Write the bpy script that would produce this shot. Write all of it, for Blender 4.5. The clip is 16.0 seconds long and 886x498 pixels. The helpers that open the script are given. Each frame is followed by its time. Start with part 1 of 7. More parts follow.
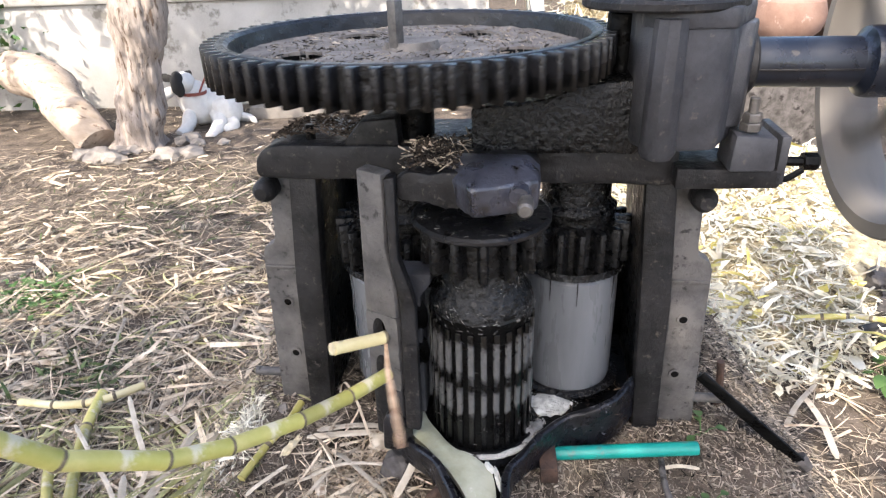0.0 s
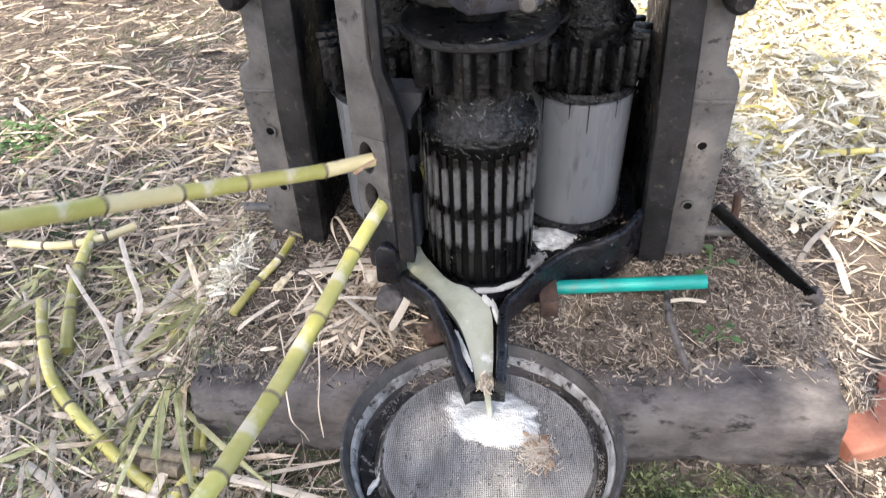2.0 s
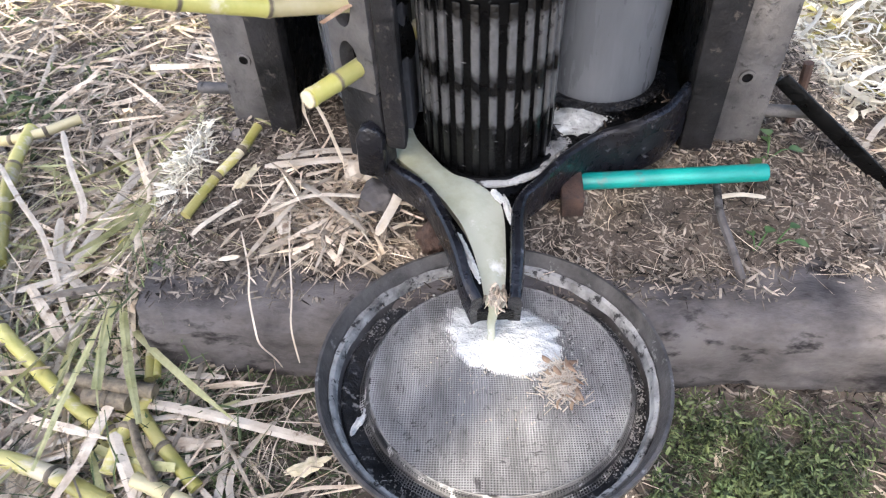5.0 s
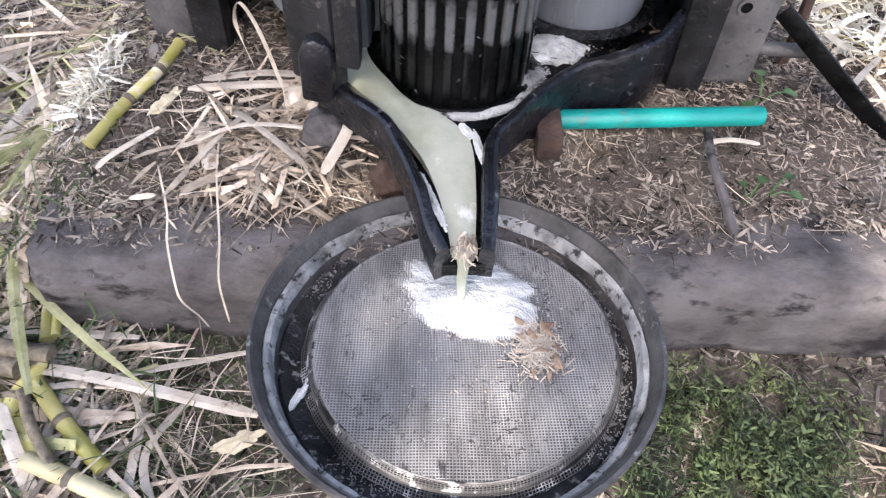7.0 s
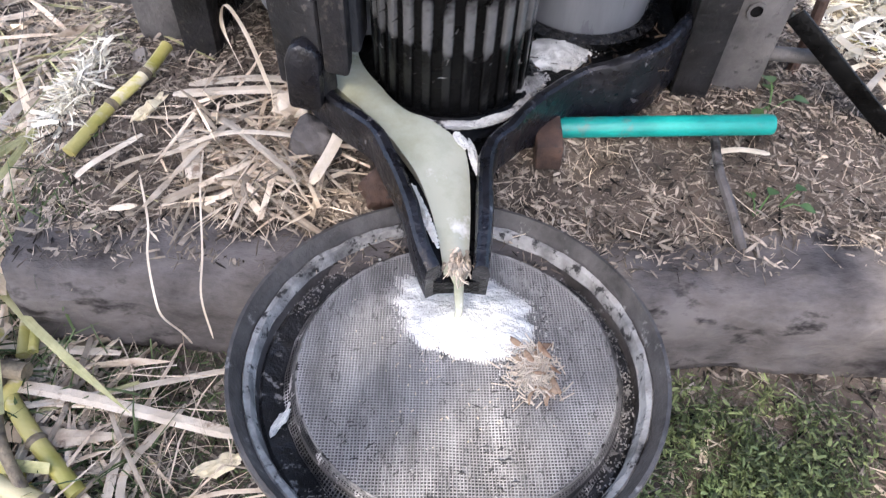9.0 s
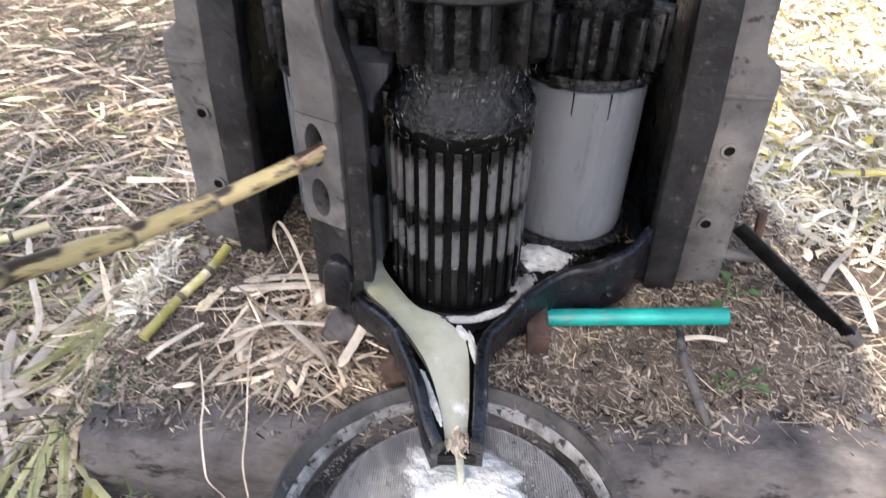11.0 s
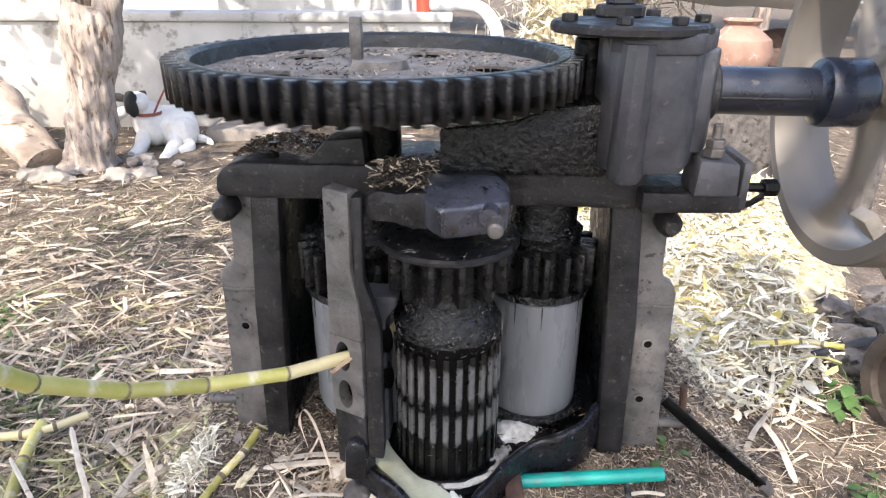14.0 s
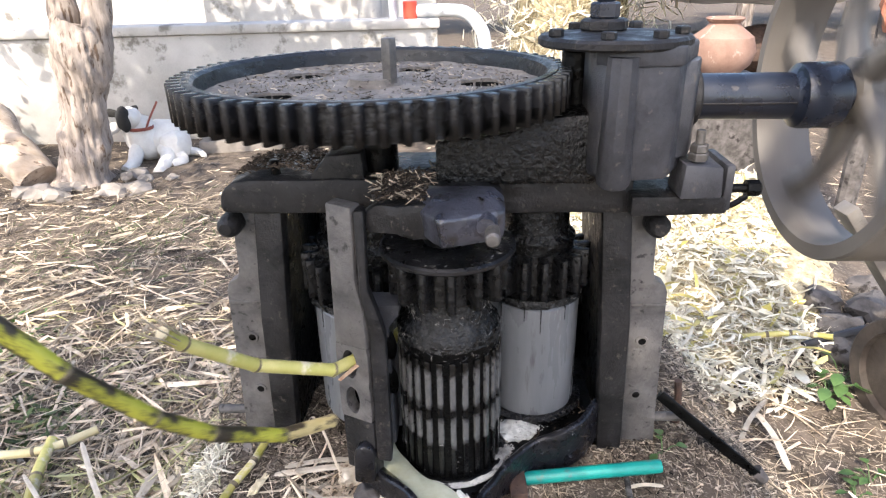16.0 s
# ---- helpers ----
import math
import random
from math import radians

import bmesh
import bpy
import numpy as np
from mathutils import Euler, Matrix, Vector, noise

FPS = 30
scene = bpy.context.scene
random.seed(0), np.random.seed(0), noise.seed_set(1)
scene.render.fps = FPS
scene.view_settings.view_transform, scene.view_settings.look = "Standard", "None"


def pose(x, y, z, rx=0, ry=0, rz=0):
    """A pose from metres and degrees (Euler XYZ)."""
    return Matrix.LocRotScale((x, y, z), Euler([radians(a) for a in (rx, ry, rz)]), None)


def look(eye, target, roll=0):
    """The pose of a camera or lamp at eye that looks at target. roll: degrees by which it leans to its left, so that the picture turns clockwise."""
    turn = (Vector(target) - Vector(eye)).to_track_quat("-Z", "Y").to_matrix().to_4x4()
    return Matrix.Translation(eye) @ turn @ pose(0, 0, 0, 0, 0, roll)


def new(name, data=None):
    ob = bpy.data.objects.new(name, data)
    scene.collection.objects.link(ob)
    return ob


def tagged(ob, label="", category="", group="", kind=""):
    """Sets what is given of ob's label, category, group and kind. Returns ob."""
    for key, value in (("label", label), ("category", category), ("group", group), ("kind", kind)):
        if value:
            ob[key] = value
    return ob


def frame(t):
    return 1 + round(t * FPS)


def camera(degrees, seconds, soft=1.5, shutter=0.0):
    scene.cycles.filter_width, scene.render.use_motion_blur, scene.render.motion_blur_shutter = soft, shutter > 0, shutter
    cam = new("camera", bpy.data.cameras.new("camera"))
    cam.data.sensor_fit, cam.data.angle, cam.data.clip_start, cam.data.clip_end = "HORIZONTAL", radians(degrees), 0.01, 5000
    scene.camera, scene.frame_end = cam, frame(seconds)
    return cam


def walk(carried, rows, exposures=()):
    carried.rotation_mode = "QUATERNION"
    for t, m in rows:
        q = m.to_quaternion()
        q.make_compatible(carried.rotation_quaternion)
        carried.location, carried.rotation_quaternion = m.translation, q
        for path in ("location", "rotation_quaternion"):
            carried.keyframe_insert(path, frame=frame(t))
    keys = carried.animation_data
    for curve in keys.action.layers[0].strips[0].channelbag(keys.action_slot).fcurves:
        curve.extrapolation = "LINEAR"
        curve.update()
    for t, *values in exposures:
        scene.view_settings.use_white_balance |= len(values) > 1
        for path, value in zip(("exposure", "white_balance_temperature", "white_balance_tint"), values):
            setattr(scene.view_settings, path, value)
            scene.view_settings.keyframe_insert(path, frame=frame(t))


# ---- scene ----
cam = camera(69.6, 16.0, soft=1.2, shutter=0.5)
PATH = [
    (0, (0.097, 0.099, 1.009), (0.009, 1.89, 0.124), -2.0),
    (0.5, (0.1, 0.126, 0.991), (0.018, 1.885, 0.041), -1.4),
    (1, (0.106, 0.146, 0.961), (0.002, 1.821, -0.128), -2.3),
    (1.5, (0.111, 0.157, 0.932), (-0.001, 1.763, -0.254), -2.9),
    (2, (0.117, 0.163, 0.907), (-0.002, 1.707, -0.358), -3.2),
    (2.5, (0.122, 0.177, 0.883), (-0.008, 1.672, -0.439), -3.9),
    (3, (0.126, 0.219, 0.845), (-0.014, 1.643, -0.553), -4.1),
    (3.5, (0.121, 0.252, 0.805), (0.014, 1.623, -0.648), -3.3),
    (4, (0.119, 0.271, 0.784), (-0.026, 1.637, -0.67), -5.4),
    (4.2, (0.118, 0.277, 0.775), (-0.041, 1.645, -0.676), -5.6),
    (6.3, (0.066, 0.382, 0.64), (0.09, 1.674, -0.887), 1.7),
    (6.5, (0.068, 0.385, 0.633), (0.101, 1.662, -0.906), 2.1),
    (7, (0.072, 0.399, 0.615), (0.142, 1.649, -0.944), 3.4),
    (7.5, (0.067, 0.418, 0.593), (0.179, 1.649, -0.979), 4.9),
    (8, (0.062, 0.435, 0.583), (0.162, 1.65, -1.003), 4.9),
    (8.2, (0.065, 0.44, 0.578), (0.153, 1.653, -1.01), 4.5),
    (10.3, (0.121, 0.399, 0.68), (0.163, 1.843, -0.703), 2.4),
    (10.5, (0.123, 0.388, 0.698), (0.163, 1.869, -0.645), 2.3),
    (11, (0.108, 0.352, 0.757), (0.081, 1.929, -0.472), 0.9),
    (11.5, (0.099, 0.318, 0.793), (0.043, 1.952, -0.359), 0.8),
    (12, (0.105, 0.268, 0.84), (0.081, 1.972, -0.207), 1.4),
    (12.2, (0.099, 0.24, 0.866), (0.081, 1.973, -0.131), 1.5),
    (12.5, (0.094, 0.208, 0.894), (0.082, 1.968, -0.055), 1.8),
    (13, (0.088, 0.174, 0.939), (0.117, 1.97, 0.059), 1.2),
    (13.5, (0.083, 0.145, 0.969), (0.11, 1.962, 0.132), 1.1),
    (14, (0.079, 0.114, 0.991), (0.126, 1.942, 0.182), 0.3),
    (14.5, (0.073, 0.096, 1.01), (0.118, 1.937, 0.231), -0.4),
    (15, (0.072, 0.086, 1.02), (0.13, 1.922, 0.227), -1.0),
    (15.5, (0.075, 0.079, 1.021), (0.131, 1.916, 0.232), -1.6),
    (16, (0.068, 0.077, 1.02), (0.135, 1.908, 0.217), -1.4),
]
walk(cam, [(t, look(eye, target, roll)) for t, eye, target, roll in PATH], [(0.0, 1.80, 6570, 12), (1.0, 1.88, 6570, 12), (4.2, 1.94, 6470, 12), (6.5, 1.97, 6310, 16), (8.2, 1.97, 6310, 16), (10.5, 1.93, 6470, 15), (12.5, 1.90, 6570, 12), (16.0, 1.84, 6570, 12)])

# ---- light ----
SUN_AZ, SUN_EL = 205.0, 48.0
world = bpy.data.worlds.new("sky")
scene.world = world
world.use_nodes = True
wn = world.node_tree
sky = wn.nodes.new("ShaderNodeTexSky")
sky.sky_type, sky.sun_disc = "NISHITA", False
sky.sun_elevation, sky.sun_rotation = radians(SUN_EL), radians(SUN_AZ)
sky.air_density, sky.dust_density = 1.0, 3.0
wn.nodes["Background"].inputs["Strength"].default_value = 0.15
wn.links.new(sky.outputs[0], wn.nodes["Background"].inputs["Color"])
sun_data = bpy.data.lights.new("sun", "SUN")
sun_data.energy, sun_data.angle, sun_data.color = 2.2, radians(0.6), (1.0, 0.93, 0.82)
sun_ob = new("sun", sun_data)
SUN_DIR = Vector((math.sin(radians(SUN_AZ)) * math.cos(radians(SUN_EL)), math.cos(radians(SUN_AZ)) * math.cos(radians(SUN_EL)), math.sin(radians(SUN_EL))))
sun_ob.matrix_basis = look(SUN_DIR * 20, (0, 0, 0))

# ---- materials ----
rng = random.Random(7)


def material(name, c1, c2, scale=8.0, rough=0.7, metal=0.0, bump=0.3, c3=None, spot=0.62, spot_scale=30.0, vary=0.0, rough2=None, coat=0.0, stretch=(1, 1, 1), island=False, detail=90.0, gloss=0.5):
    """Two-scale noise between c1 and c2, spots of c3, fine relief, and a change from piece to piece."""
    m = bpy.data.materials.new(name)
    m.use_nodes = True
    nt, b = m.node_tree, m.node_tree.nodes["Principled BSDF"]
    link = nt.links.new
    co = nt.nodes.new("ShaderNodeTexCoord")
    mp = nt.nodes.new("ShaderNodeMapping")
    mp.inputs["Scale"].default_value = stretch
    link(co.outputs["Object"], mp.inputs[0])

    def noise_at(s, d=6.0, r=0.6):
        n = nt.nodes.new("ShaderNodeTexNoise")
        n.inputs["Scale"].default_value, n.inputs["Detail"].default_value, n.inputs["Roughness"].default_value = s, d, r
        link(mp.outputs[0], n.inputs["Vector"])
        return n.outputs["Fac"]

    def ramp(src, lo, hi):
        r = nt.nodes.new("ShaderNodeMapRange")
        r.inputs["From Min"].default_value, r.inputs["From Max"].default_value = lo, hi
        link(src, r.inputs["Value"])
        return r.outputs[0]

    def mix(fac, a, bb):
        x = nt.nodes.new("ShaderNodeMix")
        x.data_type = "RGBA"
        for sock, v in ((x.inputs[0], fac), (x.inputs[6], a), (x.inputs[7], bb)):
            if hasattr(v, "links"):
                link(v, sock)
            else:
                sock.default_value = v if isinstance(v, float) else (*v, 1.0)
        return x.outputs[2]

    big, fine = noise_at(scale), noise_at(detail, 4.0, 0.7)
    add = nt.nodes.new("ShaderNodeMath")
    add.operation, add.use_clamp = "MULTIPLY_ADD", True
    link(fine, add.inputs[0])
    add.inputs[1].default_value = 0.45
    link(ramp(big, 0.3, 0.75), add.inputs[2])
    sub = nt.nodes.new("ShaderNodeMath")
    sub.operation, sub.use_clamp = "SUBTRACT", True
    link(add.outputs[0], sub.inputs[0])
    sub.inputs[1].default_value = 0.22
    col = mix(sub.outputs[0], c1, c2)
    if c3:
        col = mix(ramp(noise_at(spot_scale, 5.0, 0.65), spot, spot + 0.08), col, c3)
    if vary:
        if island:
            src = nt.nodes.new("ShaderNodeNewGeometry").outputs["Random Per Island"]
        else:
            src = nt.nodes.new("ShaderNodeObjectInfo").outputs["Random"]
        h = nt.nodes.new("ShaderNodeHueSaturation")
        link(ramp(src, 0.0, 1.0), h.inputs["Value"])
        h.inputs["Value"].default_value = 1.0
        rr = nt.nodes.new("ShaderNodeMapRange")
        rr.inputs["To Min"].default_value, rr.inputs["To Max"].default_value = 1.0 - vary, 1.0 + vary * 0.6
        link(src, rr.inputs["Value"])
        link(rr.outputs[0], h.inputs["Value"])
        link(col, h.inputs["Color"])
        col = h.outputs[0]
    link(col, b.inputs["Base Color"])
    b.inputs["Metallic"].default_value = metal
    b.inputs["Specular IOR Level"].default_value = gloss
    if rough2 is None:
        b.inputs["Roughness"].default_value = rough
    else:
        q = nt.nodes.new("ShaderNodeMapRange")
        q.inputs["From Min"].default_value, q.inputs["From Max"].default_value = 0.35, 0.65
        q.inputs["To Min"].default_value, q.inputs["To Max"].default_value = rough, rough2
        link(noise_at(scale * 2.3), q.inputs["Value"])
        link(q.outputs[0], b.inputs["Roughness"])
    b.inputs["Coat Weight"].default_value = coat
    if bump:
        bp = nt.nodes.new("ShaderNodeBump")
        bp.inputs["Strength"].default_value, bp.inputs["Distance"].default_value = bump, 0.004
        link(add.outputs[0], bp.inputs["Height"])
        link(bp.outputs[0], b.inputs["Normal"])
    return m


def worn_lit_bands(name, lo, hi, bands, dark, light, reach):
    """Bright bands along z with smeared edges: metal worn bare, and on gear teeth painted light too; grease elsewhere.
    Each piece differs.
    """
    m = material(name, dark, light, 14, 0.26, 0.2, 0.5, (0.015, 0.015, 0.015), 0.60, 60)
    nt = m.node_tree
    b, link = nt.nodes["Principled BSDF"], nt.links.new
    clean = b.inputs["Base Color"].links[0].from_socket
    co = nt.nodes.new("ShaderNodeTexCoord")
    xyz = nt.nodes.new("ShaderNodeSeparateXYZ")
    link(co.outputs["Object"], xyz.inputs[0])
    own = nt.nodes.new("ShaderNodeVectorMath")
    own.operation = "MULTIPLY_ADD"
    info = nt.nodes.new("ShaderNodeObjectInfo")
    link(info.outputs["Random"], own.inputs[0])
    own.inputs[1].default_value = (7.0, 13.0, 5.0)
    link(co.outputs["Object"], own.inputs[2])
    smear = nt.nodes.new("ShaderNodeTexNoise")
    smear.inputs["Scale"].default_value, smear.inputs["Detail"].default_value = 45, 5
    link(own.outputs[0], smear.inputs["Vector"])
    level = nt.nodes.new("ShaderNodeMath")
    level.operation = "MULTIPLY_ADD"
    link(smear.outputs["Fac"], level.inputs[0])
    level.inputs[1].default_value = reach
    link(xyz.outputs["Z"], level.inputs[2])
    curve = nt.nodes.new("ShaderNodeMapRange")
    curve.inputs["From Min"].default_value, curve.inputs["From Max"].default_value = lo + reach / 2, hi + reach / 2
    link(level.outputs[0], curve.inputs["Value"])
    ramp = nt.nodes.new("ShaderNodeValToRGB")
    link(curve.outputs[0], ramp.inputs[0])
    ramp.color_ramp.elements[0].color, ramp.color_ramp.elements[1].color = (0, 0, 0, 1), (0, 0, 0, 1)
    for a, c, edge in bands:
        for z, v in ((a - edge, 0), (a + edge, 1), (c - edge, 1), (c + edge, 0)):
            el = ramp.color_ramp.elements.new((z - lo) / (hi - lo))
            el.color = (v, v, v, 1)
    mix = nt.nodes.new("ShaderNodeMix")
    mix.data_type = "RGBA"
    link(ramp.outputs[0], mix.inputs[0])
    mix.inputs[6].default_value = (0.003, 0.003, 0.003, 1)
    link(clean, mix.inputs[7])
    link(mix.outputs[2], b.inputs["Base Color"])
    return m


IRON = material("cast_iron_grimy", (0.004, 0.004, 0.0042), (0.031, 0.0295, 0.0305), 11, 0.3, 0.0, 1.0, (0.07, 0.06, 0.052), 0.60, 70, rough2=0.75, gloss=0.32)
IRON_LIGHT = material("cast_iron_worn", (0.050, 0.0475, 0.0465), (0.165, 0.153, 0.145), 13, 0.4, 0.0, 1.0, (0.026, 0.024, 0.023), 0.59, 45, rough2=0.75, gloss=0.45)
# greasy iron, taken near black so that inner faces carry their shade in the colour
IRON_BLACK = material("greasy_shade_black_iron", (0.0008, 0.0008, 0.0008), (0.004, 0.004, 0.004), 14, 0.2, 0.0, 0.9, (0.06, 0.058, 0.055), 0.72, 130, rough2=0.5, gloss=0.15)
GREASE = material("grease_with_fibres", (0.0008, 0.0008, 0.0008), (0.0038, 0.0036, 0.0038), 60, 0.10, 0.0, 1.0, (0.09, 0.086, 0.082), 0.72, 150, rough2=0.34, gloss=0.5)
GEAR_IRON = material("gear_iron", (0.0035, 0.0036, 0.004), (0.015, 0.015, 0.017), 20, 0.22, 0.0, 0.7, (0.055, 0.052, 0.05), 0.64, 70, rough2=0.5, gloss=0.5)
GEAR_DUST = material("gear_web_dusty", (0.11, 0.097, 0.085), (0.29, 0.262, 0.232), 18, 0.85, 0.0, 0.8, (0.045, 0.039, 0.034), 0.60, 60, gloss=0.2)
PAINT_BLUE = material("blue_black_paint", (0.006, 0.008, 0.014), (0.022, 0.028, 0.044), 6, 0.18, 0.0, 0.2, (0.07, 0.062, 0.055), 0.66, 40, rough2=0.45, gloss=0.6)
BLUE_CAP = material("greasy_blue_iron", (0.015, 0.0155, 0.021), (0.075, 0.080, 0.108), 8, 0.2, 0.0, 0.8, (0.012, 0.011, 0.011), 0.56, 55, rough2=0.5, gloss=0.9)
WORN_FLUTE = worn_lit_bands("worn_flute", 0.08, 0.36, ((0.170, 0.228, 0.008), (0.256, 0.332, 0.010)), (0.045, 0.045, 0.046), (0.175, 0.175, 0.173), 0.06)
WET_ROLL = material("juice_wet_roller", (0.105, 0.11, 0.118), (0.20, 0.205, 0.215), 4, 0.2, 0.0, 0.05, (0.07, 0.07, 0.073), 0.63, 9, stretch=(2.5, 2.5, 0.4), rough2=0.42)
PINION_IRON = material("greasy_pinion_iron", (0.0012, 0.0012, 0.0013), (0.011, 0.011, 0.012), 26, 0.16, 0.0, 0.9, (0.05, 0.048, 0.046), 0.66, 80, rough2=0.5, gloss=0.4)
BOLT = material("bolt_steel", (0.07, 0.065, 0.06), (0.18, 0.165, 0.15), 50, 0.45, 0.3, 0.4)
DUSTY_STEEL = material("dusty_wheel_paint", (0.11, 0.097, 0.085), (0.21, 0.19, 0.165), 5, 0.4, 0.0, 0.1, (0.07, 0.06, 0.05), 0.6, 12, rough2=0.65)
RUST = material("rusty_iron", (0.035, 0.022, 0.017), (0.11, 0.062, 0.043), 30, 0.8, 0.1, 0.8, (0.03, 0.025, 0.022), 0.58, 40)
WHEEL_RUST = material("dusty_rusted_wheel", (0.028, 0.022, 0.018), (0.095, 0.075, 0.06), 12, 0.6, 0.0, 0.6, (0.13, 0.11, 0.095), 0.64, 30, rough2=0.85)
SOIL = material("littered_soil", (0.036, 0.029, 0.023), (0.18, 0.143, 0.113), 9, 0.95, 0.0, 1.0, (0.32, 0.27, 0.215), 0.57, 95, detail=200, gloss=0.2)
CHIP = material("dark_chips", (0.035, 0.027, 0.020), (0.56, 0.475, 0.375), 15, 0.9, 0.0, 0.3, vary=1.0, island=True, gloss=0.2)
STRAW = material("dry_cane_leaf", (0.36, 0.268, 0.18), (0.80, 0.69, 0.53), 30, 0.6, 0.0, 0.4, (0.17, 0.118, 0.077), 0.58, 40, vary=0.65, island=True, gloss=0.35)
GREEN_STRAW = material("half_dry_cane_leaf", (0.27, 0.27, 0.10), (0.60, 0.56, 0.30), 25, 0.55, 0.0, 0.4, (0.20, 0.17, 0.08), 0.60, 30, vary=0.5, island=True, gloss=0.35)
STRAW_ONE = material("dry_cane_leaf_single", (0.46, 0.38, 0.28), (0.70, 0.62, 0.50), 25, 0.6, 0.0, 0.5, (0.24, 0.17, 0.115), 0.60, 40, vary=0.3, stretch=(1, 1, 1), gloss=0.35)
BAGASSE = material("fresh_bagasse", (0.64, 0.57, 0.40), (0.89, 0.86, 0.76), 14, 0.75, 0.0, 0.4, (0.60, 0.49, 0.16), 0.66, 9, vary=0.42, island=True, gloss=0.3)
RIND = material("yellow_cane_rind", (0.42, 0.36, 0.07), (0.66, 0.58, 0.24), 14, 0.45, 0.0, 0.4, (0.30, 0.20, 0.09), 0.60, 18, vary=0.4, island=True, gloss=0.4)
PULP = material("brown_cane_pulp", (0.22, 0.12, 0.07), (0.60, 0.44, 0.29), 40, 0.7, 0.0, 0.5, vary=0.5, island=True, gloss=0.3)
WEED = material("fresh_weeds", (0.05, 0.08, 0.03), (0.20, 0.225, 0.085), 9, 0.6, 0.0, 0.1, vary=0.8, island=True, gloss=0.3)
GRASS = material("grass_blades", (0.04, 0.065, 0.022), (0.12, 0.155, 0.06), 9, 0.6, 0.0, 0.1, vary=0.6, island=True, gloss=0.3)
LEAF = material("herb_leaf", (0.045, 0.10, 0.03), (0.12, 0.21, 0.065), 20, 0.5, 0.0, 0.2, vary=0.4, island=True, gloss=0.3)
CANE = material("cane_green_yellow", (0.37, 0.35, 0.07), (0.66, 0.57, 0.22), 11, 0.35, 0.0, 0.3, (0.66, 0.58, 0.40), 0.53, 15, vary=0.35, stretch=(0.6, 1.5, 1.5))
CANE_SCARRED = material("cane_scarred", (0.42, 0.32, 0.12), (0.70, 0.58, 0.34), 9, 0.45, 0.0, 0.3, (0.050, 0.034, 0.020), 0.45, 26, vary=0.3, stretch=(0.35, 1.2, 1.2))
CANE_DARK = material("cane_dark_jointed", (0.30, 0.31, 0.03), (0.58, 0.51, 0.10), 9, 0.4, 0.0, 0.3, (0.035, 0.028, 0.018), 0.42, 17, vary=0.4, stretch=(0.6, 1.2, 1.2))
CANE_PALE = material("cane_peeled_pale", (0.52, 0.44, 0.20), (0.74, 0.65, 0.42), 9, 0.45, 0.0, 0.2, (0.18, 0.13, 0.08), 0.65, 18, vary=0.25)
FED_CANE = material("fed_cane", (0.40, 0.39, 0.085), (0.66, 0.58, 0.24), 7, 0.35, 0.0, 0.3, (0.70, 0.64, 0.46), 0.54, 16, vary=0.22, stretch=(1.6, 1.0, 1.0))
NODE = material("cane_node", (0.07, 0.055, 0.04), (0.30, 0.24, 0.15), 45, 0.7, 0.0, 0.5)
PITH = material("cane_cut_end", (0.62, 0.52, 0.32), (0.75, 0.66, 0.46), 60, 0.7, 0.0, 0.4)
OLDWOOD = material("weathered_timber", (0.040, 0.035, 0.032), (0.17, 0.155, 0.146), 16, 0.65, 0.0, 0.9, (0.024, 0.020, 0.018), 0.56, 15, rough2=0.95, gloss=0.3, detail=75)
TIMBER = material("weathered_timber", (0.028, 0.024, 0.022), (0.175, 0.157, 0.146), 9, 0.6, 0.0, 0.9, (0.015, 0.012, 0.011), 0.57, 11, rough2=0.95, gloss=0.3, detail=110, stretch=(0.7, 1.4, 1.4))
BARK = material("pale_bark", (0.22, 0.18, 0.15), (0.48, 0.41, 0.36), 7, 0.9, 0.0, 1.0, (0.13, 0.09, 0.065), 0.55, 8, stretch=(4, 4, 0.6), gloss=0.2)
LOGWOOD = material("sawn_log", (0.34, 0.26, 0.19), (0.55, 0.45, 0.36), 5, 0.85, 0.0, 0.9, (0.16, 0.11, 0.08), 0.58, 8, stretch=(1, 3, 3))
PLASTER = material("whitewashed_plaster", (0.36, 0.345, 0.32), (0.62, 0.60, 0.57), 1.6, 0.9, 0.0, 0.5, (0.22, 0.205, 0.18), 0.58, 3.5, gloss=0.2)
STONE = material("pale_stone", (0.22, 0.195, 0.17), (0.38, 0.34, 0.30), 8, 0.9, 0.0, 0.9, vary=0.25, gloss=0.2)
BRICK = material("red_brick", (0.22, 0.08, 0.052), (0.38, 0.165, 0.105), 12, 0.9, 0.0, 0.6, (0.16, 0.13, 0.11), 0.60, 14)
CLAY = material("terracotta", (0.20, 0.12, 0.092), (0.33, 0.215, 0.17), 6, 0.85, 0.0, 0.5, (0.42, 0.32, 0.27), 0.6, 8, gloss=0.2)
GREEN_PLASTIC = material("teal_plastic", (0.0, 0.215, 0.18), (0.004, 0.31, 0.265), 18, 0.4, 0.0, 0.15, (0.07, 0.22, 0.19), 0.60, 30)
WHITE_PLASTIC = material("white_plastic", (0.66, 0.68, 0.70), (0.78, 0.79, 0.80), 6, 0.35, 0.0, 0.05)
RED_PLASTIC = material("red_plastic", (0.55, 0.05, 0.03), (0.65, 0.09, 0.05), 10, 0.4, 0.0, 0.05)
PVC = material("pale_grey_pipe", (0.50, 0.52, 0.54), (0.62, 0.64, 0.66), 6, 0.4, 0.0, 0.05)
JUICE = material("cane_juice", (0.27, 0.28, 0.18), (0.52, 0.525, 0.42), 9, 0.06, 0.0, 0.15, (0.72, 0.72, 0.66), 0.62, 14, coat=0.5)
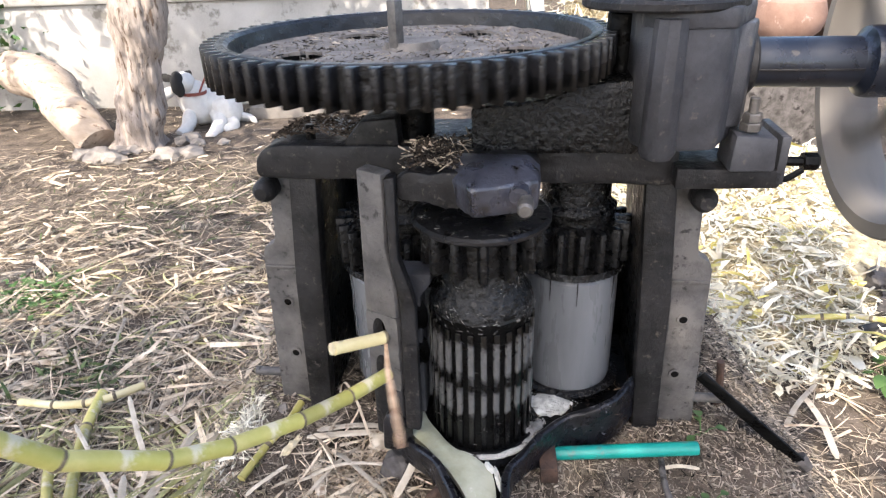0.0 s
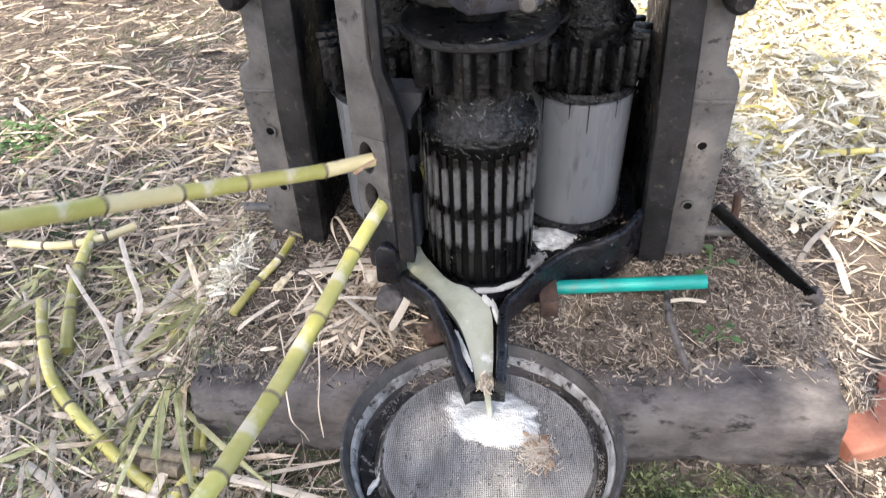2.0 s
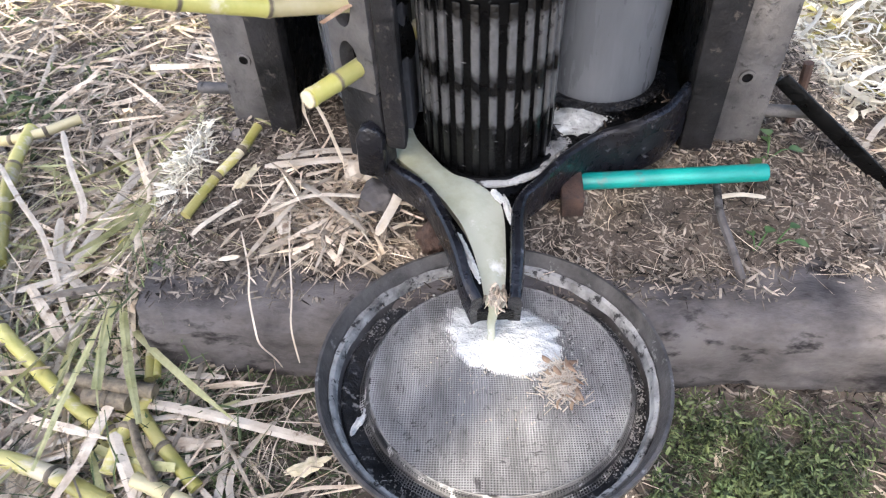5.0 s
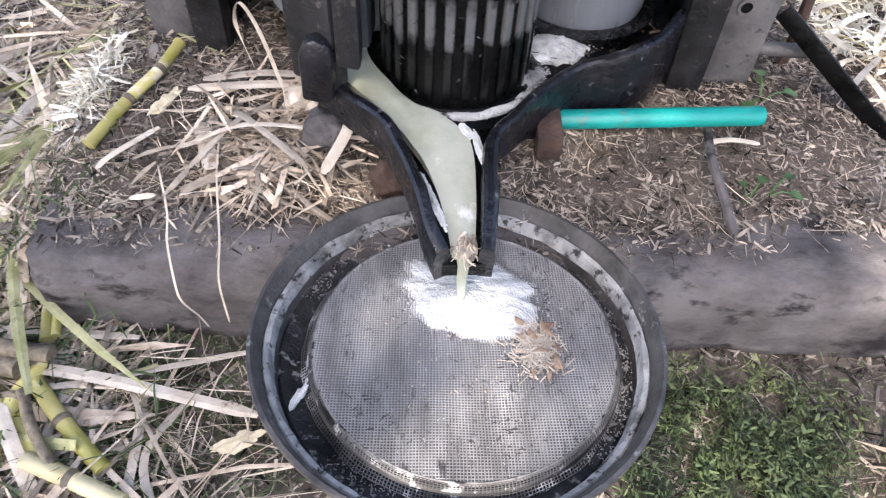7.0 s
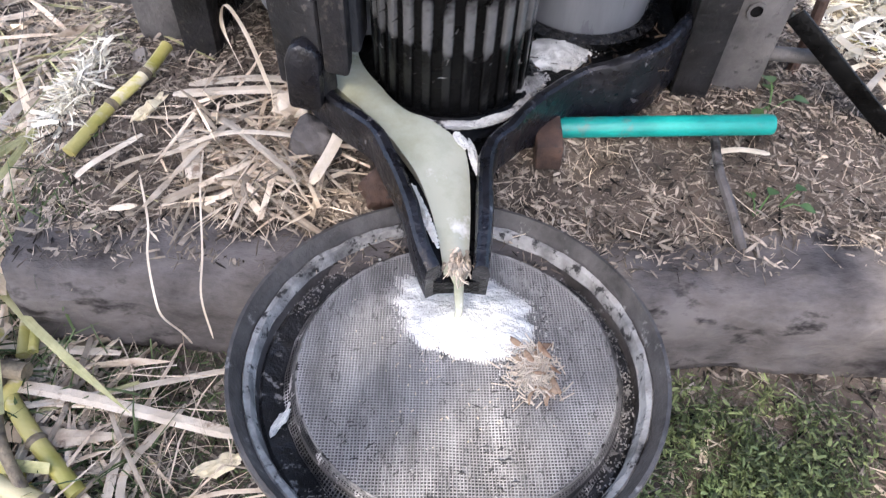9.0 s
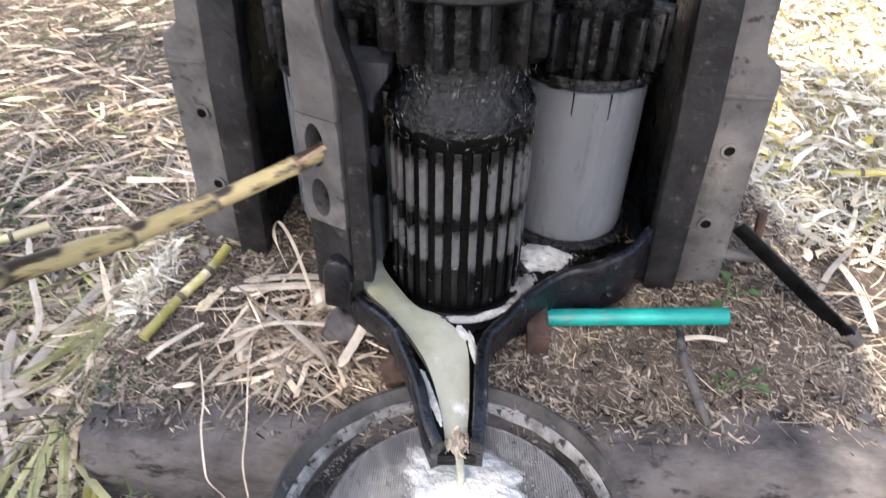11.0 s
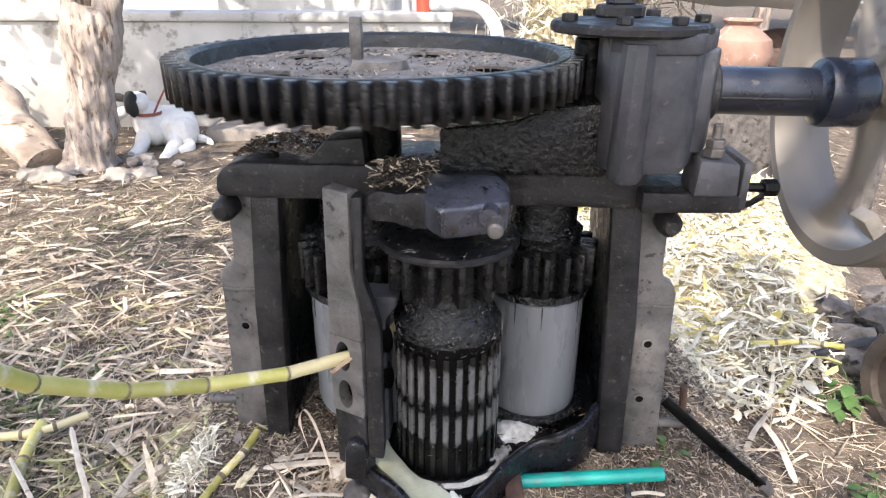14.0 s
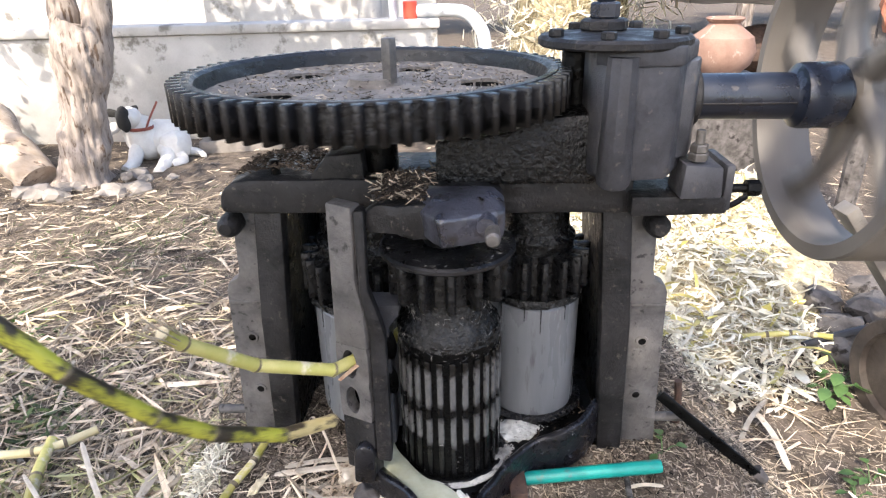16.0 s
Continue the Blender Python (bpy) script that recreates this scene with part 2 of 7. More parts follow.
FOAM = material("juice_foam", (0.60, 0.59, 0.53), (0.84, 0.83, 0.77), 70, 0.5, 0.0, 1.0, (0.46, 0.44, 0.38), 0.65, 210, gloss=0.4)
TRAY_FOAM = material("dirty_tray_foam", (0.34, 0.335, 0.30), (0.74, 0.73, 0.68), 55, 0.55, 0.0, 1.0, (0.08, 0.075, 0.07), 0.60, 60, gloss=0.3)
SOOT_WIRE = material("sooty_wire", (0.010, 0.010, 0.010), (0.10, 0.097, 0.092), 16, 0.5, 0.0, 0.3, (0.36, 0.345, 0.32), 0.60, 28)
SIEVE_RIM = material("sooty_tin", (0.030, 0.027, 0.025), (0.15, 0.138, 0.127), 14, 0.35, 0.2, 0.8, (0.30, 0.285, 0.265), 0.62, 38, rough2=0.6)
SIEVE_BLACK = material("black_residue", (0.006, 0.006, 0.006), (0.035, 0.033, 0.031), 25, 0.35, 0.0, 1.0, (0.25, 0.24, 0.22), 0.57, 75)
MESH_WIRE = material("sieve_wire", (0.10, 0.097, 0.092), (0.50, 0.485, 0.46), 9, 0.5, 0.0, 0.3, (0.035, 0.033, 0.032), 0.60, 30, stretch=(2.6, 0.7, 1))
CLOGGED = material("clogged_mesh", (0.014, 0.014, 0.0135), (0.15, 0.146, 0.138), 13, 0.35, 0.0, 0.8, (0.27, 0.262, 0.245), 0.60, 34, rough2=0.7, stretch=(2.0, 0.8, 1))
SKIRT_WIRE = material("crusted_wire", (0.02, 0.02, 0.02), (0.26, 0.25, 0.235), 13, 0.5, 0.0, 0.3, (0.60, 0.58, 0.54), 0.56, 45)
FUR_WHITE = material("white_fur", (0.66, 0.62, 0.57), (0.82, 0.79, 0.74), 14, 0.9, 0.0, 0.6)
FUR_BLACK = material("black_fur", (0.012, 0.011, 0.011), (0.03, 0.028, 0.026), 20, 0.8, 0.0, 0.5)
CLOTH = material("red_cord", (0.22, 0.06, 0.045), (0.30, 0.10, 0.07), 30, 0.9, 0.0, 0.3)
SEAM = material("bagasse_bed", (0.20, 0.155, 0.08), (0.58, 0.51, 0.34), 32, 0.85, 0.0, 1.0, (0.10, 0.07, 0.04), 0.56, 45)
CHIP_DARK = material("mill_debris", (0.02, 0.015, 0.012), (0.14, 0.105, 0.077), 15, 0.9, 0.0, 0.3, vary=0.8, island=True, gloss=0.2)
FLECK = material("greasy_fibre", (0.08, 0.075, 0.07), (0.36, 0.34, 0.31), 30, 0.5, 0.0, 0.2, vary=0.9, island=True)
LIP_IRON = material("wet_black_lip", (0.002, 0.002, 0.0028), (0.011, 0.011, 0.015), 14, 0.16, 0.0, 0.8, (0.13, 0.13, 0.14), 0.63, 60, rough2=0.45, gloss=0.5)
CASE_IRON = material("blue_grey_cast_iron", (0.022, 0.0225, 0.0265), (0.084, 0.085, 0.094), 8, 0.35, 0.0, 0.9, (0.105, 0.095, 0.085), 0.62, 40, rough2=0.7, gloss=0.4)
# upper part of each tooth is painted lighter, as lit; grease-dark below
TOOTH_IRON = worn_lit_bands("worn_lit_tooth", 0.777, 0.867, ((0.813, 0.857, 0.006),), (0.006, 0.006, 0.007), (0.036, 0.036, 0.039), 0.03)
SCUM = material("dried_scum", (0.10, 0.095, 0.088), (0.50, 0.485, 0.45), 22, 0.7, 0.0, 0.8, (0.03, 0.028, 0.026), 0.53, 55, gloss=0.3)
BLACK_RUBBER = material("black_rubber", (0.012, 0.012, 0.014), (0.035, 0.034, 0.036), 12, 0.3, 0.0, 0.3, rough2=0.6)


# ---- mesh helpers ----
def part(name, bm, mat, parent=None, label="", smooth=True):
    me = bpy.data.meshes.new(name)
    if smooth:
        for f in bm.faces:
            f.smooth = True
        for e in bm.edges:
            if len(e.link_faces) == 2 and e.calc_face_angle(0) > 0.6:
                e.smooth = False
    bm.to_mesh(me)
    bm.free()
    me.materials.append(mat)
    ob = new(name, me)
    if parent:
        ob.parent = parent
    if label:
        ob["label"] = label
    return ob


def raw(name, verts, faces, mat, parent=None):
    me = bpy.data.meshes.new(name)
    me.from_pydata(verts, [], faces)
    me.materials.append(mat)
    ob = new(name, me)
    if parent:
        ob.parent = parent
    return ob


def thing(name, m, label, category, group=""):
    ob = new(name)
    ob.empty_display_size = 0.05
    ob.matrix_basis = m
    return tagged(ob, label, category, group)


def bev(bm, r, seg=2):
    es = [e for e in bm.edges if len(e.link_faces) == 2 and e.calc_face_angle(0) > 0.5]
    bmesh.ops.bevel(bm, geom=es, offset=r, segments=seg, affect="EDGES", profile=0.5, clamp_overlap=True)
    return bm


def box(x0, x1, y0, y1, z0, z1, r=0.004, bm=None):
    b = bmesh.new()
    bmesh.ops.create_cube(b, size=1.0)
    for v in b.verts:
        v.co = ((x0 + x1) / 2 + v.co.x * (x1 - x0), (y0 + y1) / 2 + v.co.y * (y1 - y0), (z0 + z1) / 2 + v.co.z * (z1 - z0))
    if r:
        bev(b, r)
    return join(bm, b)


def join(bm, b):
    if bm is None:
        return b
    me = bpy.data.meshes.new("tmp")
    b.to_mesh(me)
    b.free()
    bm.from_mesh(me)
    bpy.data.meshes.remove(me)
    return bm


def prism(pts, a0, a1, axis="y", r=0.004, bm=None):
    """A polygon in the plane across the axis, drawn out from a0 to a1 along it."""
    b = bmesh.new()
    put = {"y": lambda p, a: (p[0], a, p[1]), "z": lambda p, a: (p[0], p[1], a), "x": lambda p, a: (a, p[0], p[1])}[axis]
    lo = [b.verts.new(put(p, a0)) for p in pts]
    hi = [b.verts.new(put(p, a1)) for p in pts]
    b.faces.new(lo), b.faces.new(hi[::-1])
    for i in range(len(pts)):
        j = (i + 1) % len(pts)
        b.faces.new((lo[i], hi[i], hi[j], lo[j]))
    bmesh.ops.recalc_face_normals(b, faces=b.faces)
    if r:
        bev(b, r)
    return join(bm, b)


def lathe(profile, seg=40, bm=None, axis="z", at=(0, 0, 0)):
    """A profile of (radius, height) turned round an axis; its ends are closed on the axis."""
    b = bmesh.new()
    rings = []
    for r, h in profile:
        if r < 1e-6:
            rings.append([b.verts.new((0, 0, h))])
        else:
            rings.append([b.verts.new((r * math.cos(2 * math.pi * i / seg), r * math.sin(2 * math.pi * i / seg), h)) for i in range(seg)])
    for u, v in zip(rings, rings[1:]):
        for i in range(seg):
            j = (i + 1) % seg
            if len(u) == 1 and len(v) > 1:
                b.faces.new((u[0], v[j], v[i]))
            elif len(v) == 1 and len(u) > 1:
                b.faces.new((u[i], u[j], v[0]))
            elif len(u) > 1:
                b.faces.new((u[i], u[j], v[j], v[i]))
    bmesh.ops.recalc_face_normals(b, faces=b.faces)
    turn = {"z": pose(0, 0, 0), "x": pose(0, 0, 0, 0, 90, 0), "y": pose(0, 0, 0, -90, 0, 0)}[axis]
    bmesh.ops.transform(b, matrix=Matrix.Translation(at) @ turn, verts=b.verts)
    return join(bm, b)


def can(r, z0, z1, seg=32, c=0.004, **kw):
    return lathe([(0, z0), (r - c, z0), (r, z0 + c), (r, z1 - c), (r - c, z1), (0, z1)], seg, **kw)


def tube(points, radii, seg=10, bm=None, cap=True, squash=1.0):
    """A round bar along points, with a radius at each."""
    b = bmesh.new()
    pts = [Vector(p) for p in points]
    if not hasattr(radii, "__len__"):
        radii = [radii] * len(pts)
    rings, side = [], None
    for i, p in enumerate(pts):
        d = (pts[min(i + 1, len(pts) - 1)] - pts[max(i - 1, 0)]).normalized()
        if side is None:
            side = d.orthogonal().normalized() if abs(d.z) > 0.95 else d.cross(Vector((0, 0, 1))).normalized()
        side = (side - d * side.dot(d)).normalized()
        up = side.cross(d)
        rings.append([b.verts.new(p + radii[i] * (side * math.cos(2 * math.pi * k / seg) + up * squash * math.sin(2 * math.pi * k / seg))) for k in range(seg)])
    for u, v in zip(rings, rings[1:]):
        for k in range(seg):
            b.faces.new((u[k], u[(k + 1) % seg], v[(k + 1) % seg], v[k]))
    if cap:
        b.faces.new(rings[0][::-1]), b.faces.new(rings[-1])
    bmesh.ops.recalc_face_normals(b, faces=b.faces)
    return join(bm, b)


def smooth_line(points, n=6):
    """A Catmull-Rom line through points."""
    p = [Vector(q) for q in points]
    p = [p[0] * 2 - p[1]] + p + [p[-1] * 2 - p[-2]]
    out = []
    for i in range(1, len(p) - 2):
        for k in range(n):
            t = k / n
            out.append(0.5 * (2 * p[i] + (p[i + 1] - p[i - 1]) * t + (2 * p[i - 1] - 5 * p[i] + 4 * p[i + 1] - p[i + 2]) * t * t + (3 * p[i] - p[i - 1] - 3 * p[i + 1] + p[i + 2]) * t ** 3))
    return out + [p[-2]]


def rough_up(bm, amount, scale, cuts=0):
    if cuts:
        bmesh.ops.subdivide_edges(bm, edges=bm.edges[:], cuts=cuts, use_grid_fill=True)
    bm.normal_update()
    for v in bm.verts:
        v.co += v.normal * amount * noise.noise(v.co * scale)
    return bm


def blob(rx, ry, rz, amount=0.25, scale=2.0, sub=2, seed=0.0):
    b = bmesh.new()
    bmesh.ops.create_icosphere(b, subdivisions=sub, radius=1.0)
    for v in b.verts:
        n = 1 + amount * noise.noise(v.co * scale + Vector((seed, seed * 0.7, -seed)))
        v.co = (v.co.x * rx * n, v.co.y * ry * n, v.co.z * rz * n)
    return b


def smoothstep(a, b, x):
    t = min(1.0, max(0.0, (x - a) / (b - a)))
    return t * t * (3 - 2 * t)


# ---- ground ----
def ground_z(x, y):
    """The height of the ground: the mound under the mill, the heap of bagasse beside it, and the yard falling off behind."""
    base = -0.21 - 0.055 * min(2.3, max(0.0, y - 0.9)) + 0.012 * noise.noise(Vector((x * 2.1, y * 2.1, 0)))
    mound = smoothstep(-0.66, -0.40, x) * (1 - smoothstep(0.72, 1.0, x)) * smoothstep(0.93, 0.97, y) * (1 - smoothstep(1.75, 2.4, y))
    mound_top = -0.005 - 0.05 * (1 - smoothstep(0.95, 1.15, y)) + 0.008 * noise.noise(Vector((x * 9, y * 9, 3)))
    heap = 0.34 * math.exp(-(((x - 1.5) / 0.65) ** 2 + ((y - 2.9) / 0.9) ** 2)) * (1 + 0.35 * noise.noise(Vector((x * 3, y * 3, 8))))
    return base + (mound_top - base) * mound + heap


def build_ground():
    def spread(lo, hi, fine_lo, fine_hi, step):
        mid = list(np.arange(fine_lo, fine_hi, step))
        left, right, s, p = [], [], step, fine_lo
        while p > lo:
            s *= 1.25
            p -= s
            left.append(max(p, lo))
        s, p = step, mid[-1]
        while p < hi:
            s *= 1.25
            p += s
            right.append(min(p, hi))
        return left[::-1] + mid + right
    xs, ys = spread(-400, 400, -1.6, 2.4, 0.02), spread(-300, 600, 0.2, 3.2, 0.02)
    verts = [(x, y, ground_z(x, y)) for y in ys for x in xs]
    w = len(xs)
    faces = [(j * w + i, j * w + i + 1, (j + 1) * w + i + 1, (j + 1) * w + i) for j in range(len(ys) - 1) for i in range(w - 1)]
    ob = raw("ground", verts, faces, SOIL)
    for f in ob.data.polygons:
        f.use_smooth = True
    tagged(ob, "trodden brown soil littered with cane chips", "ground", kind="structure")


build_ground()


def blades(name, count, area, length, width, mat, label, category, lift=(0.002, 0.03), tilt=0.25, curl=0.25, clear=None, seed=1, heading=None, height=None):
    """Many bent, creased blades strewn over an area, as one mesh."""
    r = random.Random(seed)
    verts, faces = [], []
    made = 0
    while made < count:
        x, y = area(r)
        if clear and clear(x, y):
            continue
        made += 1
        l, w = r.uniform(*length), width[0] + (width[1] - width[0]) * r.random() ** 2.2
        a = r.uniform(0, 2 * math.pi) if heading is None else r.gauss(heading, 0.7)
        t, c = r.gauss(0, tilt), r.gauss(0, curl)
        z = (ground_z(x, y) if height is None else height(x, y)) + r.uniform(*lift)
        roll, twist = r.gauss(0, 0.45), r.gauss(0, 0.25)
        shape, ends = (r.uniform(0.6, 1.3), r.uniform(0.6, 1.3)), (r.choice((0.15, 0.6, 0.9)), r.choice((0.1, 0.5, 0.9)))
        i0 = len(verts)
        px, py, pz = x, y, z
        n = 4
        for k in range(n):
            u = k / (n - 1)
            ww = w * (shape[0] + (shape[1] - shape[0]) * u) * (1.0 if 0 < k < n - 1 else ends[0 if k == 0 else 1]) * 0.5
            roll += twist
            sx, sy = -math.sin(a) * ww * math.cos(roll), math.cos(a) * ww * math.cos(roll)
            sz = ww * math.sin(roll)
            verts += [(px - sx, py - sy, pz - sz), (px, py, pz + ww * 0.16), (px + sx, py + sy, pz + sz)]
            a += c / n
            px, py = px + math.cos(a) * l / (n - 1) * math.cos(t), py + math.sin(a) * l / (n - 1) * math.cos(t)
            g = ground_z(px, py) if height is None else height(px, py)
            pz = max(g + 0.002, pz + math.sin(t) * l / (n - 1))
            t -= abs(t) * 0.3 * (1 if t > 0 else -1)
        for k in range(n - 1):
            b = i0 + 3 * k
            faces += [(b, b + 1, b + 4, b + 3), (b + 1, b + 2, b + 5, b + 4)]
    ob = raw(name, verts, faces, mat)
    return tagged(ob, label, category, kind="stuff")


def froth(name, cx, cy, cz, rx, ry, turn, height, seed, mat, label, m):
    """A lumpy sheet of froth with a ragged edge and loose bubbles round it."""
    r = random.Random(seed)
    n, k = 72, 26
    b = bmesh.new()
    rings = []
    for j in range(k + 1):
        d = j / k
        row = []
        for i in range(n):
            a = 2 * math.pi * i / n
            e = 1 + 0.24 * noise.noise(Vector((math.cos(a) * 1.5, math.sin(a) * 1.5, seed))) + 0.16 * noise.noise(Vector((math.cos(a) * 4, math.sin(a) * 4, seed))) + 0.12 * noise.noise(Vector((math.cos(a) * 14, math.sin(a) * 14, seed)))
            x, y = rx * e * d * math.cos(a), ry * e * d * math.sin(a)
            x, y = x * math.cos(turn) - y * math.sin(turn), x * math.sin(turn) + y * math.cos(turn)
            q = Vector((x, y, seed))
            z = height * (1 - d ** 2) * (0.8 + 0.35 * noise.noise(q * 28)) + 0.0007 * noise.noise(q * 160) + 0.0010 * noise.noise(q * 420)
            row.append(b.verts.new((cx + x, cy + y, cz + max(0.0, z) - (0.004 if j == k else 0))))
        rings.append(row)
    for u, v in zip(rings, rings[1:]):
        for i in range(n):
            b.faces.new((u[i], v[i], v[(i + 1) % n], u[(i + 1) % n]))
    bmesh.ops.remove_doubles(b, verts=b.verts, dist=1e-5)
    for _ in range(420):
        a, d, s = r.uniform(0, 6.283), r.gauss(0.95, 0.14), r.uniform(0.0006, 0.0022)
        x, y = rx * d * math.cos(a), ry * d * math.sin(a)
        x, y = x * math.cos(turn) - y * math.sin(turn), x * math.sin(turn) + y * math.cos(turn)
        q = blob(s, s, s * 0.6, 0.3, 2, 1, a)
        bmesh.ops.translate(q, vec=(cx + x, cy + y, cz + s * 0.4), verts=q.verts)
        join(b, q)
    bmesh.ops.recalc_face_normals(b, faces=b.faces)
    f = part(name, b, mat)
    f.matrix_basis = m
    return tagged(f, label, "juice foam", kind="stuff")


def rect(x0, x1, y0, y1):
    return lambda r: (r.uniform(x0, x1), r.uniform(y0, y1))


def spot(cx, cy, sx, sy):
    return lambda r: (r.gauss(cx, sx), r.gauss(cy, sy))


def on_mound(x, y):
    return -0.48 < x < 0.86 and 0.86 < y < 1.75


def near_left(r):
    d = r.random() ** 2.0
    return r.uniform(-0.5 - 3.4 * d, -0.35 - 0.4 * d), 0.25 + 4.2 * d + r.uniform(-0.3, 0.3)


blades("straw_litter", 5000, near_left, (0.03, 0.20), (0.002, 0.020), STRAW, "dry beige cane leaves strewn over the soil", "straw", clear=on_mound, seed=2, tilt=0.10)
blades("front_straw", 1700, rect(-1.0, -0.1, 0.15, 0.95), (0.04, 0.26), (0.003, 0.020), STRAW, "dry cane leaves and stalk peel lying on grass", "straw", clear=lambda x, y: on_mound(x, y) or x > -0.14 and y > 0.45 or x > -0.46 and noise.noise(Vector((x * 9, y * 9, 5))) > -0.22, seed=3, tilt=0.14)
blades("far_litter", 4200, rect(-4.5, 5.0, 2.6, 9.0), (0.03, 0.14), (0.004, 0.014), STRAW, "scattered dry leaves on the far yard", "straw", seed=4, tilt=0.1)
blades("right_litter", 800, rect(0.75, 2.2, 0.6, 2.2), (0.03, 0.17), (0.003, 0.011), STRAW, "crushed cane strips on the soil", "straw", clear=on_mound, seed=5, tilt=0.15)
blades("mound_litter", 34000, rect(-0.48, 0.86, 0.95, 1.75), (0.004, 0.024), (0.0008, 0.005), CHIP, "fine dark chips and fibres round the mill", "wood chips", seed=6, lift=(0.0, 0.008), tilt=0.25)
blades("yard_chips", 19000, near_left, (0.008, 0.05), (0.002, 0.008), CHIP, "small brown chips trodden into the soil", "wood chips", clear=on_mound, seed=16, lift=(0.0, 0.006), tilt=0.2)
blades("front_chips", 15000, rect(-0.9, 1.3, 0.2, 1.0), (0.008, 0.04), (0.002, 0.006), CHIP, "small brown chips trodden into the soil", "wood chips", seed=17, lift=(0.0, 0.006), tilt=0.2)


blades("straw_fibre", 7000, near_left, (0.04, 0.22), (0.0008, 0.003), STRAW, "thin dry fibres and leaf ribs on the soil", "straw", clear=on_mound, seed=22, tilt=0.12, curl=0.5, lift=(0.004, 0.03))
blades("front_fibre", 2600, rect(-1.0, 0.0, 0.15, 0.95), (0.03, 0.2), (0.0008, 0.003), STRAW, "thin dry fibres lying on the grass", "straw", clear=lambda x, y: on_mound(x, y) or x > -0.14 and y > 0.45 or x > -0.46 and noise.noise(Vector((x * 9, y * 9, 5))) > 0.0, seed=23, tilt=0.14, curl=0.5, lift=(0.004, 0.03))
blades("mound_fibre", 1500, rect(-0.48, 0.86, 0.95, 1.75), (0.01, 0.07), (0.0006, 0.0018), STRAW, "pale fibres scattered over the mound", "straw", seed=24, tilt=0.12, curl=0.6, lift=(0.003, 0.008))
blades("right_fibre", 1200, rect(0.8, 1.8, 0.7, 2.0), (0.02, 0.12), (0.0008, 0.003), STRAW, "pale fibres scattered by the bagasse", "straw", clear=on_mound, seed=25, tilt=0.12, curl=0.6, lift=(0.003, 0.01))


blades("right_chips", 7000, rect(0.8, 2.1, 0.7, 2.2), (0.006, 0.04), (0.001, 0.007), CHIP, "brown chips trodden into the soil", "wood chips", clear=on_mound, seed=27, lift=(0.0, 0.006), tilt=0.2)


def heap_spot(r):
    while True:
        x, y = r.uniform(0.55, 2.4), r.uniform(1.5, 4.2)
        edge = 1.42 + 0.45 * (y - 2.0) + 0.15 * noise.noise(Vector((x * 2, y * 2, 0)))
        near = 1.62 + 0.12 * noise.noise(Vector((x * 3, 1, 0)))
        if x < edge and y > near and r.random() < 1.15 - 0.18 * (y - 1.6):
            return x, y


blades("bagasse_heap", 8500, heap_spot, (0.02, 0.11), (0.004, 0.026), BAGASSE, "heap of fresh cream and yellow cane fibre", "bagasse", lift=(0.0, 0.06), tilt=0.5, curl=1.8, clear=on_mound, seed=8)
blades("bagasse_shreds", 11000, heap_spot, (0.015, 0.07), (0.002, 0.007), BAGASSE, "fine white shreds of crushed cane", "bagasse", lift=(0.01, 0.07), tilt=0.6, curl=1.8, clear=on_mound, seed=18)
blades("rind_strips", 380, heap_spot, (0.03, 0.16), (0.010, 0.034), RIND, "flattened yellow strips of cane rind on the heap", "cane rind", lift=(0.02, 0.08), tilt=0.4, curl=0.9, clear=on_mound, seed=19)


def heap_bed():
    """The packed fibre under the loose strips of the heap."""
    n, m = 60, 14
    verts, faces = [], []
    for j in range(m + 1):
        for i in range(n):
            a, d = 2 * math.pi * i / n, j / m
            w = 1 + 0.16 * noise.noise(Vector((math.cos(a) * 2, math.sin(a) * 2, 4)))
            x, y = 1.32 + 0.62 * d * w * math.cos(a) + 0.22 * d * math.sin(a), 2.75 + 1.05 * d * w * math.sin(a)
            verts.append((x, y, ground_z(x, y) + 0.03 * (1 - d ** 4) - 0.012 * d + 0.012 * noise.noise(Vector((x * 14, y * 14, 2)))))
    for j in range(m):
        for i in range(n):
            k = (i + 1) % n
            faces.append((j * n + i, j * n + k, (j + 1) * n + k, (j + 1) * n + i))
    tagged(raw("bagasse_bed", verts, faces, SEAM), "packed cream cane fibre under the heap", "bagasse", kind="stuff")


heap_bed()
blades("grass_tuft", 3600, spot(0.50, 0.70, 0.095, 0.085), (0.008, 0.026), (0.0008, 0.0022), GRASS, "low fine green weeds beside the timber", "grass", lift=(0.0, 0.014), tilt=0.9, seed=9, clear=lambda x, y: y > 0.86 or (x - 0.115) ** 2 + (y - 0.785) ** 2 < 0.06)
blades("yard_grass", 3200, rect(-0.95, -0.25, 0.3, 0.98), (0.03, 0.10), (0.002, 0.004), GRASS, "thin grass growing through the straw", "grass", lift=(0.0, 0.01), tilt=0.8, seed=10, clear=on_mound)
blades("moss_bits", 2600, rect(-0.50, -0.08, 0.55, 0.90), (0.008, 0.03), (0.001, 0.003), GRASS, "short green bits of grass among chips", "grass", lift=(0.0, 0.008), tilt=0.5, seed=35)
blades("pale_shreds", 420, spot(-0.440, 1.225, 0.018, 0.055), (0.012, 0.05), (0.002, 0.007), BAGASSE, "white shreds of crushed cane beside the broken slab", "bagasse", lift=(0.002, 0.016), tilt=0.2, curl=0.6, seed=36)
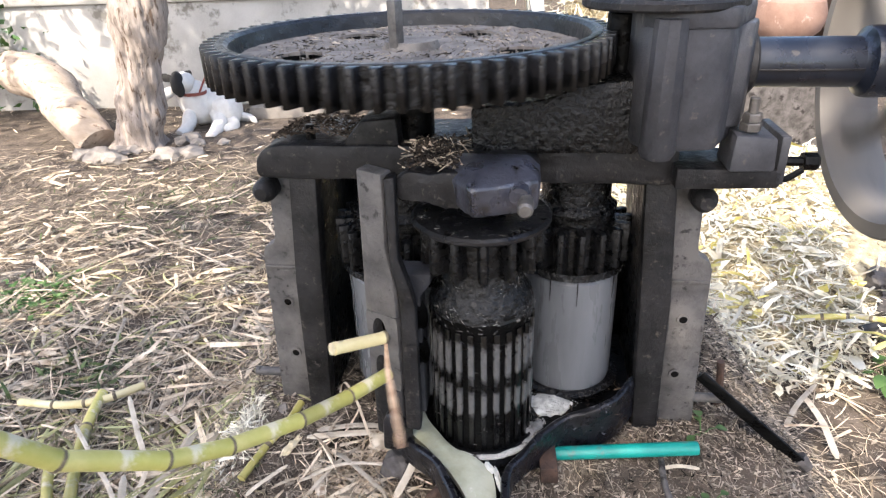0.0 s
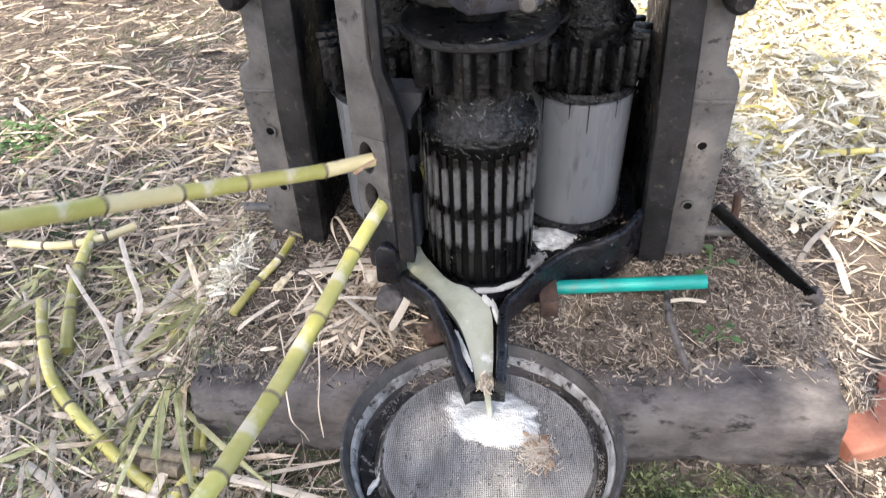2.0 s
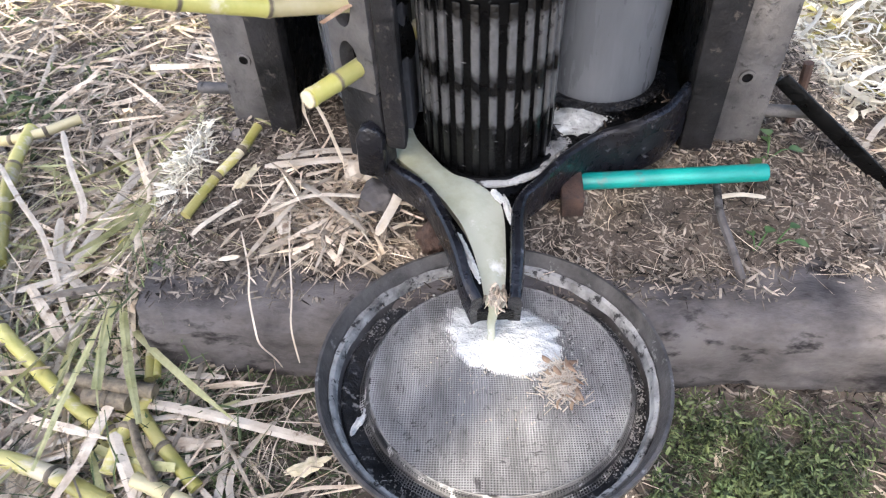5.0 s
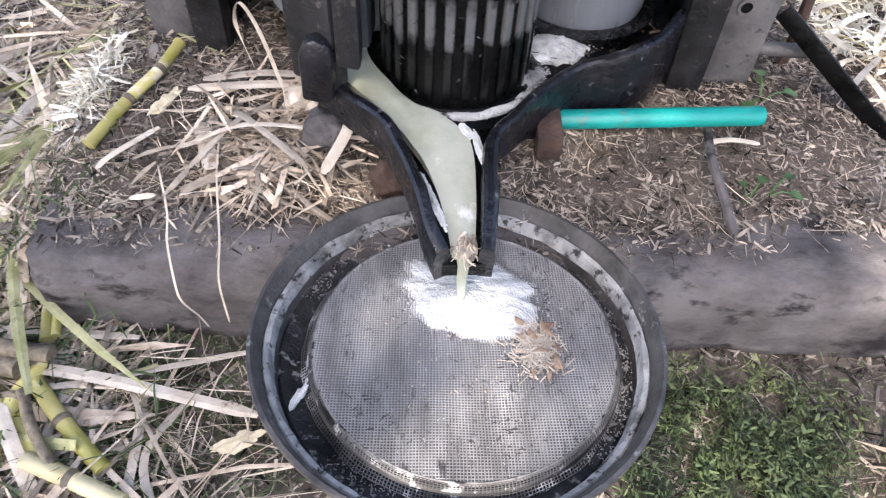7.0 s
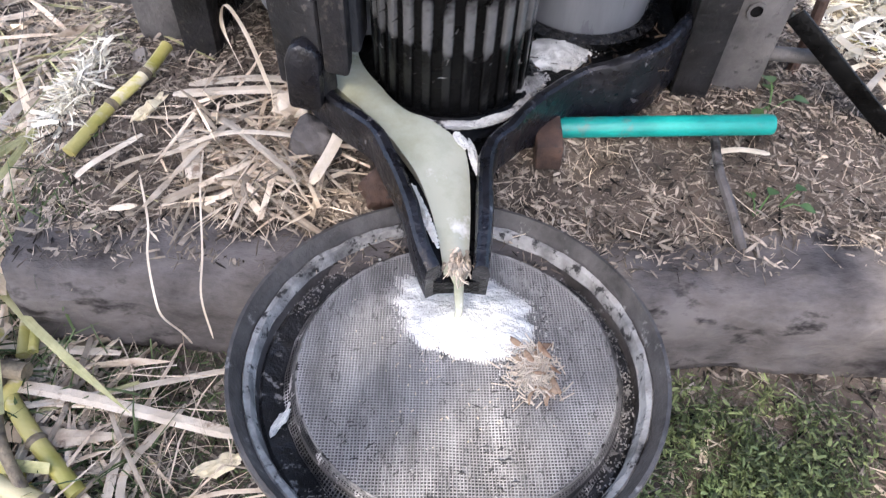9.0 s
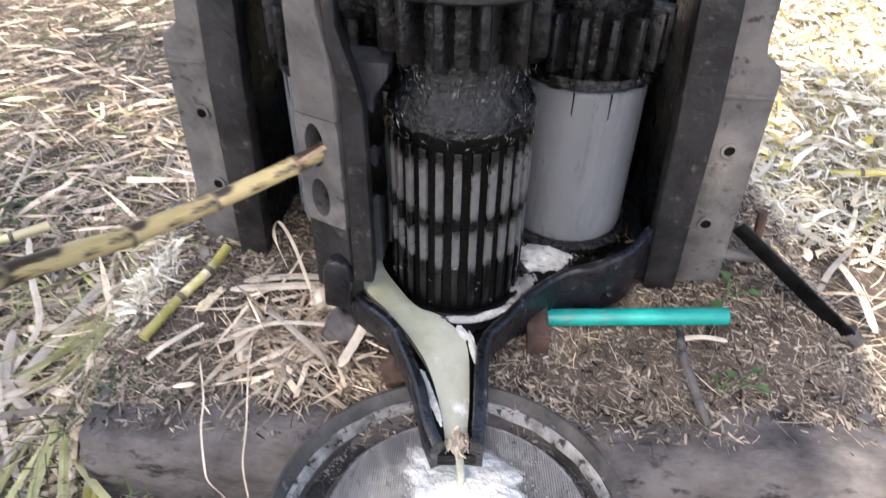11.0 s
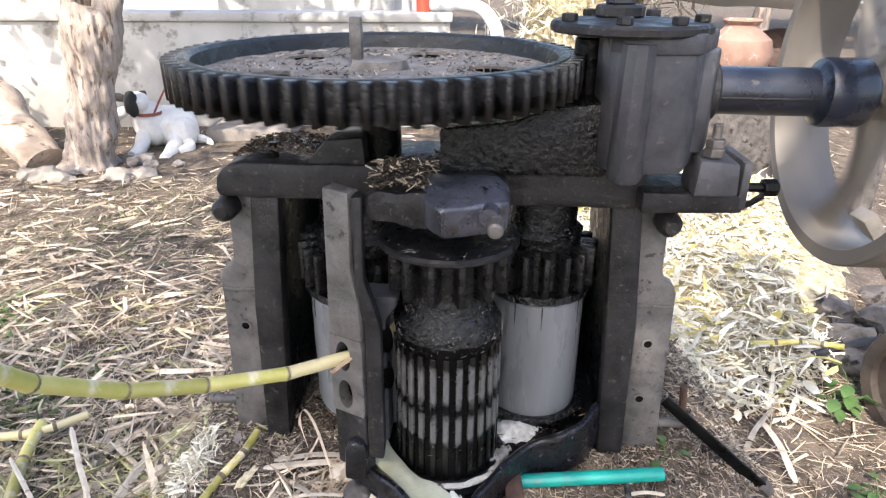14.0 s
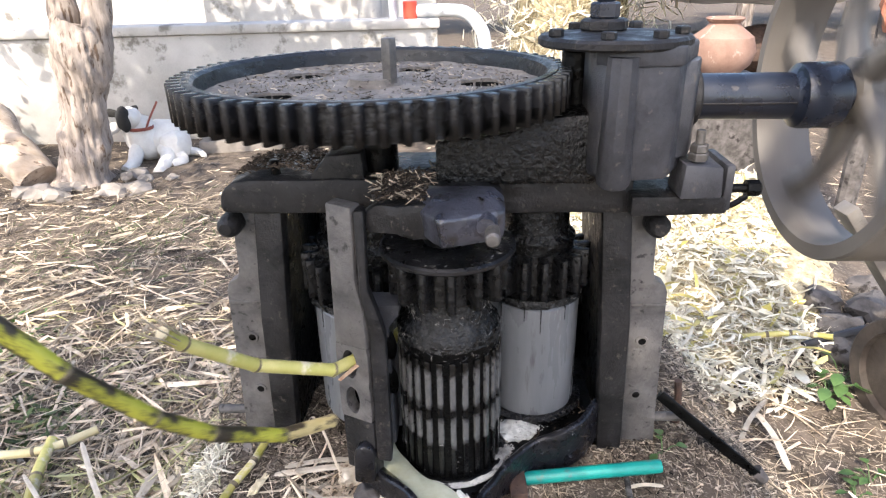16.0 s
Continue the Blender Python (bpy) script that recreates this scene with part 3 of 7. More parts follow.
blades("beam_crumbs", 900, rect(-0.44, 0.76, 0.928, 0.965), (0.004, 0.022), (0.0008, 0.005), CHIP, "fine chips lying along the timber's top", "wood chips", lift=(0.0, 0.004), tilt=0.15, seed=37, height=lambda x, y: -0.055 + 0.35 * min(0.0, y - 0.925))
blades("half_dry_leaves", 420, rect(-1.15, -0.46, 0.55, 1.55), (0.08, 0.32), (0.004, 0.018), GREEN_STRAW, "yellow-green half-dry cane leaves among the straw", "dry leaves", lift=(0.01, 0.04), tilt=0.08, curl=0.4, seed=38, heading=-1.4, clear=on_mound)
blades("half_dry_leaf_bits", 500, rect(-1.8, -0.5, 0.9, 2.6), (0.04, 0.2), (0.003, 0.010), GREEN_STRAW, "yellow-green half-dry leaf bits on the yard", "dry leaves", lift=(0.005, 0.02), tilt=0.08, curl=0.4, seed=39, clear=on_mound)
blades("timber_grass", 520, spot(-0.455, 0.83, 0.035, 0.085), (0.05, 0.14), (0.002, 0.004), GRASS, "dark green grass at the end of the timber", "grass", lift=(0.0, 0.01), tilt=0.7, seed=31)
blades("low_weeds", 7000, spot(0.50, 0.69, 0.095, 0.085), (0.004, 0.015), (0.0018, 0.0050), WEED, "bright feathery small-leaved weeds in the grass", "weeds", lift=(0.0, 0.032), tilt=0.6, seed=32, clear=lambda x, y: y > 0.86 or (x - 0.115) ** 2 + (y - 0.785) ** 2 < 0.06 or noise.noise(Vector((x * 16, y * 16, 2))) < -0.12)
blades("loose_leaves", 260, rect(-1.1, -0.25, 0.30, 0.95), (0.12, 0.42), (0.004, 0.017), STRAW, "long pale dry cane leaves lying on the straw", "dry leaves", lift=(0.015, 0.045), tilt=0.06, curl=0.4, seed=33, clear=lambda x, y: on_mound(x, y) or x > -0.30 and y > 0.55)
blades("yard_leaves", 240, rect(-1.9, -0.62, 1.0, 2.6), (0.12, 0.40), (0.004, 0.014), STRAW, "long pale dry cane leaves lying on the yard", "dry leaves", lift=(0.01, 0.03), tilt=0.05, curl=0.4, seed=34, clear=on_mound)
blades("leafy_weeds", 420, spot(-1.72, 2.30, 0.11, 0.11), (0.015, 0.04), (0.010, 0.022), LEAF, "patch of bright broad-leaved weeds in the straw", "weeds", lift=(0.0, 0.03), tilt=0.4, curl=0.3, seed=13)
blades("far_grass", 900, spot(-1.5, 3.4, 0.5, 0.35), (0.02, 0.07), (0.004, 0.008), GRASS, "sparse green weeds on the yard", "grass", lift=(0.0, 0.01), tilt=0.9, seed=11)
blades("side_weeds", 260, spot(-1.15, 1.75, 0.12, 0.12), (0.02, 0.06), (0.008, 0.018), GRASS, "broad-leaved weeds in the straw", "weeds", lift=(0.0, 0.02), tilt=0.6, seed=12)
blades("chip_bundle", 620, spot(-0.14, 1.06, 0.070, 0.050), (0.02, 0.11), (0.0012, 0.0105), STRAW, "pile of dry cane leaf strips beside the spout", "straw", lift=(0.0, 0.04), tilt=0.25, seed=13, clear=lambda x, y: x > -0.04 or y < 0.99 or x < -0.30)


# ---- timber in front ----
def build_timber():
    t = thing("timber_sleeper", pose(0.20, 0.965, -0.135, 0, 0, -1.5), "heavy weathered grey timber sleeper lying along the mound", "timber")
    b = prism([(-0.080, -0.10), (-0.090, -0.05), (-0.080, 0.035), (-0.062, 0.070), (-0.03, 0.083), (0.07, 0.085), (0.07, -0.10)], -0.645, 0.575, "x", 0.009)
    bmesh.ops.subdivide_edges(b, edges=[e for e in b.edges if e.calc_length() > 0.3], cuts=60, use_grid_fill=True)
    for _ in range(2):
        bmesh.ops.subdivide_edges(b, edges=[e for e in b.edges if e.calc_length() > 0.012], cuts=1, use_grid_fill=True)
    for amount, scale in ((0.010, 5), (0.007, 14), (0.005, 32), (0.0028, 80), (0.0016, 170)):
        rough_up(b, amount, scale)
    part("beam", b, TIMBER, t)


build_timber()

# ---- the mill ----
MILL = pose(0.11, 1.30, 0.0, 0, 0, -5.9)
mill = thing("cane_mill", MILL, "grimy black cast-iron three-roller cane mill on a soil mound", "sugarcane mill")


def build_frame():
    for s, side in ((-1, "left"), (1, "right")):
        outer = [(0.39, -0.06), (0.489, -0.06), (0.482, 0.10), (0.474, 0.385), (0.468, 0.405), (0.445, 0.418), (0.44, 0.44), (0.438, 0.53), (0.41, 0.60), (0.36, 0.60), (0.37, 0.3)]
        flange = prism([(s * x, z) for x, z in outer], -0.008, 0.03, "y", 0.005)
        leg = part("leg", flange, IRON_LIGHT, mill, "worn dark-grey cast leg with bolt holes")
        part("ledge", box(min(s * 0.395, s * 0.472), max(s * 0.395, s * 0.472), -0.013, 0.0, 0.356, 0.364, 0.002), IRON_LIGHT, leg)
        rib = prism([(s * 0.352, -0.06), (s * 0.405, -0.06), (s * 0.395, 0.33), (s * 0.376, 0.60), (s * 0.318, 0.60), (s * 0.335, 0.33)], -0.04, 0.0, "y", 0.006)
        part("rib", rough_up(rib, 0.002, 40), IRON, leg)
        # the mill's deep inner shade is put into this plate's colour
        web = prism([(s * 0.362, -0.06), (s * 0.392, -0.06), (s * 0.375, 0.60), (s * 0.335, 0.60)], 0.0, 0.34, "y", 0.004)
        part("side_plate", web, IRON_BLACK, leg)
        back = prism([(s * x, z) for x, z in outer], 0.33, 0.36, "y", 0.005)
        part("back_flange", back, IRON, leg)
        for z in (0.27, 0.13):
            ring = lathe([(0.0085, 0.0), (0.013, 0.0), (0.0135, 0.003), (0.010, 0.004), (0.0085, 0.002)], 16, axis="y", at=(s * 0.432, -0.0125, z))
            part("bolt_hole_rim", ring, IRON_LIGHT, leg)
            # no real hole: a black disc paints its shaded depth
            part("bolt_hole", lathe([(0, 0), (0.0088, 0), (0.0088, 0.002), (0, 0.002)], 16, axis="y", at=(s * 0.432, -0.0105, z)), IRON_BLACK, leg)
        part("leg_bolt", rough_up(lathe([(0, -0.022), (0.012, -0.022), (0.02, -0.014), (0.024, 0.0), (0.024, 0.03), (0, 0.03)], 18, axis="y", at=(s * 0.425, -0.052, 0.556)), 0.002, 60), IRON, leg)
        part("tie_rod", lathe([(0, 0), (0.011, 0), (0.011, 0.09), (0, 0.09)], 14, axis="x", at=(0.47 if s > 0 else -0.55, 0.01, 0.055)), IRON_LIGHT, leg)
    # top beam with its rounded left end
    top = prism([(-0.435, 0.60), (-0.43, 0.585), (0.37, 0.585), (0.37, 0.655), (-0.375, 0.655), (-0.415, 0.645), (-0.433, 0.62)], -0.06, 0.02, "y", 0.008)
    bmesh.ops.subdivide_edges(top, edges=[e for e in top.edges if e.calc_length() > 0.2], cuts=40, use_grid_fill=True)
    bmesh.ops.subdivide_edges(top, edges=[e for e in top.edges if e.calc_length() > 0.02], cuts=2, use_grid_fill=True)
    rough_up(top, 0.003, 30)
    beam = part("top_beam", rough_up(top, 0.0016, 120), IRON, mill, "greasy black top beam covered in chips")
    # near-black colour also holds the shade under the gear
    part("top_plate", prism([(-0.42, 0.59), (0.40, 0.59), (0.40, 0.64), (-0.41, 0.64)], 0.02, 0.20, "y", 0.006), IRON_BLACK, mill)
    part("bearing_boss", prism([(-0.265, 0.64), (-0.215, 0.70), (-0.145, 0.706), (-0.14, 0.64)], -0.052, 0.06, "y", 0.008), IRON, mill)
    # added black backings that block light from behind and keep the inside dark
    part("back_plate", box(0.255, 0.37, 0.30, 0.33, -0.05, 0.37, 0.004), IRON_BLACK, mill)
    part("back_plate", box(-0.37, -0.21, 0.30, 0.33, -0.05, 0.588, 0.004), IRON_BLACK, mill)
    part("grease_nipple", can(0.01, 0.65, 0.685, 10, 0.002, at=(-0.325, -0.02, 0)), IRON_BLACK, mill)
    lug = prism([(0.358, 0.592), (0.53, 0.598), (0.535, 0.632), (0.358, 0.632)], -0.10, 0.03, "y", 0.005)
    end_bar = part("end_bar", lug, IRON, mill, "dark iron bar carrying the gear case foot")
    part("foot", prism([(0.437, 0.632), (0.512, 0.634), (0.508, 0.692), (0.441, 0.697)], -0.118, -0.03, "y", 0.006), CASE_IRON, end_bar)
    part("nut", can(0.018, 0.70, 0.715, 6, 0.002, at=(0.466, -0.098, 0)), BOLT, end_bar)
    part("nut", can(0.016, 0.715, 0.73, 6, 0.002, at=(0.466, -0.098, 0)), BOLT, end_bar)
    part("stud", can(0.008, 0.73, 0.755, 14, 0.001, at=(0.466, -0.098, 0)), BOLT, end_bar)
    part("strap_plate", box(0.52, 0.535, -0.10, 0.02, 0.605, 0.69, 0.003), CASE_IRON, end_bar)
    part("tension_bolt", lathe([(0, 0), (0.009, 0), (0.009, 0.055), (0.017, 0.055), (0.017, 0.078), (0.013, 0.082), (0, 0.082)], 8, axis="x", at=(0.535, -0.02, 0.622)), IRON_BLACK, end_bar)
    part("hook", tube(smooth_line([(0.532, -0.05, 0.60), (0.555, -0.05, 0.598), (0.585, -0.04, 0.612)], 4), [0.006] * 9), IRON_BLACK, end_bar)


build_frame()


def build_post():
    post = new("feed_post")
    post.parent = mill
    post["label"] = "cast-iron feed post with two cane slots"
    # a plate turned towards the feeder, with two round slots cut as a ring of blocks
    wide = [(-0.034, 0.10), (0.036, 0.10), (0.036, 0.228), (-0.034, 0.228)]
    m = pose(-0.150, -0.222, 0, 0, 0, -24)

    def put(b):
        bmesh.ops.transform(b, matrix=m, verts=b.verts)
        return b
    part("lower_plate", put(prism(wide, -0.014, 0.014, "y", 0.004)), IRON, post, "greasy lower end of the plate")
    for z0 in (0.228, 0.310):
        # each slot: a plate of 12 wedges round an oval opening
        b = bmesh.new()
        n, h = 28, 0.082
        ring_o, ring_i = [], []
        for k in range(n):
            a = 2 * math.pi * k / n
            c, s = math.cos(a), math.sin(a)
            q = min(0.035 / max(abs(c), 1e-6), (h / 2) / max(abs(s), 1e-6))
            ring_o.append((c * q, z0 + h / 2 + s * q))
            ring_i.append((-0.006 + c * 0.0155, z0 + h / 2 + s * 0.031))
        for k in range(n):
            j = (k + 1) % n
            quad = [ring_o[k], ring_o[j], ring_i[j], ring_i[k]]
            f = [b.verts.new((x, -0.014, z)) for x, z in quad]
            g = [b.verts.new((x, 0.014, z)) for x, z in quad]
            b.faces.new(f), b.faces.new(g[::-1])
            b.faces.new((f[2], f[3], g[3], g[2])), b.faces.new((f[0], f[1], g[1], g[0]))
        bmesh.ops.remove_doubles(b, verts=b.verts, dist=1e-5)
        bmesh.ops.recalc_face_normals(b, faces=b.faces)
        part("slot_plate", put(b), IRON_LIGHT, post)
        # an added black tube behind the slot, coloured as the shade of its depth
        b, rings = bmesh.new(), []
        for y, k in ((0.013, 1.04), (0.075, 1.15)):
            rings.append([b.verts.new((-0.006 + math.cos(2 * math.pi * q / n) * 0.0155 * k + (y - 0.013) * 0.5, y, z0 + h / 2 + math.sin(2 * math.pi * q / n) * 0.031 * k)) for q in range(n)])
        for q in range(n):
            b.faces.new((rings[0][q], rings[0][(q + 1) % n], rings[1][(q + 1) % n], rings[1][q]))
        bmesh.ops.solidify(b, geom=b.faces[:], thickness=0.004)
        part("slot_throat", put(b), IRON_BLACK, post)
    neck = prism([(-0.034, 0.392), (0.036, 0.392), (0.034, 0.47), (0.022, 0.53), (0.026, 0.665), (-0.026, 0.668), (-0.03, 0.52)], -0.016, 0.016, "y", 0.005)
    part("upper_plate", put(neck), IRON_LIGHT, post)
    side = prism([(0.026, 0.14), (0.030, 0.43), (0.018, 0.50), (0.018, 0.66), (0.036, 0.662), (0.033, 0.515), (0.050, 0.455), (0.058, 0.42), (0.057, 0.16), (0.055, 0.135)], -0.032, 0.0, "y", 0.005)
    bmesh.ops.transform(side, matrix=pose(-0.148, -0.222, 0, 0, 0, 4), verts=side.verts)
    part("guide_rib", side, IRON, post)
    scraper = prism([(-0.140, 0.12), (-0.092, 0.12), (-0.092, 0.395), (-0.072, 0.425), (-0.068, 0.446), (-0.140, 0.446)], -0.178, -0.120, "y", 0.005)
    part("scraper_bracket", rough_up(scraper, 0.002, 40), CASE_IRON, post)
    ear = prism([(-0.166, 0.092), (-0.132, 0.088), (-0.125, 0.098), (-0.121, 0.160), (-0.127, 0.176), (-0.142, 0.182), (-0.156, 0.176), (-0.163, 0.158)], -0.262, -0.236, "y", 0.006)
    part("foot_ear", rough_up(ear, 0.002, 50), LIP_IRON, post, "black iron ear bolted to the tray")


build_post()


def build_cap():
    arm = prism([(-0.112, 0.616), (-0.112, 0.652), (-0.09, 0.664), (0.09, 0.664), (0.118, 0.645), (0.118, 0.606), (-0.03, 0.600), (-0.07, 0.612)], -0.232, -0.05, "y", 0.008)
    for _ in range(4):
        bmesh.ops.subdivide_edges(arm, edges=[e for e in arm.edges if e.calc_length() > 0.012], cuts=1, use_grid_fill=True)
    rough_up(arm, 0.008, 26)
    a = part("bearing_arm", rough_up(arm, 0.004, 90), IRON, mill, "iron arm heaped with chips and grease")
    foot = [(0.019, -0.288), (0.119, -0.240), (0.123, -0.16), (-0.030, -0.15), (-0.036, -0.195)]
    waist = [(0.017, -0.291), (0.1215, -0.242), (0.124, -0.16), (-0.032, -0.15), (-0.038, -0.197)]
    crest = [(0.027, -0.240), (0.100, -0.208), (0.104, -0.160), (-0.016, -0.152), (-0.024, -0.188)]
    b = bmesh.new()
    rings = [[b.verts.new((x, y, z)) for x, y in ring] for ring, z in ((foot, 0.608), (waist, 0.650), (waist, 0.657), (crest, 0.675))]
    b.faces.new(rings[0][::-1]), b.faces.new(rings[-1])
    for u, v in zip(rings, rings[1:]):
        for k in range(5):
            b.faces.new((u[k], u[(k + 1) % 5], v[(k + 1) % 5], v[k]))
    bmesh.ops.recalc_face_normals(b, faces=b.faces)
    bev(b, 0.004)
    for _ in range(3):
        bmesh.ops.subdivide_edges(b, edges=[e for e in b.edges if e.calc_length() > 0.012], cuts=1, use_grid_fill=True)
    rough_up(b, 0.003, 30)
    c = part("bearing_cap", rough_up(b, 0.0016, 110), BLUE_CAP, mill, "blue-black faceted bearing cap smeared with grease")
    part("cap_boss", lathe([(0, 0.02), (0.022, 0.02), (0.015, -0.008), (0, -0.008)], 16, axis="y", at=(0.090, -0.262, 0.640)), BLUE_CAP, c)
    part("cap_bolt", lathe([(0, -0.046), (0.009, -0.046), (0.0125, -0.042), (0.0125, 0.0), (0, 0.0)], 12, axis="y", at=(0.101, -0.262, 0.632)), BOLT, c)


build_cap()
roller_front = new("front_roller")
roller_right = new("back_roller")
roller_main = new("main_roller")
gear = new("drive_gear")
flywheel = new("flywheel")
for o in (roller_front, roller_right, roller_main, gear, flywheel):
    o.parent = mill
roller_front.location, roller_right.location = (0.02, -0.135, 0), (0.20, 0.062, 0)
roller_main.location, gear.location, flywheel.location = (-0.15, 0.05, 0), (-0.122, 0.02, 0), (0.80, 0.065, 0.79)
roller_front["label"], roller_right["label"] = "black fluted roller with bright worn ridges", "smooth grey roller wet with juice"
roller_main["label"], gear["label"], flywheel["label"] = "large smooth roller wet with juice", "large black spur gear with a dusty web", "spinning dust-coloured spoked flywheel"


def pinion(parent, r, z0, z1, teeth, mat):
    core = lathe([(0, z0), (r * 0.72, z0), (r * 0.72, z1), (0, z1)], 36)
    p = part("pinion", core, mat, parent)
    tooth = bmesh.new()
    prism([(r * 0.70, -0.0105), (r * 0.92, -0.0085), (r * 1.0, -0.005), (r * 1.0, 0.005), (r * 0.92, 0.0085), (r * 0.70, 0.0105)], z0, z1, "z", 0.002, tooth)
    first = part("tooth", tooth, mat, p)
    for k in range(1, teeth):
        o = new("tooth", first.data)
        o.parent = p
        o.rotation_euler.z = 2 * math.pi * k / teeth


def build_rollers():
    # front roller: fluted body, greasy shoulder, neck, pinion under a flange
    body = lathe([(0, 0.075), (0.098, 0.075), (0.099, 0.085), (0.097, 0.10), (0.097, 0.352), (0.099, 0.36), (0.100, 0.385), (0.094, 0.398), (0.082, 0.402), (0, 0.402)], 60)
    part("body", body, IRON_BLACK, roller_front)
    part("shoulder", rough_up(lathe([(0.07, 0.395), (0.097, 0.396), (0.10, 0.39), (0.101, 0.376), (0.096, 0.402), (0.085, 0.415), (0.078, 0.43), (0.076, 0.47), (0, 0.47)], 48), 0.006, 55), GREASE, roller_front)
    n = 26
    flute = part("flute", prism([(0.092, -0.0062), (0.1022, -0.0056), (0.1028, -0.004), (0.1028, 0.004), (0.1022, 0.0056), (0.092, 0.0062)], 0.082, 0.356, "z", 0.0012), WORN_FLUTE, roller_front, "ridge worn bright in bands")
    for k in range(1, n):
        o = new("flute", flute.data)
        o.parent = roller_front
        o.rotation_euler.z = 2 * math.pi * k / n
    part("flange", lathe([(0, 0.545), (0.122, 0.545), (0.127, 0.549), (0.127, 0.555), (0.122, 0.559), (0.08, 0.561), (0, 0.561)], 48), GEAR_IRON, roller_front, "round greasy pinion flange")
    pinion(roller_front, 0.112, 0.462, 0.545, 13, PINION_IRON)
    part("journal", can(0.045, 0.56, 0.61, 24), IRON_BLACK, roller_front)
    for ob, r in ((roller_right, 0.10), (roller_main, 0.142)):
        part("body", lathe([(0, 0.078), (r - 0.012, 0.078), (r - 0.003, 0.084), (r, 0.096), (r, 0.355), (r - 0.004, 0.36), (0, 0.36)], 56), WET_ROLL, ob)
        part("grease_ring", rough_up(lathe([(r - 0.01, 0.362), (r + 0.004, 0.364), (r + 0.012, 0.372), (r + 0.010, 0.385), (r - 0.02, 0.39)], 56), 0.004, 60), GREASE, ob)
        pinion(ob, r + 0.018, 0.39, 0.475, 17 if r < 0.12 else 22, PINION_IRON)
        part("collar", rough_up(lathe([(r - 0.02, 0.472), (r - 0.015, 0.50), (r - 0.03, 0.515), (r - 0.03, 0.575), (r - 0.04, 0.588), (0, 0.588)], 40), 0.003, 40), GREASE, ob)
        for k in range(9):
            a = k * 2.4
            l = 0.03 + 0.03 * (k * 0.37 % 1)
            part("grease_run", tube([(r * math.cos(a), r * math.sin(a), 0.36), (r * math.cos(a), r * math.sin(a), 0.36 - l)], [0.0016, 0.0008], 6), GREASE, ob)


build_rollers()


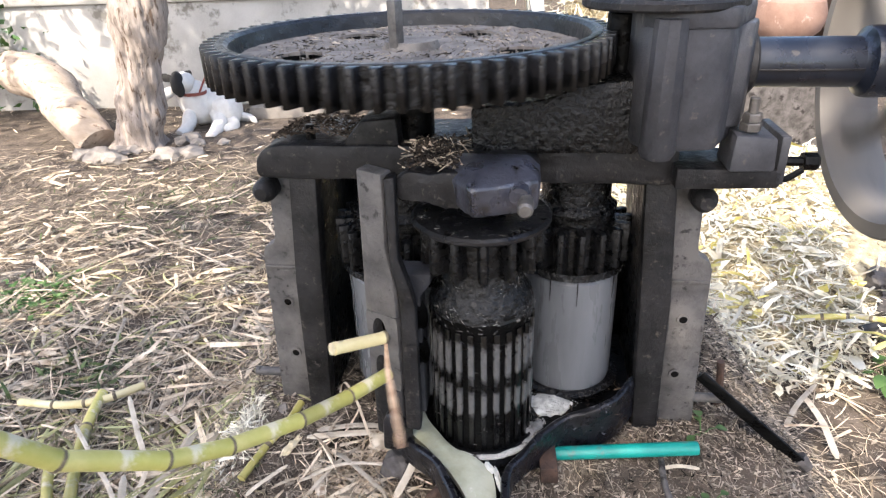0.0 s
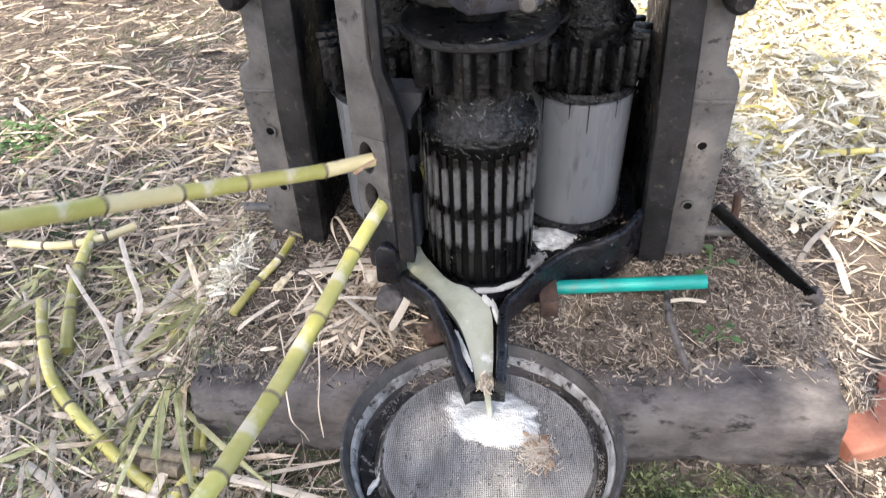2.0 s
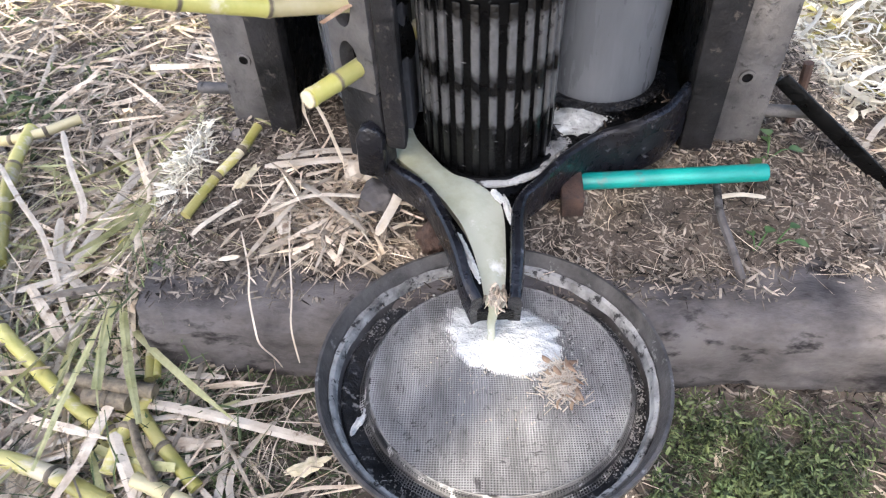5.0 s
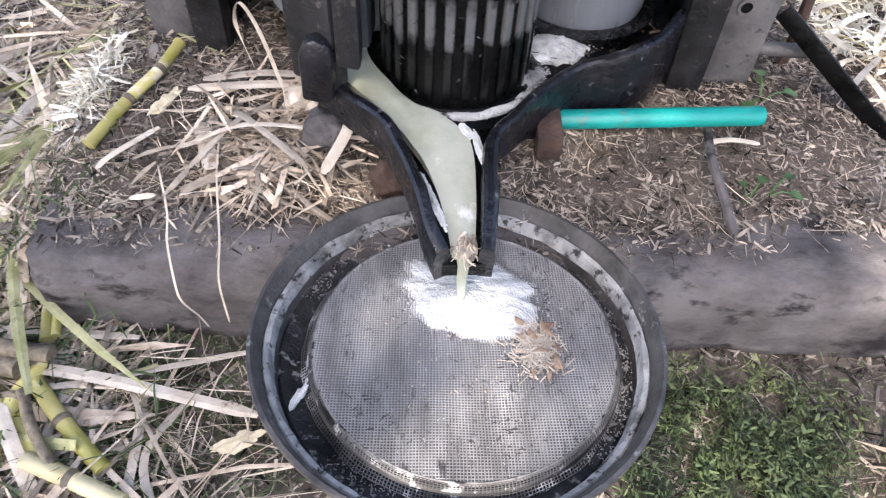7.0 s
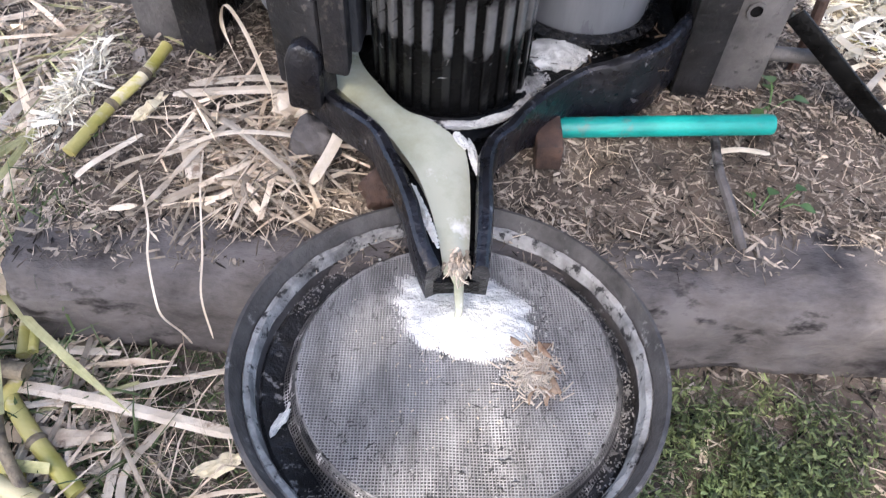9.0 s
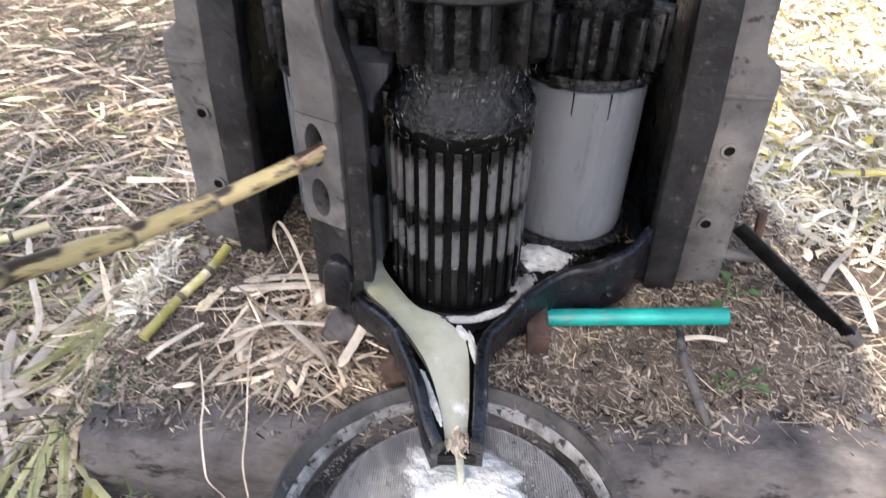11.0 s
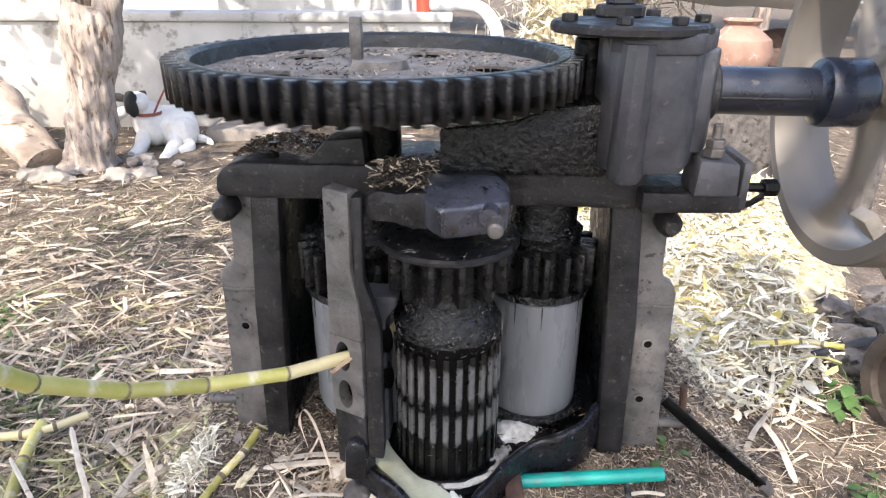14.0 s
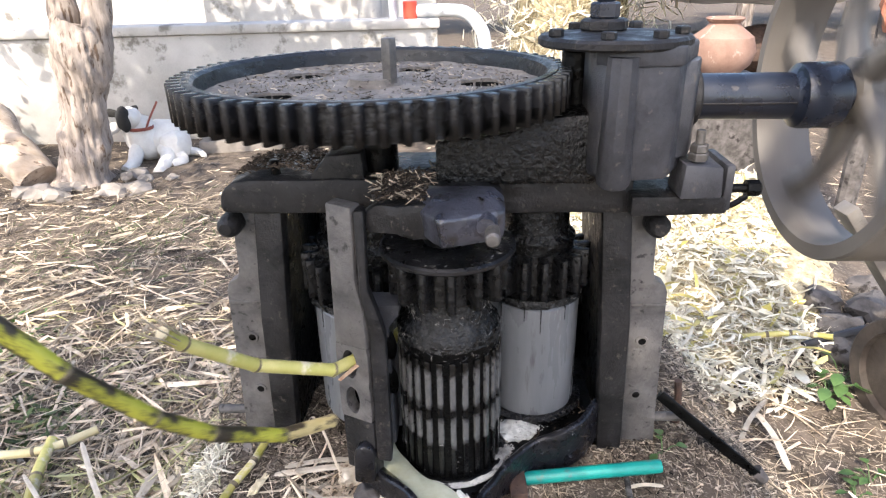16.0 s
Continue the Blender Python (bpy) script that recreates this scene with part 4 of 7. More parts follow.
def build_gear():
    R, z0, z1 = 0.348, 0.790, 0.853
    ring = lathe([(R - 0.018, z0), (R, z0), (R, z1 - 0.002), (R - 0.002, z1), (R - 0.014, z1), (R - 0.021, z1 - 0.006), (R - 0.027, z1 - 0.034), (R - 0.03, z0)], 120)
    part("rim", ring, GEAR_IRON, gear)
    # thin sleeve, darker than the rim, that shows in the tooth gaps
    part("tooth_root", lathe([(R, z0 + 0.001), (R + 0.0012, z0 + 0.001), (R + 0.0012, z1 - 0.006), (R, z1 - 0.006)], 120), PINION_IRON, gear, "near-black sleeve between the teeth")
    # web with four round holes: sectors between an inner and outer ring
    holes, hr, rh = 5, 0.205, 0.044
    b = bmesh.new()
    zt, zb = z1 - 0.032, z1 - 0.052
    grid = {}
    nr, na = 28, 160
    for i in range(nr + 1):
        for k in range(na):
            rr, a = 0.03 + (R - 0.026 - 0.03) * i / nr, 2 * math.pi * k / na
            grid[i, k] = b.verts.new((rr * math.cos(a), rr * math.sin(a), zt + 0.003 * noise.noise(Vector((rr * 30 * math.cos(a), rr * 30 * math.sin(a), 0)))))
    for i in range(nr):
        for k in range(na):
            q = [grid[i, k], grid[i + 1, k], grid[i + 1, (k + 1) % na], grid[i, (k + 1) % na]]
            c = sum((v.co for v in q), Vector()) / 4
            if any((c.xy - Vector((hr * math.cos(2 * math.pi * h / holes), hr * math.sin(2 * math.pi * h / holes)))).length < rh for h in range(holes)):
                continue
            b.faces.new(q)
    solid = bmesh.ops.extrude_face_region(b, geom=b.faces[:])
    bmesh.ops.translate(b, vec=(0, 0, zb - zt), verts=[v for v in solid["geom"] if isinstance(v, bmesh.types.BMVert)])
    bmesh.ops.recalc_face_normals(b, faces=b.faces)
    part("web", b, GEAR_DUST, gear, "web dusted with soil and chips")
    for h in range(holes):
        a = 2 * math.pi * h / holes
        # added black lining that paints the hole's inside as shaded
        part("web_hole", lathe([(0.046, zb - 0.02), (0.0465, zt - 0.005), (0.041, zt - 0.005), (0.041, zb - 0.02), (0.046, zb - 0.02)], 24, at=(hr * math.cos(a), hr * math.sin(a), 0)), IRON_BLACK, gear)
    part("hub", lathe([(0, z0 - 0.03), (0.058, z0 - 0.03), (0.066, z0 - 0.022), (0.066, z0 + 0.01), (0.05, z1 - 0.022), (0.05, z1 - 0.018), (0, z1 - 0.018)], 32), GEAR_DUST, gear)
    part("axle", can(0.038, 0.64, z0, 28), IRON_BLACK, gear)
    part("key_pin", box(-0.052, -0.030, -0.010, 0.010, z1 - 0.03, z1 + 0.055, 0.003), BOLT, gear, "square rusty key standing on the hub")
    n = 66
    t = prism([(R - 0.002, -0.0115), (R + 0.022, -0.006), (R + 0.025, -0.003), (R + 0.025, 0.003), (R + 0.022, 0.006), (R - 0.002, 0.0115)], z0, z1 - 0.001, "z", 0.0015)
    first = part("tooth", t, TOOTH_IRON, gear)
    for k in range(1, n):
        o = new("tooth", first.data)
        o.parent = gear
        o.rotation_euler.z = 2 * math.pi * k / n
    r = random.Random(5)
    verts, faces = [], []
    for k in range(1500):
        rr, a, l, w, h = 0.05 + 0.24 * math.sqrt(r.random()), r.uniform(0, 6.283), 0.002 + 0.016 * r.random() ** 3, r.uniform(0.0003, 0.0010), r.uniform(0, 6.283)
        if any((rr * math.cos(a) - hr * math.cos(2 * math.pi * q / holes)) ** 2 + (rr * math.sin(a) - hr * math.sin(2 * math.pi * q / holes)) ** 2 < 0.0018 for q in range(holes)):
            continue
        x, y, z, i = rr * math.cos(a), rr * math.sin(a), z1 - 0.032 + r.uniform(0.0, 0.004), len(verts)
        c, s = math.cos(h), math.sin(h)
        verts += [(x - s * w, y + c * w, z - 0.001), (x + s * w, y - c * w, z), (x + c * l + s * w, y + s * l - c * w, z + 0.003), (x + c * l - s * w, y + s * l + c * w, z + 0.001), (x + c * l / 2, y + s * l / 2, z + 0.002)]
        faces += [(i, i + 1, i + 4), (i + 1, i + 2, i + 4), (i + 2, i + 3, i + 4), (i + 3, i, i + 4)]
    tagged(raw("web_litter", verts, faces, CHIP, gear), "dry fibres lying on the gear web", kind="stuff")


build_gear()


def build_case():
    outline = [(0.27, -0.10), (0.285, -0.135), (0.335, -0.15), (0.405, -0.137), (0.428, -0.09), (0.462, -0.035), (0.475, 0.05), (0.42, 0.11), (0.30, 0.11), (0.27, 0.05)]
    case = part("gear_case", prism(outline, 0.675, 0.888, "z", 0.01), CASE_IRON, mill, "dark grey gear case with a bolted cover")
    rib = lathe([(0, 0.665), (0.024, 0.665), (0.03, 0.675), (0.027, 0.86), (0.026, 0.885), (0, 0.885)], 10, at=(0.312, -0.142, 0))
    part("case_rib", rib, CASE_IRON, case)
    part("case_rib", prism([(0.425, -0.09), (0.452, -0.08), (0.474, -0.025), (0.45, -0.02)], 0.70, 0.87, "z", 0.006), CASE_IRON, case)
    part("case_flange", can(0.056, 0.0, 0.02, 28, 0.005, axis="x", at=(0.468, 0.03, 0.788)), IRON, case)
    cover = lathe([(0, 0.893), (0.128, 0.893), (0.133, 0.897), (0.133, 0.906), (0.128, 0.911), (0.06, 0.915), (0, 0.915)], 40, at=(0.315, -0.035, 0))
    cv = part("case_cover", cover, IRON, mill, "round cover plate with bolt heads")
    part("cover_skirt", prism([(0.272, -0.115), (0.29, -0.142), (0.335, -0.155), (0.41, -0.142), (0.434, -0.092), (0.465, -0.03), (0.40, 0.06), (0.29, 0.06)], 0.868, 0.9, "z", 0.006), CASE_IRON, cv)
    for a in (200, 255, 300, 345, 60, 120):
        part("cover_bolt", can(0.013, 0.911, 0.924, 6, 0.002, at=(0.315 + 0.112 * math.cos(radians(a)), -0.035 + 0.108 * math.sin(radians(a)), 0)), IRON, cv)
    part("cover_nut", can(0.042, 0.914, 0.935, 8, 0.004, at=(0.300, -0.01, 0)), IRON, cv)
    part("lock_nut", can(0.026, 0.935, 0.962, 6, 0.003, at=(0.300, -0.01, 0)), PAINT_BLUE, cv)
    prof = [(0, 0.96)]
    for k in range(16):
        prof += [(0.017, 0.96 + k * 0.006), (0.0145, 0.963 + k * 0.006)]
    part("threaded_stud", lathe(prof + [(0, 1.058)], 20, at=(0.300, -0.01, 0)), PAINT_BLUE, cv)
    part("pinion_shaft", can(0.03, 0.70, 0.88, 20, at=(0.262, 0.02, 0)), IRON_BLACK, case)
    base = prism([(0.0, 0.655), (0.0, 0.735), (0.06, 0.742), (0.13, 0.752), (0.19, 0.776), (0.29, 0.786), (0.29, 0.655)], -0.10, 0.14, "y", 0.008)
    part("case_base", rough_up(base, 0.003, 30, 3), GREASE, case)
    # drive shaft towards the flywheel
    sh = part("shaft_tube", lathe([(0, 0), (0.043, 0), (0.043, 0.18), (0.05, 0.188), (0.059, 0.192), (0.061, 0.20), (0.061, 0.262), (0.057, 0.268), (0.036, 0.27), (0.034, 0.285), (0, 0.285)], 36, axis="x", at=(0.48, 0.03, 0.788)), PAINT_BLUE, mill, "blue-black painted shaft tube with a collar")
    part("shaft_seam", box(0.49, 0.66, -0.0145, -0.0125, 0.781, 0.784, 0.0005), IRON, sh)


build_case()


def build_flywheel():
    R = 0.328
    part("rim", lathe([(R - 0.030, -0.06), (R - 0.004, -0.06), (R, -0.056), (R, 0.056), (R - 0.004, 0.06), (R - 0.030, 0.06), (R - 0.036, 0.02), (R - 0.036, -0.02), (R - 0.030, -0.06)], 96, axis="x"), DUSTY_STEEL, flywheel)
    part("hub", lathe([(0, -0.03), (0.05, -0.03), (0.062, -0.02), (0.062, 0.08), (0, 0.08)], 28, axis="x"), DUSTY_STEEL, flywheel)
    part("axle", can(0.03, -0.06, 0.5, 20, axis="x"), DUSTY_STEEL, flywheel)
    for k in range(5):
        a = 2 * math.pi * k / 5
        pts = [(0, (0.05 + 0.235 * u) * math.cos(a + 0.5 * u), (0.05 + 0.235 * u) * math.sin(a + 0.5 * u)) for u in (0, 0.25, 0.5, 0.75, 1)]
        part("spoke", tube(pts, [0.032, 0.026, 0.022, 0.022, 0.028], 10), DUSTY_STEEL, flywheel)


build_flywheel()


def build_tray():
    # lip of the tray and its spout: two raised walls that draw together
    left = smooth_line([(-0.178, -0.125, 0.110), (-0.160, -0.195, 0.108), (-0.113, -0.247, 0.106), (-0.059, -0.290, 0.107), (-0.029, -0.336, 0.103), (-0.002, -0.386, 0.094), (0.018, -0.435, 0.079), (0.034, -0.460, 0.064)], 5)
    right = smooth_line([(0.345, -0.02, 0.126), (0.325, -0.050, 0.122), (0.300, -0.085, 0.116), (0.258, -0.110, 0.108), (0.191, -0.128, 0.088), (0.138, -0.188, 0.087), (0.107, -0.247, 0.093), (0.083, -0.285, 0.092), (0.079, -0.330, 0.089), (0.083, -0.39, 0.080), (0.084, -0.452, 0.064)], 5)
    tray = new("juice_tray")
    tray.parent = mill
    tray["label"] = "black cast juice tray running out into a spout"
    for side in (left, right):
        deep = 0.0 if side is left else 0.05
        b, rings = bmesh.new(), []
        for k, q in enumerate(side):
            d = (side[min(k + 1, len(side) - 1)] - side[max(k - 1, 0)])
            s = Vector((d.y, -d.x, 0)).normalized()
            wd, ht = 0.0088 + 0.0018 * noise.noise(q * 30), 0.052 + deep * (1 - smoothstep(0.40, 0.60, k / len(side)))
            sec = ((-wd, -ht), (-wd * 1.1, -0.012), (-wd * 0.85, -0.003), (-wd * 0.4, 0.0), (wd * 0.4, 0.0), (wd * 0.85, -0.003), (wd * 1.1, -0.012), (wd, -ht))
            rings.append([b.verts.new(q + s * a + Vector((0, 0, c + 0.002 * noise.noise(q * 45)))) for a, c in sec])
        for u, v in zip(rings, rings[1:]):
            for m in range(8):
                b.faces.new((u[m], u[(m + 1) % 8], v[(m + 1) % 8], v[m]))
        b.faces.new(rings[0]), b.faces.new(rings[-1][::-1])
        bmesh.ops.recalc_face_normals(b, faces=b.faces)
        part("lip", b, LIP_IRON, tray)
    def along(line, u):
        k = min(len(line) - 2, int(u * (len(line) - 1)))
        return line[k].lerp(line[k + 1], u * (len(line) - 1) - k)
    b = bmesh.new()
    rows = []
    for k in range(31):
        p, q = along(left, k / 30), along(right, k / 30)
        row = [p.lerp(q, m / 8) for m in range(9)]
        rows.append([b.verts.new((v.x, v.y, 0.072 if k < 16 else min(0.072, min(p.z, q.z) - 0.028))) for v in row])
    rows.insert(0, [b.verts.new((-0.30 + 0.64 * m / 8, 0.22, 0.075)) for m in range(9)])
    for u, v in zip(rows, rows[1:]):
        for m in range(8):
            b.faces.new((u[m], u[m + 1], v[m + 1], v[m]))
    under = bmesh.ops.extrude_face_region(b, geom=b.faces[:])
    bmesh.ops.translate(b, vec=(0, 0, -0.02), verts=[v for v in under["geom"] if isinstance(v, bmesh.types.BMVert)])
    bmesh.ops.recalc_face_normals(b, faces=b.faces)
    part("floor_plate", b, IRON_BLACK, tray)
    part("tray_leg", box(-0.06, 0.25, -0.12, 0.15, -0.01, 0.055, 0.01), IRON_BLACK, tray)
    part("roller_seat", lathe([(0.094, 0.07), (0.116, 0.068), (0.118, 0.078), (0.108, 0.084), (0.094, 0.083)], 40, at=(0.02, -0.135, 0)), IRON_BLACK, tray)
    part("roller_seat", lathe([(0.094, 0.07), (0.118, 0.068), (0.12, 0.085), (0.108, 0.09), (0.094, 0.086)], 40, at=(0.20, 0.062, 0)), GREASE, tray)


build_tray()


def build_juice():
    # the film of juice that fills the left channel down to the spout's mouth
    inner = smooth_line([(-0.152, -0.10, 0.094), (-0.146, -0.177, 0.094), (-0.112, -0.218, 0.093), (-0.068, -0.260, 0.090), (-0.027, -0.302, 0.083), (0.008, -0.350, 0.072), (0.032, -0.408, 0.057), (0.044, -0.450, 0.044)], 5)
    outer = smooth_line([(-0.118, -0.06, 0.094), (-0.100, -0.150, 0.094), (-0.061, -0.206, 0.092), (-0.030, -0.238, 0.090), (0.011, -0.255, 0.085), (0.052, -0.287, 0.074), (0.066, -0.370, 0.061), (0.070, -0.450, 0.044)], 5)
    b = bmesh.new()
    rows = []
    for p, q in zip(inner, outer):
        rows.append([b.verts.new(p.lerp(q, k / 6) + Vector((0, 0, 0.004 * math.sin(math.pi * k / 6) + 0.0025 * noise.noise(p.lerp(q, k / 6) * 40)))) for k in range(7)])
    for u, v in zip(rows, rows[1:]):
        for k in range(6):
            b.faces.new((u[k], u[k + 1], v[k + 1], v[k]))
    s = bmesh.ops.extrude_face_region(b, geom=b.faces[:])
    bmesh.ops.translate(b, vec=(0, 0, -0.012), verts=[v for v in s["geom"] if isinstance(v, bmesh.types.BMVert)])
    bmesh.ops.recalc_face_normals(b, faces=b.faces)
    j = part("juice_film", b, JUICE)
    j.matrix_basis = MILL
    tagged(j, "pale green cane juice running down the spout", "cane juice", kind="stuff")
    st = part("juice_stream", tube([(0, 0, 0.048), (0.002, -0.006, 0.035), (0.001, -0.011, 0.012), (0.003, -0.013, -0.012), (0.0, -0.014, -0.036)], [0.0085, 0.0072, 0.0062, 0.0055, 0.0062], 12, squash=0.8), JUICE)
    st.matrix_basis = MILL @ pose(0.057, -0.448, 0.0)
    tagged(st, "thin stream of cane juice falling from the spout", "juice stream")
    r = random.Random(77)
    verts, faces = [], []
    for k in range(60):
        x, y, a, l, w = r.gauss(0.059, 0.006), r.uniform(-0.458, -0.425), r.gauss(-1.5, 0.4), r.uniform(0.008, 0.020), r.uniform(0.0006, 0.0028)
        z, rise, i0 = 0.050 + r.uniform(0.0, 0.010), r.gauss(-0.1, 0.4), len(verts)
        for q in range(4):
            u = q / 3
            e = w * (1.0 - 0.6 * u)
            px, py, pz = x + math.cos(a) * l * u, y + math.sin(a) * l * u, z + rise * l * u - 9 * (l * u) ** 2
            verts += [(px + math.sin(a) * e, py - math.cos(a) * e, pz), (px, py, pz + e * 0.7), (px - math.sin(a) * e, py + math.cos(a) * e, pz)]
            a += r.gauss(0, 0.2)
        for q in range(3):
            b0 = i0 + 3 * q
            faces += [(b0, b0 + 1, b0 + 4, b0 + 3), (b0 + 1, b0 + 2, b0 + 5, b0 + 4)]
    plug = raw("straw_plug", verts, faces, STRAW)
    plug.matrix_basis = MILL
    tagged(plug, "wad of frayed cane fibre stuck in the spout mouth", "cane fibre", kind="stuff")
    froth("foam_patch", 0.156, -0.070, 0.076, 0.060, 0.036, 0.35, 0.014, 3, TRAY_FOAM, "white frothy scum left on the tray", MILL)


build_juice()


def chips_on(name, count, x0, x1, y0, y1, height, mat, size, label, seed):
    """Loose chips on an iron surface of the mill, in its own space."""
    r = random.Random(seed)
    verts, faces = [], []
    for _ in range(count):
        x, y = r.uniform(x0, x1), r.uniform(y0, y1)
        l, w, a, t = r.uniform(*size), 0.0006 + 0.0018 * r.random() ** 2, r.uniform(0, 6.283), r.gauss(0, 0.3)
        z, i = height(x, y) + r.uniform(0.0, 0.009), len(verts)
        c, s = math.cos(a), math.sin(a)
        for q in (-0.5, 0.0, 0.5):
            px, py, pz = x + c * l * q, y + s * l * q, z + l * q * math.sin(t) + 0.08 * l * (0.25 - q * q)
            verts += [(px - s * w, py + c * w, pz), (px, py, pz + w), (px + s * w, py - c * w, pz)]
        for q in (0, 3):
            faces += [(i + q, i + q + 1, i + q + 4, i + q + 3), (i + q + 1, i + q + 2, i + q + 5, i + q + 4)]
    ob = raw(name, verts, faces, mat)
    ob.matrix_basis = MILL
    tagged(ob, label, "wood chips", kind="stuff")


chips_on("beam_chips", 1600, -0.40, -0.20, -0.045, 0.10, lambda x, y: 0.656 + 0.014 * max(0, 1 - ((x + 0.31) / 0.09) ** 2), CHIP_DARK, (0.003, 0.013), "brown chips heaped on the top beam", 51)
chips_on("arm_chips", 900, -0.105, -0.01, -0.225, -0.06, lambda x, y: 0.662 + 0.008 * max(0, 1 - ((x + 0.05) / 0.07) ** 2), CHIP_DARK, (0.003, 0.012), "brown chips heaped on the bearing arm", 52)
chips_on("arm_straw", 110, -0.11, 0.0, -0.23, -0.07, lambda x, y: 0.668, STRAW, (0.008, 0.030), "pale straw bits on the bearing arm", 53)
chips_on("beam_straw", 70, -0.02, 0.26, -0.06, 0.0, lambda x, y: 0.662, STRAW, (0.012, 0.05), "pale straw bits along the top beam", 54)
chips_on("beam_dust", 500, -0.02, 0.30, -0.06, 0.02, lambda x, y: 0.658, CHIP_DARK, (0.004, 0.016), "dark chips along the top beam", 55)
# froth caught round the foot of the front roller and along the spout's edge
for k, (a, span) in enumerate(((-2.75, 0.016), (-2.3, 0.030), (-1.85, 0.026), (-1.45, 0.034), (-1.0, 0.030), (-0.6, 0.022))):
    froth("foam_crust", 0.02 + 0.114 * math.cos(a), -0.135 + 0.114 * math.sin(a), 0.080, span, 0.0065, a + math.pi / 2, 0.006, 40 + k, SCUM if k % 2 else TRAY_FOAM, "dirty froth round the foot of the roller", MILL)
froth("foam_crust", 0.064, -0.300, 0.074, 0.026, 0.004, -1.3, 0.006, 47, FOAM, "froth along the edge of the spout", MILL)
froth("foam_crust", 0.016, -0.390, 0.066, 0.040, 0.0035, -1.15, 0.005, 48, FOAM, "froth along the edge of the spout", MILL)
froth("foam_crust", 0.046, -0.276, 0.079, 0.013, 0.0045, -1.0, 0.004, 50, FOAM, "fleck of froth floating on the juice", MILL)
froth("foam_crust", 0.122, -0.160, 0.080, 0.035, 0.016, 0.9, 0.010, 49, SCUM, "dirty froth and pulp beside the roller", MILL)
chips_on("tray_chips", 60, 0.12, 0.33, -0.12, 0.02, lambda x, y: 0.076, CHIP_DARK, (0.005, 0.022), "wet chips lying in the tray", 56)


def flecks(name, parent, r0, z0, z1, count, seed, cap=None):
    """Pale fibres stuck to a greasy roller, which turn with it."""
    r = random.Random(seed)
    verts, faces = [], []
    for _ in range(count):
        a, l, w = r.uniform(0, 6.283), r.uniform(0.001, 0.014) * r.random() + 0.001, r.uniform(0.0002, 0.0006)
        d = r.uniform(0, 6.283)
        if cap is None:
            z = r.uniform(z0, z1)
            base = Vector((r0 * math.cos(a), r0 * math.sin(a), z))
            u = Vector((-math.sin(a), math.cos(a), 0)) * math.cos(d) + Vector((0, 0, 1)) * math.sin(d)
            n = Vector((math.cos(a), math.sin(a), 0))
        else:
            q = r0 * math.sqrt(r.uniform(0.35, 1.0))
            base = Vector((q * math.cos(a), q * math.sin(a), cap))
            u, n = Vector((math.cos(d), math.sin(d), 0)), Vector((0, 0, 1))
        s, i = u.cross(n) * w, len(verts)
        for p in (base - s, base + n * w * 1.5, base + s, base + u * l - s * 0.5 + n * 0.001, base + u * l + n * w * 1.5, base + u * l + s * 0.5):
            verts.append(tuple(p))
        faces += [(i, i + 1, i + 4, i + 3), (i + 1, i + 2, i + 5, i + 4)]
    tagged(raw(name, verts, faces, FLECK, parent), "pale fibres stuck in grease", kind="stuff")


flecks("body_flecks", roller_front, 0.1035, 0.09, 0.38, 110, 61)
flecks("neck_flecks", roller_front, 0.083, 0.405, 0.46, 260, 62)
flecks("shoulder_flecks", roller_front, 0.1035, 0.36, 0.405, 260, 66)
flecks("flange_flecks", roller_front, 0.116, 0, 0, 220, 63, 0.5595)
flecks("ring_flecks", roller_right, 0.113, 0.365, 0.39, 50, 64)
flecks("collar_flecks", roller_right, 0.078, 0.48, 0.57, 70, 65)


